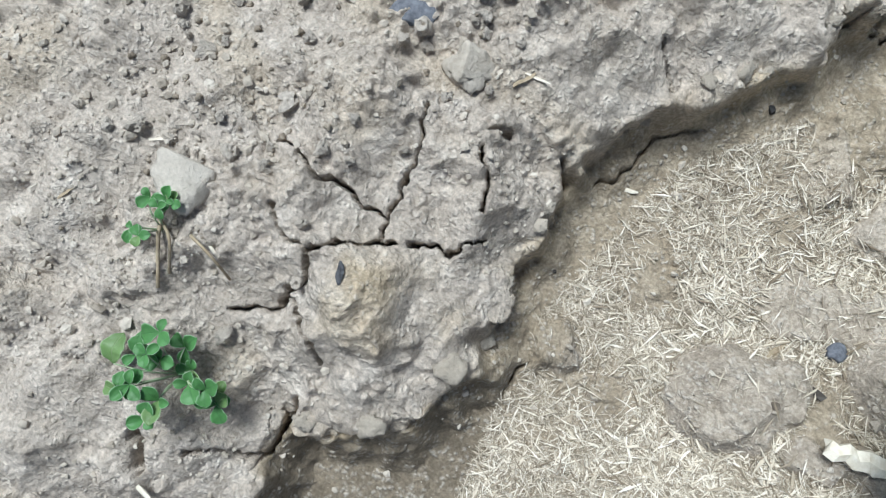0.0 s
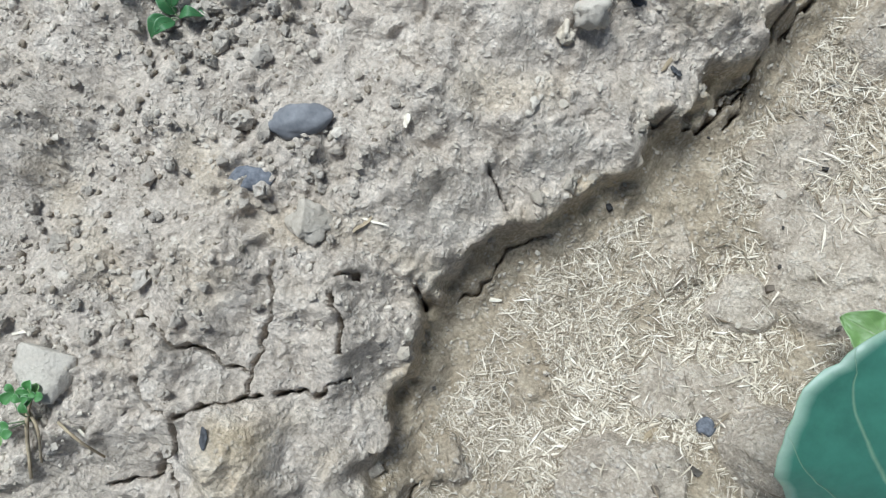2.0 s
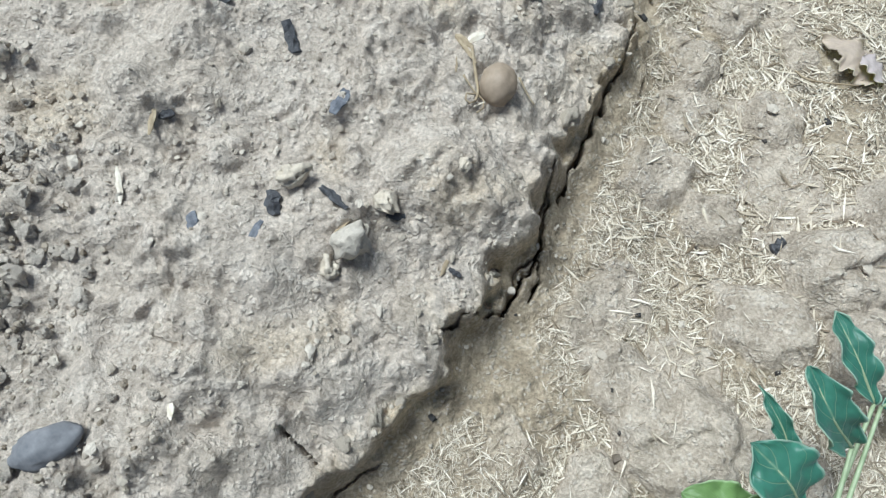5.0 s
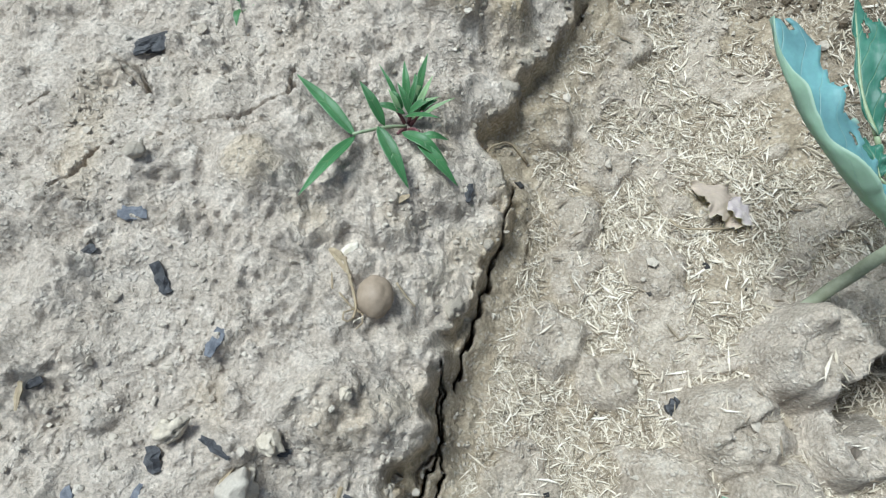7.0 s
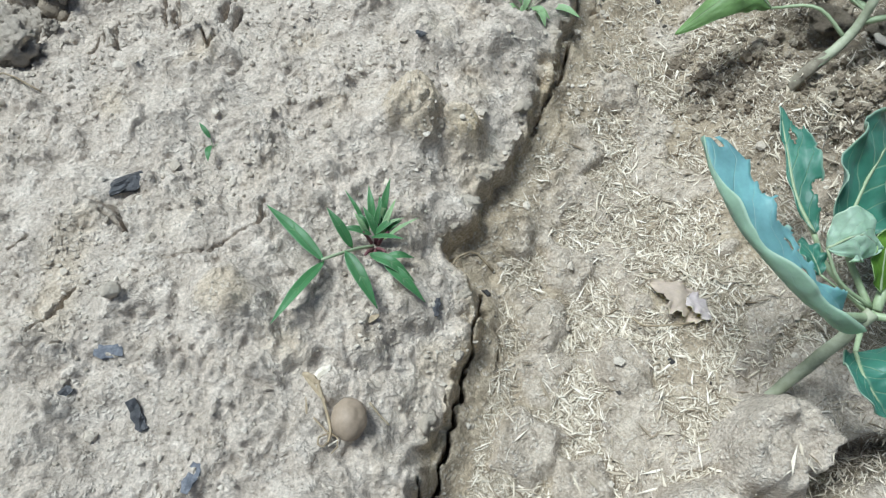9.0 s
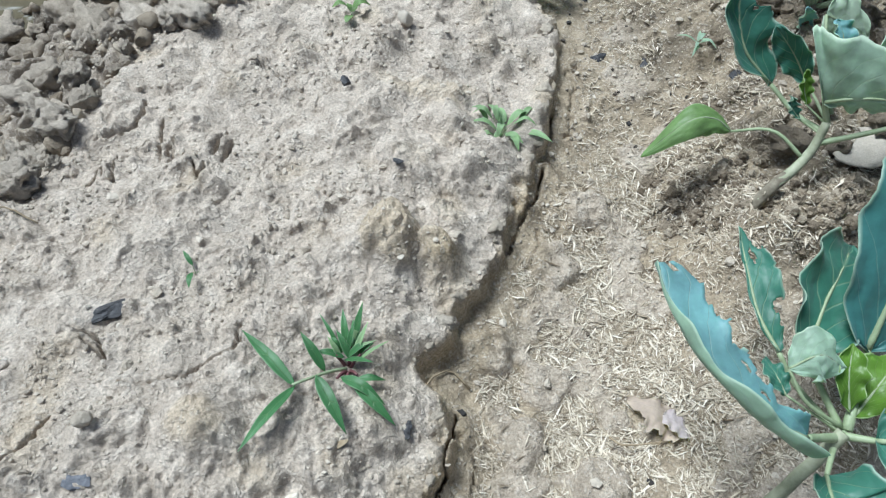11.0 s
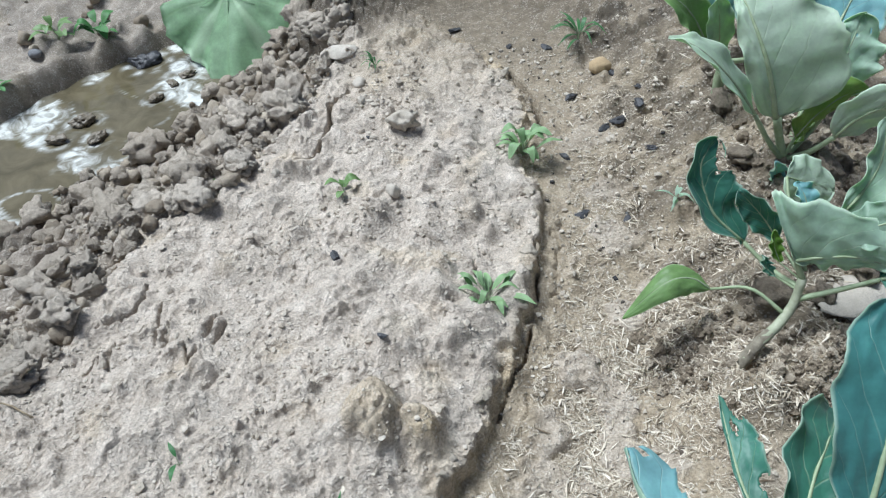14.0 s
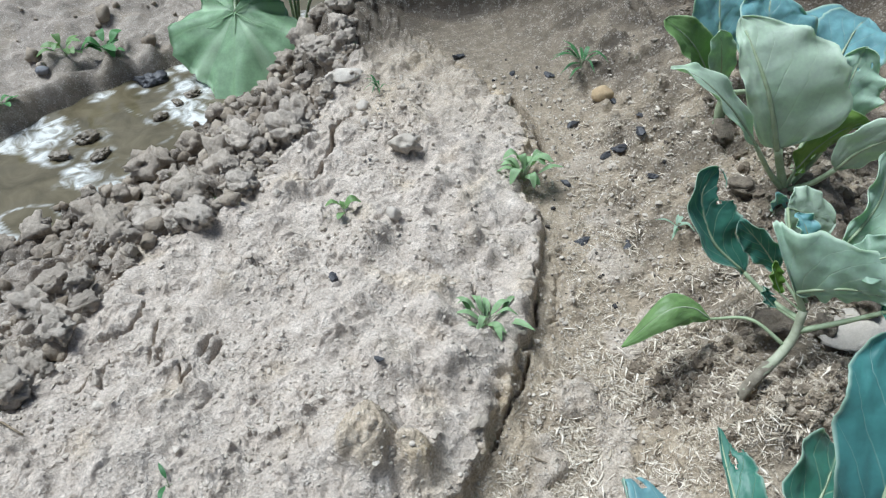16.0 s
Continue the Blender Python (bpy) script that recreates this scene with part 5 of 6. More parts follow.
# the farthest plant
cabbage((0.560, 1.020, ground_z(0.560, 1.020)), "cabbage plant with blue-grey leaves at the far end",
        [(0.562, 1.020, 0.03), (0.560, 1.022, 0.08), (0.562, 1.026, 0.11)],
        [dict(spine=[(0.520, 0.990, 0.139), (0.505, 0.987, 0.165), (0.485, 0.985, 0.190), (0.458, 0.990, 0.209)], across=(0.6, 0.5, 0.3), wide=(0.021, 0.026), cup=(0.3, 0.3), stalk=[(0.560, 1.020, 0.095), (0.538, 1.000, 0.112)], rib=0.0016, mat=YELLOWING),
         dict(spine=[(0.537, 0.990, 0.123), (0.531, 0.986, 0.150), (0.525, 0.985, 0.175), (0.518, 0.985, 0.197)], across=(1, 0.1, 0.0), wide=(0.016, 0.020), cup=(-0.2, -0.2), mat=CABBAGE_PALE, stalk=[(0.560, 1.020, 0.085)], rib=0.0014),
         dict(spine=[(0.560, 1.060, 0.130), (0.556, 1.085, 0.175), (0.560, 1.115, 0.215)], across=(1, 0.1, 0.0), wide=0.040, cup=(0.3, 0.3), mat=CABBAGE_BLUE, stalk=[(0.561, 1.026, 0.1)], rib=0.002),
         dict(spine=[(0.640, 1.040, 0.090), (0.690, 1.075, 0.115), (0.735, 1.100, 0.132), (0.775, 1.120, 0.125)], across=(0.4, -0.7, -0.5), wide=0.060, cup=(-0.4, -0.4), mat=CABBAGE_BLUE, ruffle=0.006, stalk=[(0.562, 1.026, 0.095)], rib=0.0024)],
        (0.007, 0.0055), STALK)

# ---- weeds ----
def weed(name, place, label, leaves, mat, stems=(), stem_mat=None, group="", category="weed"):
    """A small plant: leaves (spine, across, width, shape, cup) and stalks (points, radius)."""
    plant = thing(name, place, label, category, group)
    for k, lf in enumerate(leaves):
        spine, across, wide, shape, cup = lf[:5]
        m = lf[5] if len(lf) > 5 else mat
        part("leaf", blade_mesh("leaf", spine, across, wide, shape, (cup, cup), wide * 0.06, 0.05, (), 0.00035, 14, 8, k + 2, place), m, plant)
    for pts, r in stems:
        part("stalk", tube_mesh("stalk", pts, r, r * 0.7, 6, 8, 0.05, place), stem_mat or STALK, plant)
    return plant


def at(x, y, up=0.0):
    return Vector((x, y, ground_z(x, y) + up))


def sprig(x, y, label, n, length, width, rise, seed, mat=None, spread=0.5, shape="lance", name="weed", group="small weeds", a0=0.0, a1=6.283):
    """A rosette of n leaves round a short stalk."""
    rng = random.Random(seed)
    base = at(x, y, -0.001)
    leaves, stems = [], []
    for k in range(n):
        a = a0 + (a1 - a0) * (k + rng.uniform(-0.3, 0.3)) / n
        d = Vector((math.cos(a), math.sin(a), 0))
        L, r = length * rng.uniform(0.65, 1.1), rise * rng.uniform(0.5, 1.2)
        s = base + d * L * spread * rng.uniform(0.1, 0.6) + Vector((0, 0, r * rng.uniform(0.4, 1.0)))
        d = Vector((math.cos(a + rng.uniform(-0.9, 0.9)), math.sin(a + rng.uniform(-0.9, 0.9)), 0)).normalized()
        leaves.append(([s, s + d * L * 0.5 + Vector((0, 0, r * 0.45)), s + d * L + Vector((0, 0, r * rng.uniform(-0.2, 0.4)))],
                       d.cross(Vector((0, 0, 1))) + Vector((0, 0, rng.uniform(-0.3, 0.3))), width * rng.uniform(0.7, 1.15), shape, rng.uniform(0.1, 0.6)))
        stems.append(([base, base.lerp(s, 0.6) + Vector((0, 0, r * 0.15)), s], max(0.0004, width * 0.1)))
    return weed(name, base, label, leaves, mat or WEED, stems, group=group)


PALE_WEED = leaf_material("pale_weed_leaf", (0.36, 0.52, 0.28), (0.44, 0.56, 0.36), (0.52, 0.55, 0.36), 5.0, 0.4, 0.03, 0.5)

# grass weed on the ridge's edge
gb = at(0.112, 0.494, -0.002)


def grass_leaf(dx, dy, dz, tx, ty, tz, w, cup=0.5):
    s, t = gb + Vector((dx, dy, dz)), gb + Vector((tx, ty, tz))
    s.z, t.z = max(s.z, ground_z(s.x, s.y) + 0.008), max(t.z, ground_z(t.x, t.y) + 0.008)
    mid = s.lerp(t, 0.5) + Vector((0, 0, 0.004))
    mid.z = max(mid.z, ground_z(mid.x, mid.y) + 0.010)
    d = t - s
    return ([s, mid, t], d.cross(Vector((0, 0, 1))), w * 0.8, "lance", cup)


weed("grass_weed", gb, "green broad-bladed grass weed with purple base on the ridge", [
    grass_leaf(-0.032, -0.026, 0.013, -0.073, 0.018, 0.006, 0.0058),
    grass_leaf(-0.032, -0.026, 0.013, -0.062, -0.073, 0.012, 0.0050),
    grass_leaf(-0.015, -0.008, 0.012, -0.032, 0.016, 0.028, 0.0048),
    grass_leaf(-0.018, -0.020, 0.012, 0.003, -0.058, 0.008, 0.0062),
    grass_leaf(-0.003, -0.015, 0.010, 0.028, -0.034, 0.010, 0.0056),
    grass_leaf(0.006, -0.022, 0.008, 0.035, -0.048, 0.006, 0.0052),
    grass_leaf(0.008, -0.016, 0.008, 0.028, -0.015, 0.010, 0.0036),
    grass_leaf(0.000, 0.004, 0.010, 0.018, 0.012, 0.018, 0.0034),
    grass_leaf(-0.002, 0.004, 0.010, -0.024, 0.006, 0.016, 0.0036),
    grass_leaf(0.000, 0.006, 0.010, 0.006, 0.024, 0.026, 0.0026),
    grass_leaf(-0.004, 0.008, 0.008, -0.012, 0.018, 0.016, 0.0030)],
    WEED, [([gb, at(gb.x - 0.014, gb.y - 0.010, 0.010), at(gb.x - 0.033, gb.y - 0.027, 0.009)], 0.0014)])
grass_rng = random.Random(3)
for k in range(14):
    a, L = grass_rng.uniform(-0.6, 2.6), grass_rng.uniform(0.014, 0.030)
    q = gb + Vector((grass_rng.uniform(-0.006, 0.008), grass_rng.uniform(0.0, 0.012), 0.008))
    d = Vector((math.cos(a), math.sin(a), grass_rng.uniform(0.1, 0.9)))
    part("leaf", blade_mesh("leaf", [q, q + d * L * 0.5 + Vector((0, 0, 0.003)), q + d * L], d.cross(Vector((0, 0, 1))), grass_rng.uniform(0.0014, 0.0030), "lance", (0.5, 0.5), 0.0003, 0.1, (), 0.0003, 12, 6, k, gb),
         PALE_WEED if k % 3 == 0 else WEED, bpy.data.objects["grass_weed"])
for k, (dx, dy) in enumerate([(0.008, -0.012), (-0.006, -0.014), (0.003, 0.010), (-0.008, 0.004), (0.010, 0.004), (0.001, -0.018)]):
    part("sheath", tube_mesh("sheath", [gb + Vector((dx * 0.2, dy * 0.2, 0)), gb + Vector((dx * 0.6, dy * 0.6, 0.009)), gb + Vector((dx, dy, 0.014))], 0.0015, 0.0010, 6, 6, 0.05, gb), PURPLE, bpy.data.objects["grass_weed"], "dark purple leaf sheath")


def clover(x, y, heads, label, seed, spread, size):
    """Clover: three round leaflets on each thin stalk."""
    rng = random.Random(seed)
    base = at(x, y, -0.001)
    leaves, stems = [], []
    for k in range(heads):
        a, r = rng.uniform(0, 6.283), spread * math.sqrt(rng.uniform(0.05, 1))
        tx, ty = x + math.cos(a) * r, y + math.sin(a) * r
        top = at(tx, ty, rng.uniform(0.010, 0.024))
        stems.append(([base, base.lerp(top, 0.5) + Vector((0, 0, 0.006)), top], 0.0005))
        a0 = rng.uniform(0, 6.283)
        for j in range(3):
            turn = a0 + j * 2.094 + rng.uniform(-0.35, 0.35)
            d = Vector((math.cos(turn), math.sin(turn), rng.uniform(-0.45, 0.75)))
            L = size * rng.uniform(0.65, 1.2)
            leaves.append(([top, top + d * L * 0.5 + Vector((0, 0, 0.001)), top + d * L], d.cross(Vector((0, 0, 1))), L * rng.uniform(0.40, 0.55), "spoon", rng.uniform(0.3, 1.1), YELLOWING if rng.random() < 0.18 else CLOVER))
    return weed("clover", base, label, leaves, CLOVER, stems, group="clover weeds")


yellow_top = at(-0.128, -0.134, 0.010)
green_clover = clover(-0.100, -0.124, 16, "green clover clump with some yellowing leaves on dry mud", 5, 0.024, 0.0092)
part("leaf", blade_mesh("leaf", [yellow_top, yellow_top + Vector((-0.003, 0.007, 0.003)), yellow_top + Vector((-0.004, 0.015, -0.001))], (1, 0.2, 0.1), 0.0062, "oval", (0.4, 0.4), 0.0006, 0.08, (), 0.0004, 16, 10, 4, green_clover.location), YELLOWING, green_clover, "pale yellow dying leaf")
part("stalk", tube_mesh("stalk", [green_clover.location, at(-0.113, -0.130, 0.006), yellow_top], 0.0005, 0.0004, 6, 8, 0.05, green_clover.location), STALK, green_clover)
clover(-0.143, -0.066, 6, "small clover clump rooted in a mud crack", 8, 0.016, 0.0066)
weed("dry_stalks", at(-0.138, -0.070), "dry straw stalks bent over the mud", [], STRAW,
     [([at(-0.150, -0.040, 0.002), at(-0.143, -0.064, 0.006), at(-0.128, -0.090, 0.003)], 0.0012), ([at(-0.128, -0.060, 0.002), at(-0.113, -0.062, 0.006), at(-0.104, -0.070, 0.002)], 0.0009),
      ([at(-0.152, -0.060, 0.002), at(-0.136, -0.066, 0.005), at(-0.128, -0.082, 0.002)], 0.0010)], BARK, "", "stalks")
sprig(-0.175, 0.157, "green seedling with rounded leaves on the ridge", 6, 0.015, 0.0042, 0.016, 21, WEED, 0.6, "lance", "seedling")
sprig(-0.006, 0.568, "tiny two-leaved sprout in dry mud", 3, 0.016, 0.0022, 0.007, 22, WEED, 0.5, "lance", "sprout")
sprig(0.100, 0.906, "small pale green seedling on the ridge", 4, 0.019, 0.0060, 0.014, 23, YELLOWING, 0.5, "oval", "seedling")
sprig(0.250, 0.750, "spreading pale green weed on the ridge's edge", 17, 0.030, 0.0036, 0.020, 24, PALE_WEED, 1.2, "lance", "weed")
sprig(0.316, 0.985, "bushy green weed at the ridge's foot", 16, 0.030, 0.0062, 0.030, 25, PALE_WEED, 1.0, "oval", "weed")
sprig(0.128, 1.187, "little green grass tuft on the ridge", 9, 0.022, 0.0016, 0.018, 26, WEED, 0.3, "lance", "grass_tuft")
sprig(0.432, 1.238, "grassy green weed on the bed", 12, 0.045, 0.0030, 0.026, 27, WEED, 0.4, "lance", "weed")
sprig(0.470, 0.862, "faint feathery seedling on the bed", 8, 0.022, 0.0020, 0.012, 28, CABBAGE_PALE, 0.4, "lance", "seedling")
sprig(-0.064, 0.967, "tiny sprout among clods", 5, 0.020, 0.0026, 0.008, 29, YELLOWING, 0.5, "lance", "sprout")
sprig(-0.470, 1.640, "leafy green weed on the ditch bank", 12, 0.040, 0.0100, 0.034, 30, CLOVER, 0.7, "oval", "weed")
sprig(-0.545, 1.620, "brownish green weed on the ditch bank", 9, 0.045, 0.0080, 0.032, 31, YELLOWING, 0.7, "oval", "weed")
sprig(-0.600, 1.440, "small weed at the water's edge", 6, 0.034, 0.0065, 0.012, 32, CLOVER, 0.6, "oval", "weed")

# squash leaf that hangs over the ditch
SQUASH_VEIN = plain_material("squash_vein", (0.24, 0.40, 0.20), (0.32, 0.47, 0.26), 120, 0.6, 0.1)
sq = Vector((-0.186, 1.640, -0.030))
squash = thing("squash_leaf", (-0.20, 1.72, ground_z(-0.20, 1.72)), "large lobed green squash leaf hanging over the ditch", "leaf")


def squash_mesh(o):
    n, rings = 72, 12
    verts, under, uvs, faces = [], [], [], []
    right, down, out = Vector((1, -0.12, 0.0)).normalized(), Vector((-0.02, -0.80, -0.60)).normalized(), Vector((0, -0.60, 0.80)).normalized()
    for side in (0, 1):
        for k in range(rings + 1):
            for m in range(n):
                a = 2 * math.pi * m / n
                lobes = 1 + 0.12 * math.cos(5 * a) + 0.045 * math.cos(9 * a + 0.6) + 0.03 * math.cos(13 * a + 1) + 0.02 * math.sin(29 * a) - 0.75 * math.exp(-(((a - math.pi) / 0.16) ** 2))
                reach = (0.134 + 0.048 * math.cos(a)) * lobes
                q = k / rings
                fold = 0.014 * q * q * math.cos(5 * a) - 0.026 * q * q + 0.006 * q ** 3 * math.sin(17 * a) + 0.010 * noise.noise(Vector((math.cos(a) * q * 3, math.sin(a) * q * 3, 2)))
                p = sq + right * (math.sin(a) * reach * q * 0.92) + down * (math.cos(a) * reach * q) + out * (fold - 0.0008 * side)
                verts.append(p - o)
                under.append(float(side))
                uvs.append((q, 0.5 + 0.5 * math.sin(2.5 * a)))
    per = (rings + 1) * n
    for side in (0, 1):
        for k in range(rings):
            for m in range(n):
                a, b = side * per + k * n + m, side * per + k * n + (m + 1) % n
                f = (a, b, b + n, a + n)
                faces.append(f if side else f[::-1])
    for m in range(n):
        a, b = rings * n + m, rings * n + (m + 1) % n
        faces.append((a, b, b + per, a + per))
    me = grid_mesh("blade", [tuple(v) for v in verts], faces, SQUASH)
    me.attributes.new("under", 'FLOAT', 'POINT').data.foreach_set("value", under)
    uvl = me.uv_layers.new(name="UVMap")
    for lp in me.loops:
        uvl.data[lp.index].uv = uvs[lp.vertex_index]
    return me


part("blade", squash_mesh(squash.location), SQUASH, squash)
part("leaf_stalk", tube_mesh("leaf_stalk", [(-0.20, 1.72, ground_z(-0.20, 1.72) - 0.01), (-0.19, 1.72, 0.0), (-0.187, 1.67, -0.015), tuple(sq)], 0.005, 0.0035, 8, 12, 0.05, squash.location), STALK, squash)
for k, a in enumerate((0, 62, 124, -62, -124)):
    d = Vector((math.sin(radians(a)) * 0.92, -0.80 * math.cos(radians(a)) - 0.11 * math.sin(radians(a)), -0.60 * math.cos(radians(a))))
    part("vein", tube_mesh("vein", [sq + Vector((0, -0.002, 0.001)), sq + d * 0.05 + Vector((0, 0.001, 0)), sq + d * 0.095 + Vector((0, 0.014, -0.006))], 0.0010, 0.0003, 6, 10, 0.0, squash.location), SQUASH_VEIN, squash, "pale green leaf vein")

# squash plants added out of view, whose leaves shade the ditch and far bund
def shade_squash_vines():
    rng = random.Random(5)
    for p in range(6):
        x0 = -0.10 + 0.17 * p
        y0 = BACK_Y + 0.17 - 0.25 * (x0 - 0.356) + rng.uniform(0.0, 0.08)
        b = Vector((x0, y0, ground_z(x0, y0)))
        leaves, stems = [], []
        for k in range(4):
            a = rng.uniform(-1.3, 1.3)
            d = Vector((math.sin(a), -math.cos(a) * 0.8, 0))
            h, r = rng.uniform(0.17, 0.32), rng.uniform(0.07, 0.10)
            top = b + d * rng.uniform(0.02, 0.10) + Vector((0, 0, h))
            leaves.append(([top, top + d * r * 0.9 + Vector((0, 0, 0.02)), top + d * r * 1.9 + Vector((0, 0, -0.03))], d.cross(Vector((0, 0, 1))), r, "round", -0.25))
            stems.append(([b - Vector((0, 0, 0.01)), b.lerp(top, 0.5) + Vector((0, 0.01, 0.03)), top], 0.004))
        weed("shade_squash_plant", b, "tall green squash plant with broad leaves on the bund, unseen, added for shade", leaves, SQUASH, stems, group="squash plants", category="plant")


shade_squash_vines()

# ---- stones, charcoal and litter ----
put("stone", rock_mesh("stone", 0.0125, (1.40, 0.78, 0.6), 0.16, 41, 4, 0.25, True, 0.004), STONE, -0.086, 0.131, 0.005, "smooth dark grey stone half sunk in mud", "stone", rz=34)
put("stone", rock_mesh("stone", 0.0085, (1.5, 0.85, 0.4), 0.3, 5, 4, 0.7), ASH, -0.099, 0.092, 0.0042, "flat blue-grey stone chip sunk in mud", "stone", rz=30)
put("clay_lump", rock_mesh("clay_lump", 0.011, (1.15, 1.0, 0.9), 0.45, 9, 4, 0.9), CLOD, -0.062, 0.083, 0.005, "angular grey clay lump on the ridge", "clod", rz=20)
put("clay_chip", rock_mesh("clay_chip", 0.0145, (1.25, 0.9, 0.5), 0.4, 12, 4, 0.9), PALE, -0.146, -0.038, 0.004, "pale clay chip standing on the mud", "clod", rz=-30, ry=8)
put("pebble", rock_mesh("pebble", 0.0125, (0.86, 1.05, 0.95), 0.08, 2, 4), TAN_STONE, 0.098, 0.365, 0.007, "smooth round tan pebble set in the ridge", "stone")
put("pebble", rock_mesh("pebble", 0.0065, (1, 0.9, 0.75), 0.25, 6, 3, 0.6), ASH, 0.192, 0.072, 0.002, "small dark blue pebble on the straw", "stone")
put("pebble", rock_mesh("pebble", 0.0150, (1, 0.95, 0.75), 0.15, 7, 3), soil_material("yellow_stone", (0.40, 0.29, 0.16), (0.55, 0.43, 0.27), 80), 0.448, 1.155, 0.006, "round yellowish stone on the far bed", "stone")
put("pebble", rock_mesh("pebble", 0.0125, (1.1, 0.9, 0.7), 0.2, 17, 3), STONE, -0.583, 1.580, 0.005, "round grey stone on the ditch bank", "stone")
put("pebble", rock_mesh("pebble", 0.0105, (1, 1, 0.8), 0.3, 8, 3, 0.8), PALE, 0.107, 1.145, 0.004, "pale stone on the ridge", "stone")
put("clay_slab", rock_mesh("clay_slab", 0.020, (1.5, 0.9, 0.35), 0.3, 18, 3, 0.9), PALE, 0.071, 1.239, 0.004, "flat pale clay slab among clods", "clod", rz=15)
put("clod", rock_mesh("clod", 0.0165, (1.25, 1, 0.75), 0.6, 19, 4, 0.6), CLOD, 0.166, 1.030, 0.005, "rough yellowish clod lying on the ridge", "clod")
put("clod", rock_mesh("clod", 0.0090, (1, 1, 0.9), 0.4, 23, 3, 0.8), PALE, 0.158, 0.893, 0.003, "pale knobby clod on the ridge", "clod")
put("clod", rock_mesh("clod", 0.0105, (1, 0.9, 0.95), 0.5, 24, 3, 0.9), PALE, 0.031, 0.255, 0.003, "pale standing clay clod beside charcoal", "clod", rz=40)
put("clod", rock_mesh("clod", 0.0065, (1, 0.9, 0.85), 0.4, 25, 3, 0.6), CLOD, -0.045, 0.440, 0.002, "small round clod on the ridge", "clod")

YELLOW_CLAY = soil_material("yellow_clay_chip", (0.50, 0.43, 0.33), (0.76, 0.69, 0.58), 80)
for k, (x, y, s, a) in enumerate([(-0.004, 0.283, 0.0090, 10), (0.033, 0.257, 0.0095, 50), (0.023, 0.239, 0.0065, 120), (0.046, 0.278, 0.0085, -30), (0.087, 0.306, 0.0050, 70), (0.113, 0.264, 0.0055, 0)]):
    put("clay_chip", rock_mesh("clay_chip", s, (1.0, 0.8, 0.7), 0.8, 340 + k, 4, 0.95, True, 0.10), YELLOW_CLAY, x, y, s * 0.35, "pale yellowish clay chip broken from the crust", "clod", "clay chips on the ridge", rz=a, rx=12)

COALS = [(-0.045, 0.406, 0.016, 0.0100), (-0.065, 0.381, 0.009, 0.0070), (0.012, 0.332, 0.017, 0.0080), (-0.013, 0.269, 0.015, 0.0090), (0.020, 0.276, 0.019, 0.0055),
         (0.053, 0.275, 0.010, 0.0055), (-0.078, 0.306, 0.009, 0.0060), (-0.017, 0.248, 0.018, 0.0045), (-0.049, 0.250, 0.010, 0.0070), (0.090, 0.252, 0.008, 0.0035),
         (-0.005, 0.287, 0.012, 0.0060), (0.294, 0.314, 0.012, 0.0085), (0.155, 0.447, 0.014, 0.0060), (0.098, 0.796, 0.013, 0.0100)]
for k, (x, y, L, w) in enumerate(COALS):
    flat = k in (0, 2, 7, 8)
    put("charcoal_piece", slab_mesh("charcoal_piece", L, w, w * (0.35 if flat else 0.7), 40 + k), ASH if flat else CHAR, x, y, w * 0.14,
        "flat ashy charcoal flake on dry mud" if flat else "black charcoal piece on dry mud", "charcoal", "charcoal bits", rz=37 * k % 180, ry=6)
put("charcoal_stick", slab_mesh("charcoal_stick", 0.020, 0.0075, 0.006, 61, 0.85), CHAR, -0.024, 0.368, 0.001, "black charcoal stick leaning on the ridge", "charcoal", "charcoal bits", rz=-62, ry=14)
put("charcoal_block", rock_mesh("charcoal_block", 0.0125, (1.45, 0.6, 0.35), 0.5, 62, 4, 0.95, False, 0.08), CHAR, -0.057, 0.531, 0.003, "large grey-black charcoal block in a mud crack", "charcoal", "charcoal bits", rz=14)
put("beetle_wing_husk", slab_mesh("beetle_wing_husk", 0.011, 0.0042, 0.002, 63, 0.3), CHAR, -0.056, -0.035, 0.0003, "small dark seed husk on the mud", "husk", rz=-60)
FAR_COALS = [(0.453, 1.049, 0.026), (0.430, 1.035, 0.020), (0.478, 1.055, 0.022), (0.462, 1.140, 0.020), (0.373, 0.882, 0.018), (0.424, 0.875, 0.018), (0.371, 0.990, 0.017), (0.472, 0.972, 0.015),
             (0.500, 0.815, 0.018), (0.125, 1.005, 0.008), (0.386, 1.240, 0.018), (0.250, 1.320, 0.020), (0.330, 1.250, 0.014), (0.488, 1.100, 0.014), (0.150, 0.683, 0.010), (0.400, 1.115, 0.02)]
for k, (x, y, L) in enumerate(FAR_COALS):
    put("charcoal_piece", rock_mesh("charcoal_piece", L * 0.38, (1.3, 0.8, 0.5), 0.6, 70 + k, 3, 0.9, False, 0.12), CHAR, x, y, L * 0.1, "dark charcoal lump on the far bed", "charcoal", "charcoal lumps on the bed", rz=50 * k)
for k, (x, y, L) in enumerate(LUMPS_IN_WATER):
    put("mud_lump", rock_mesh("mud_lump", L * 0.5, (1.3, 0.9, 0.5), 0.8, 90 + k, 4, 0.5, True, 0.25), CHAR if k == 0 else WET_MUD, x, y, 0, "wet mud lump standing out of the ditch water", "clod", "lumps in the water", rz=33 * k, z=WATER_Z - L * 0.14)
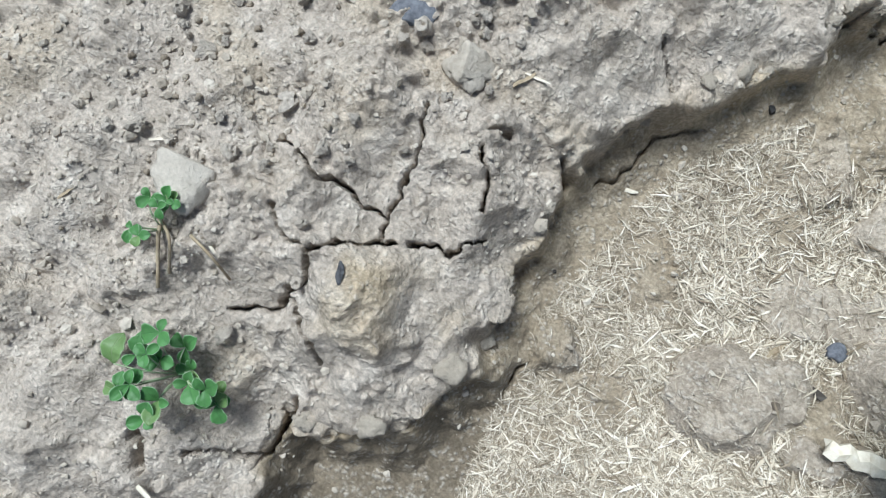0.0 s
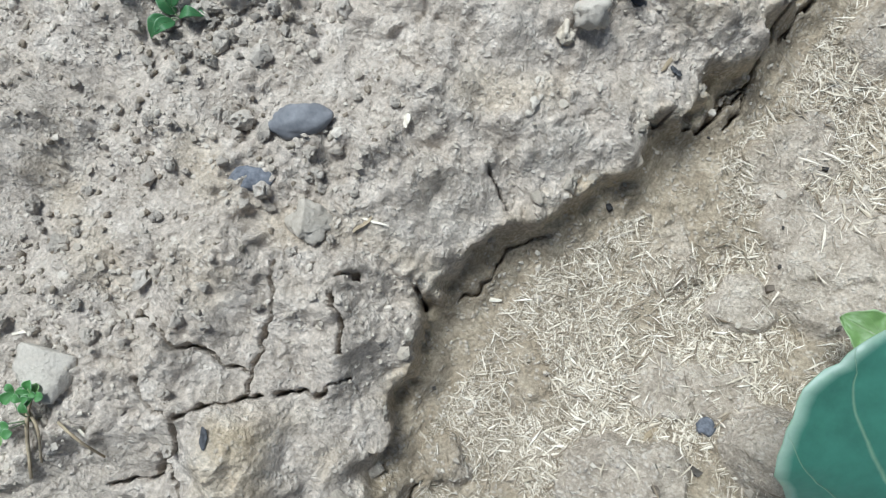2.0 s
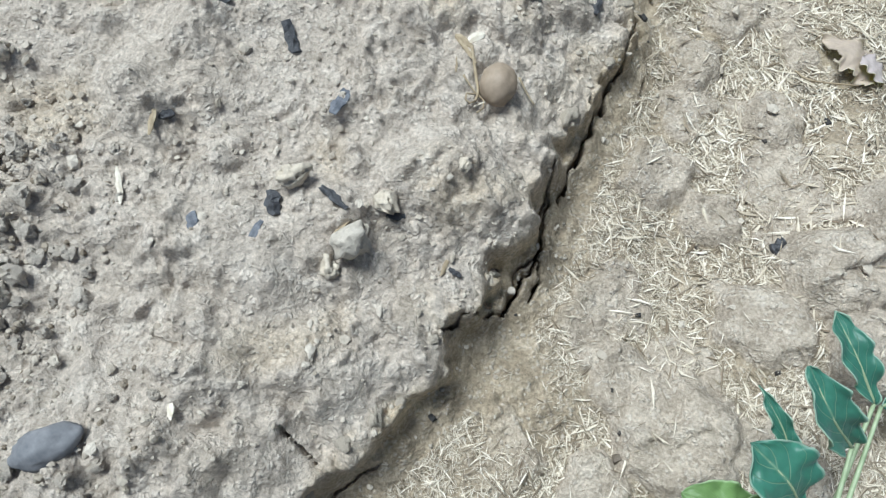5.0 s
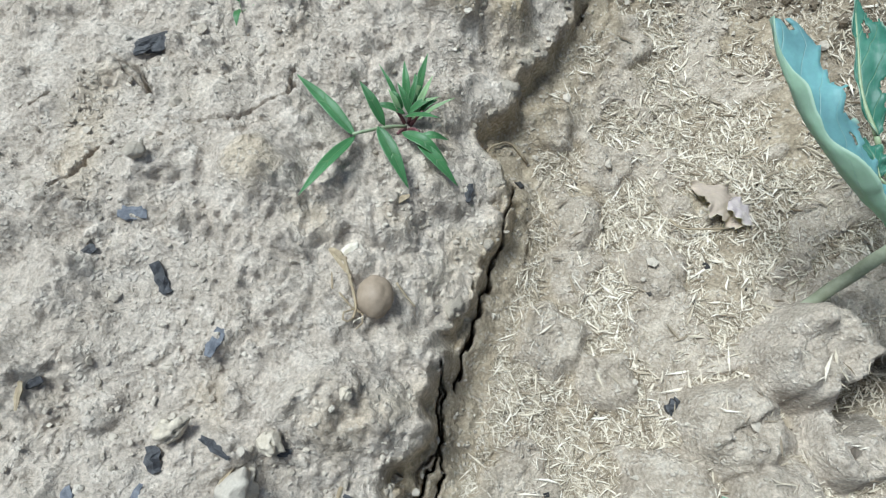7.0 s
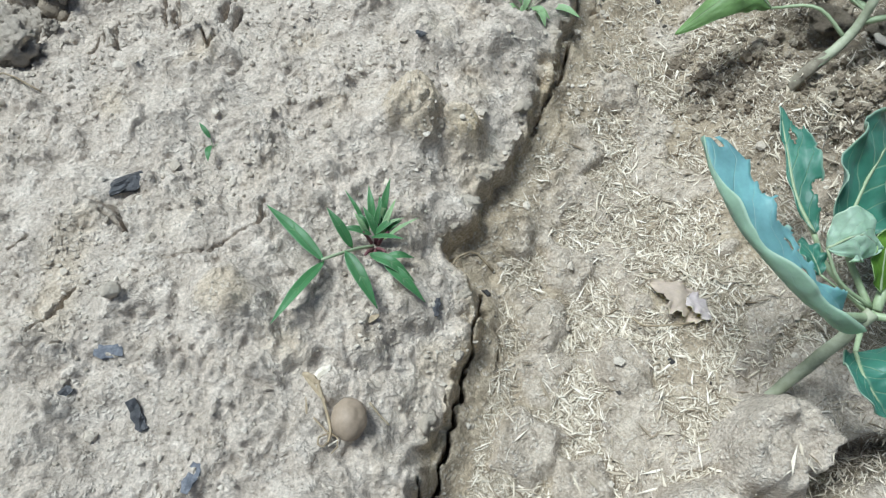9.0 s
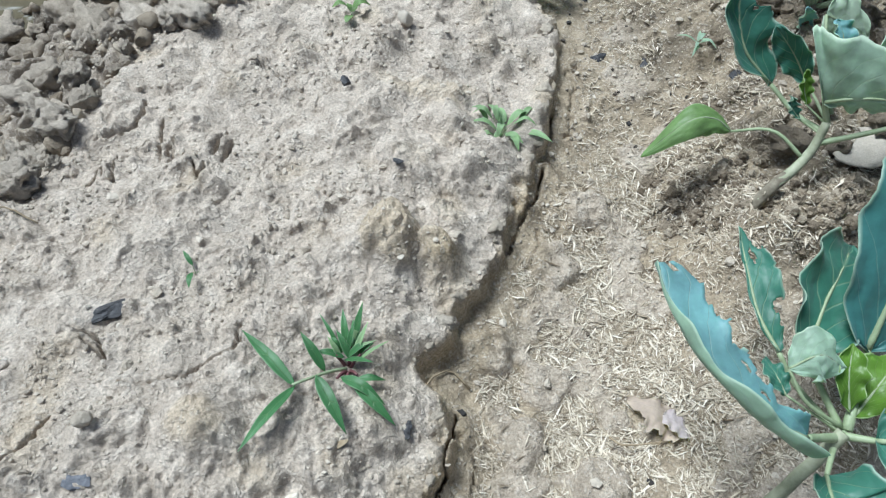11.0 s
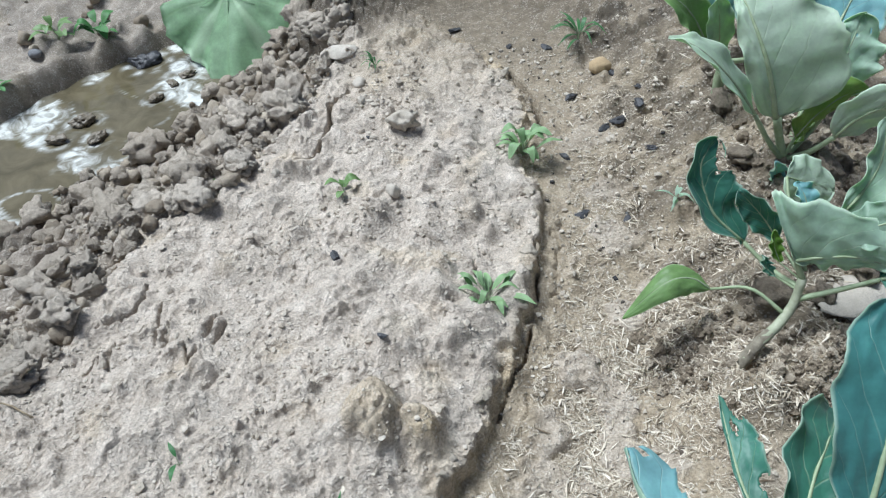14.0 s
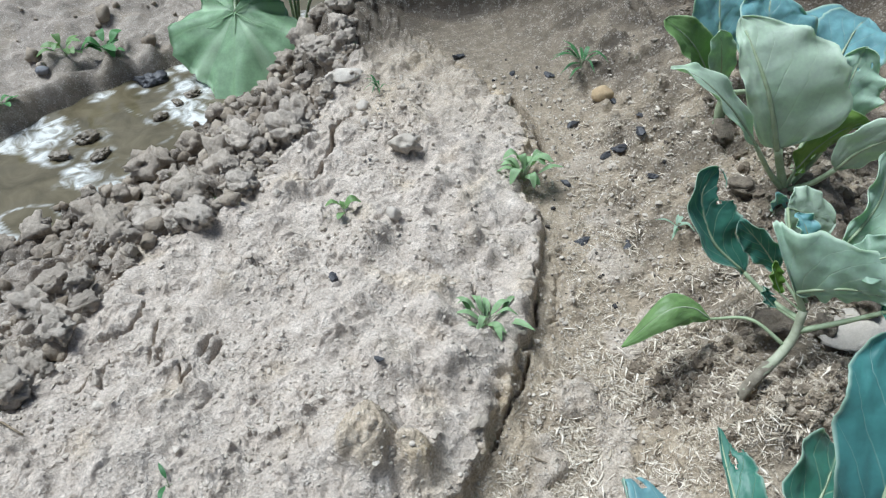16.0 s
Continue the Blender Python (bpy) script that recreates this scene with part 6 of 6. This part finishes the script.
# dead pink leaf, pale sticks and husks
pl = at(0.350, 0.466, 0.002)
dead = weed("dead_leaf", pl, "dry crumpled pinkish dead leaf half buried in straw", [], PINK_LEAF,
            [([pl + Vector((-0.040, -0.012, 0.001)), pl + Vector((-0.030, -0.020, 0.004)), pl + Vector((0.004, -0.018, 0.003))], 0.0009)], BARK, category="leaf")
part("leaf", blade_mesh("leaf", [pl + Vector((-0.020, 0.018, 0.000)), pl + Vector((-0.004, 0.006, 0.012)), pl + Vector((0.010, -0.004, 0.006)), pl + Vector((0.022, -0.014, 0.004))], (-0.5, -1, 0.1), (0.014, 0.020), "cabbage",
     (-0.5, -0.3), 0.007, 0.45, [(0.05, 0.8, 0.22), (0.9, -0.8, 0.16), (0.6, -1.0, 0.1)], 0.0005, 40, 24, 6, pl), DRY_LEAF, dead)
part("leaf_end", blade_mesh("leaf_end", [pl + Vector((0.002, 0.000, 0.012)), pl + Vector((0.012, -0.006, 0.011)), pl + Vector((0.024, -0.016, 0.005))], (-0.5, -1, 0.2), 0.0115, "round", (-0.4, 0.3), 0.003, 0.25, (), 0.0005, 24, 14, 9, pl), PINK_LEAF, dead, "bleached pink end of the leaf")
put("stick", slab_mesh("stick", 0.050, 0.0125, 0.0085, 101, 0.8, 0.1, 10), HUSK, 0.228, 0.028, 0.001, "pale broken stick on the straw", "stick", rz=14)
put("stick", slab_mesh("stick", 0.026, 0.0030, 0.0020, 102, 0.6), HUSK, -0.089, -0.188, 0.0003, "thin pale stick on the mud", "stick", rz=-10)
weed("dry_stalks", at(0.079, 0.386), "curled dry straw stalks beside a round pebble", [], STRAW,
     [([at(qx, qy, 0.004) for qx, qy in [(0.079, 0.386), (0.084, 0.371), (0.087, 0.359), (0.086, 0.351)]], 0.0011),
      ([at(qx, qy, 0.004) for qx, qy in [(0.086, 0.351), (0.082, 0.348), (0.08, 0.353), (0.088, 0.358), (0.092, 0.351), (0.088, 0.345)]], 0.0007),
      ([at(qx, qy, 0.004) for qx, qy in [(0.077, 0.366), (0.085, 0.358), (0.091, 0.355)]], 0.0007),
      ([at(qx, qy, 0.004) for qx, qy in [(0.11, 0.377), (0.116, 0.37), (0.122, 0.364)]], 0.0008)], BARK, "", "stalks")
put("husk", slab_mesh("husk", 0.014, 0.0065, 0.004, 141, 0.4, 0.12), BARK, 0.074, 0.391, 0.0004, "brown dry seed husk beside a pebble", "husk", "loose husks", rz=-35, rx=15)
LITTER = [(-0.082, 0.301, 0.020, 0.0040, 100), (-0.118, -0.060, 0.014, 0.0020, -20), (0.165, 0.054, 0.013, 0.0055, 70), (0.046, 0.090, 0.012, 0.0030, 20), (-0.035, 0.094, 0.013, 0.0030, 60), (-0.030, 0.098, 0.014, 0.0020, 10),
          (0.077, 0.384, 0.020, 0.0030, 130), (0.080, 0.396, 0.014, 0.0060, 40), (0.072, 0.372, 0.016, 0.0015, 95), (0.086, 0.350, 0.014, 0.0012, 30), (0.175, 0.500, 0.020, 0.0015, 15), (-0.036, 0.156, 0.011, 0.0045, 100), (0.026, 0.262, 0.018, 0.0030, 60),
          (0.120, 0.545, 0.010, 0.0030, 80), (0.084, 0.255, 0.013, 0.0030, 75), (-0.090, 0.262, 0.020, 0.0035, 110), (0.110, 0.430, 0.013, 0.0050, 25), (-0.170, -0.03, 0.016, 0.0018, 35), (-0.190, -0.075, 0.015, 0.002, 70)]
for k, (x, y, L, w, a) in enumerate(LITTER):
    put("husk", slab_mesh("husk", L, w, w * 0.45, 110 + k, 0.35, 0.1), HUSK if k % 2 else BARK, x, y, w * 0.05, "dry straw husk lying on the mud", "husk", "loose husks", rz=a, rx=20 * math.sin(k), ry=6 * math.cos(k))
for k, (pts, r) in enumerate([([(-0.19, 0.60), (-0.17, 0.63), (-0.14, 0.62)], 0.001), ([(0.205, 0.50), (0.19, 0.512), (0.176, 0.505), (0.17, 0.49)], 0.0011), ([(-0.215, 0.90), (-0.18, 0.905), (-0.155, 0.885)], 0.0022)]):
    rp = at(*pts[0])
    weed("root", rp, "pale dry root lying on the mud", [], STRAW, [([at(x, y, 0.003) for x, y in pts], r)], BARK, "roots", "root")

# ---- clods ----
LIP_CLAY = soil_material("lip_clay", (0.46, 0.395, 0.31), (0.72, 0.65, 0.545), 3.0, 0.0025)


def clod_field(count, seed, accept, sizes, label, group, material, meshes):
    rng = random.Random(seed)
    made, tries = 0, 0
    spots = []
    while made < count and tries < count * 60:
        tries += 1
        x, y = accept[0](rng)
        if not accept[1](x, y):
            continue
        s = sizes[0] + (sizes[1] - sizes[0]) * rng.random() ** 1.9
        if any((x - a) ** 2 + (y - b) ** 2 < ((s + c) * 0.78) ** 2 for a, b, c in spots):
            continue
        spots.append((x, y, s))
        me = meshes[rng.randrange(len(meshes))]
        put("clod", me, material, x, y, s * 0.22, label, "clod", group, rng.uniform(0, 360), rng.uniform(-25, 25), rng.uniform(-25, 25), s)
        made += 1


def grid_at(grid, x, y):
    return float(sample(grid, x, y)[0])


DRY_CLODS = [rock_mesh("clod", 1.0, (1.15, 0.95, 0.8), 0.85, 200 + k, 4, 0.50, True, 0.26) for k in range(7)]
WET_CLODS = [rock_mesh("clod", 1.0, (1.15, 0.95, 0.8), 0.85, 220 + k, 3, 0.35, True, 0.36) for k in range(7)]
BED_CLODS = [rock_mesh("clod", 1.0, (1.15, 0.95, 0.7), 0.9, 260 + k, 3, 0.3, True, 0.30) for k in range(7)]
clod_field(130, 1, (lambda r: (r.uniform(-0.45, 0.12), r.uniform(0.62, 1.5)), lambda x, y: 0.005 < grid_at(LEFT, x, y) < 0.11 and ground_z(x, y) > WATER_Z - 0.01), (0.006, 0.025),
           "rough grey-brown clod of earth on the ditch bank", "clods of the ditch bank", HEAP, DRY_CLODS)
clod_field(120, 2, (lambda r: (r.uniform(-0.55, 0.10), r.uniform(0.60, 1.62)), lambda x, y: 0.06 < grid_at(LEFT, x, y) < 0.45 and ground_z(x, y) > WATER_Z - 0.004), (0.007, 0.028),
           "rough damp clod of earth above the ditch", "clods of the ditch bank", HEAP_DAMP, WET_CLODS)
clod_field(44, 5, (lambda r: (r.uniform(0.47, 0.72), r.uniform(0.5, 1.30)), lambda x, y: grid_at(ROUGH, x, y) > 0.5 and x > 0.44 + 0.1 * y), (0.005, 0.016),
           "rough brown clod of dug earth in the bed", "clods of the bed", DUG, BED_CLODS)

def lip_lumps():
    """Broken knobs of crust that stick out along the ridge's lip."""
    rng = random.Random(19)
    meshes = [rock_mesh("crust_knob", 1.0, (1.2, 0.9, 0.75), 0.8, 320 + k, 3, 0.5, True, 0.28) for k in range(8)]
    for (ax, ay), (bx, by) in zip(LIP, LIP[1:]):
        if ay < -0.13 or by > 1.2:
            continue
        steps = max(1, round(math.hypot(bx - ax, by - ay) / 0.021))
        for k in range(steps):
            if rng.random() < 0.35:
                continue
            u = (k + rng.uniform(0.1, 0.9)) / steps
            s = 0.0035 + 0.0055 * rng.random() ** 1.6
            x, y = ax + (bx - ax) * u - rng.uniform(-0.002, 0.006), ay + (by - ay) * u
            put("crust_knob", meshes[rng.randrange(8)], LIP_CLAY, x, y, s * rng.uniform(0.95, 1.35), "yellowish crust knob on the ridge's broken lip", "clod", "knobs of the ridge's lip", rng.uniform(0, 360), rng.uniform(-30, 30), rng.uniform(-30, 30), s)


lip_lumps()
put("clay_slab", rock_mesh("clay_slab", 0.030, (1.6, 0.9, 0.22), 0.35, 310, 4, 0.9), PALE, 0.592, 0.700, 0.003, "flat pale clay slab behind a cabbage stem", "clod", rz=12)

# ---- straw and crumbs ----
def straw_field():
    rng = np.random.default_rng(7)
    n = 1100000
    x, y = rng.uniform(0.0, 0.64, n), rng.uniform(-0.26, 1.15, n)
    keep = (sample(STRAWED, x, y) > 0.3) & (sample(EDGE, x, y) > 0.014)
    dens = 0.78 + 1.2 * layered(x, y, 0.055, 301, 3)
    dens *= np.interp(y, [-0.2, 0.50, 0.66, 0.80, 1.1], [1.0, 0.80, 0.45, 0.16, 0.04]) * np.interp(x, [0, 0.45, 0.6], [1, 1, 0.2])
    dens *= (1 - 0.93 * plate_mask(x, y)) * (1 - 0.97 * smooth(0.001, 0.004, domes(x, y)))
    keep &= rng.random(n) < dens
    x, y = x[keep], y[keep]
    n = len(x)
    fine = np.clip(1 - sample(EDGE, x, y) / 0.12, 0, 1)
    L = rng.gamma(2.4, 0.0027, n).clip(0.0022, 0.022) * (1 - 0.25 * fine)
    w = (L * rng.uniform(0.04, 0.115, n) * (1 - 0.35 * fine) * (1 + 0.3 * np.interp(y, [0.2, 0.45], [0, 1]))).clip(0.00035, 0.0024)
    a = rng.uniform(0, 2 * np.pi, n)
    tilt, roll, bend = rng.normal(0, 0.12, n), rng.uniform(-0.7, 0.7, n), rng.normal(0, 0.10, n)
    d = np.stack([np.cos(a) * np.cos(tilt), np.sin(a) * np.cos(tilt), np.sin(tilt)], 1)
    s0 = np.stack([-np.sin(a), np.cos(a), 0 * a], 1)
    u0 = np.cross(d, s0)
    s, u = s0 * np.cos(roll)[:, None] + u0 * np.sin(roll)[:, None], -s0 * np.sin(roll)[:, None] + u0 * np.cos(roll)[:, None]
    c = np.stack([x, y, sample(HZ, x, y) + 0.0003 + rng.random(n) * 0.0018 + np.abs(np.sin(tilt)) * L * 0.40], 1)
    shift = rng.uniform(-0.25, 0.15, n)
    verts = [c - d * (L * 0.5)[:, None]]
    for i, j in ((1, -0.2), (0, 0.45), (-1, -0.2)):
        verts.append(c + d * (L * shift)[:, None] + s * (w * 0.5 * i + bend * L * 0.5)[:, None] + u * (w * 0.5 * j)[:, None])
    verts.append(c + d * (L * 0.5)[:, None])
    verts = np.stack(verts, 1)
    faces = [(0, 2, 1), (0, 3, 2), (4, 1, 2), (4, 2, 3)]
    faces = (np.arange(n) * 5)[:, None, None] + np.array(faces)[None]
    ob = new("straw_litter", grid_mesh("straw_litter", verts.reshape(-1, 3), faces.reshape(-1, 3), STRAW, False))
    return tagged(ob, "chopped pale straw and husks strewn over silt", "straw", kind="stuff")


straw_field()


def crumb_field():
    rng = np.random.default_rng(11)
    bm = bmesh.new()
    bmesh.ops.create_icosphere(bm, subdivisions=1, radius=1.0)
    ico_v, ico_f = np.array([v.co[:] for v in bm.verts]), np.array([[v.index for v in f.verts] for f in bm.faces])
    bm.free()
    n = 75000
    x, y = rng.uniform(-0.30, 0.60, n), rng.uniform(-0.26, 1.25, n)
    e, left = sample(EDGE, x, y), sample(LEFT, x, y)
    dens = np.where(e < 0, 0.30 + 0.6 * layered(x, y, 0.10, 311, 2) + 0.5 * smooth(-0.05, -0.15, x) * smooth(0.35, 0.25, y), 0.16)
    dens = np.where((e > 0.02) & (y > 0.6), 0.34, dens)
    dens = np.where(left > 0, 0.6, dens) * np.interp(y, [0.5, 1.2], [1, 0.6])
    keep = rng.random(n) < dens
    x, y = x[keep], y[keep]
    n = len(x)
    r = rng.gamma(2.0, 0.00042, n).clip(0.0004, 0.0035) * np.interp(y, [0.5, 1.1], [1, 1.7])
    jig = 1 + rng.uniform(-0.35, 0.35, (n, len(ico_v), 1))
    scale = rng.uniform(0.6, 1.3, (n, 1, 3)) * [1, 1, 0.8]
    v = ico_v[None] * jig * scale * r[:, None, None]
    v += np.stack([x, y, sample(HZ, x, y) + r * 0.3], 1)[:, None]
    f = (np.arange(n) * len(ico_v))[:, None, None] + ico_f[None]
    ob = new("soil_crumbs", grid_mesh("soil_crumbs", v.reshape(-1, 3), f.reshape(-1, 3), CRUMB, False))
    return tagged(ob, "loose grey crumbs of dry mud on the ridge", "soil crumbs", kind="stuff")


crumb_field()


def small_clods():
    """Crumbly lumps of the ridge and between the larger clods, too many to count."""
    rng = np.random.default_rng(13)
    fine_shapes = [rock_mesh("lump", 1.0, (1.1, 0.95, 0.85), 0.8, 250 + k, 3, 0.75, False, 0.20) for k in range(5)]
    shapes = [rock_mesh("lump", 1.0, (1.1, 0.95, 0.85), 0.8, 240 + k, 2, 0.5, False, 0.24) for k in range(5)]
    px = np.concatenate([rng.normal(-0.165, 0.026, 420), rng.normal(-0.16, 0.05, 110), rng.uniform(-0.55, 0.12, 800), rng.uniform(0.40, 0.75, 2200), rng.normal(-0.05, 0.03, 50), rng.uniform(-0.95, -0.15, 420), rng.normal(0.432, 0.026, 500), rng.normal(0.515, 0.032, 520), rng.normal(0.59, 0.05, 150)])
    py = np.concatenate([rng.normal(0.200, 0.040, 420), rng.normal(0.04, 0.05, 110), rng.uniform(0.6, 1.6, 800), rng.uniform(0.48, 1.35, 2200), rng.normal(0.10, 0.04, 50), rng.uniform(1.2, 2.2, 420), rng.normal(0.675, 0.026, 500), rng.normal(0.625, 0.022, 520), rng.normal(0.86, 0.04, 150)])
    pr = np.concatenate([rng.gamma(3, 0.00095, 420).clip(0.0013, 0.0075), rng.gamma(3, 0.0008, 110).clip(0.0012, 0.006), rng.gamma(2.5, 0.0024, 800).clip(0.002, 0.013), rng.gamma(2.5, 0.0010, 2200).clip(0.001, 0.007), rng.gamma(3, 0.0007, 50), rng.gamma(2.0, 0.0030, 420).clip(0.002, 0.016), rng.gamma(2.5, 0.0008, 500).clip(0.0006, 0.006), rng.gamma(2.5, 0.0008, 520).clip(0.0006, 0.006), rng.gamma(2.5, 0.0016, 150).clip(0.001, 0.010)])
    left, edge, rough, hz = sample(LEFT, px, py), sample(EDGE, px, py), sample(ROUGH, px, py), sample(HZ, px, py)
    group = np.repeat([0, 0, 1, 2, 0, 3, 4], [420, 110, 800, 2200, 50, 420, 1170])
    far_d, far_s = to_line(px, py, WATER_FAR)
    ok = np.where(group == 0, (edge < -0.05) & (left < 0), np.where(group == 1, (left > -0.005) & (left < 0.45) & (hz > WATER_Z - 0.004), np.where(group == 2, (rough > 0.3) & (px > 0.42 + 0.13 * py), np.where(group == 4, px > 0.38, (-far_d * far_s > 0.02) & (np.arange(len(px)) % 5 < 2)))))
    single = (ok & (group == 0) & (pr > np.sort(pr[ok & (group == 0)])[-290]))
    for k in np.nonzero(single)[0]:
        put("earth_lump", fine_shapes[k % 5], LUMP, px[k], py[k], pr[k] * 0.55, "small angular lump of dry grey earth on the ridge", "lump", "loose lumps on the ridge", rng.uniform(0, 360), rng.uniform(-90, 90), rng.uniform(-90, 90), pr[k])
    dug = (group == 2) | (group == 4)
    for pick, name, material, label in ((ok & ~dug & ~single, "small_clods", DITCH_CRUMB, "small crumbly lumps of grey earth above the ditch"),
                                        (ok & dug, "dug_crumbs", DUG_CRUMB, "small brown crumbs of dug earth round the stems")):
        vs, fs, base = [], [], 0
        for k in np.nonzero(pick)[0]:
            me = shapes[k % 5]
            v = np.array([q.co[:] for q in me.vertices])
            f = np.array([p.vertices[:] for p in me.polygons])
            m = np.array(Euler(rng.uniform(-3, 3, 3)).to_matrix())
            vs.append((v @ m.T) * pr[k] + [px[k], py[k], hz[k] + pr[k] * 0.35])
            fs.append(f + base)
            base += len(v)
        tagged(new(name, grid_mesh(name, np.concatenate(vs), np.concatenate(fs), material, name == "small_clods")), label, "soil clods", kind="stuff")


small_clods()


def grit_field():
    """Specks of charcoal and dark soil on the bed."""
    rng = np.random.default_rng(17)
    n = 900
    x, y = rng.uniform(0.02, 0.55, n), rng.uniform(-0.2, 1.3, n)
    keep = (sample(EDGE, x, y) > 0.015) & (rng.random(n) < np.interp(y, [0, 0.5, 0.8], [0.15, 0.35, 0.8]))
    x, y = x[keep], y[keep]
    n = len(x)
    r = rng.gamma(2.5, 0.0006, n).clip(0.0005, 0.004)
    box = np.array([(-1, -0.7, -0.5), (1, -0.6, -0.5), (0.9, 0.7, -0.5), (-0.8, 0.6, -0.5), (-0.7, -0.4, 0.5), (0.6, -0.5, 0.6), (0.7, 0.4, 0.4), (-0.5, 0.5, 0.5)])
    a = rng.uniform(0, 6.28, n)
    ca, sa = np.cos(a)[:, None], np.sin(a)[:, None]
    v = box[None] * rng.uniform(0.6, 1.4, (n, 8, 3)) * r[:, None, None]
    v = np.stack([v[..., 0] * ca - v[..., 1] * sa, v[..., 0] * sa + v[..., 1] * ca, v[..., 2]], -1) + np.stack([x, y, sample(HZ, x, y) + r * 0.35], 1)[:, None]
    f = np.array([(3, 2, 1, 0), (4, 5, 6, 7), (0, 1, 5, 4), (1, 2, 6, 5), (2, 3, 7, 6), (3, 0, 4, 7)])
    f = (np.arange(n) * 8)[:, None, None] + f[None]
    ob = new("charcoal_grit", grid_mesh("charcoal_grit", v.reshape(-1, 3), f.reshape(-1, 4), island_material("dark_grit", [(0.0, (0.02, 0.02, 0.022)), (0.6, (0.07, 0.06, 0.05)), (1.0, (0.16, 0.13, 0.10))], 0.8), False))
    return tagged(ob, "dark specks of charcoal and grit on the bed", "grit", kind="stuff")


grit_field()
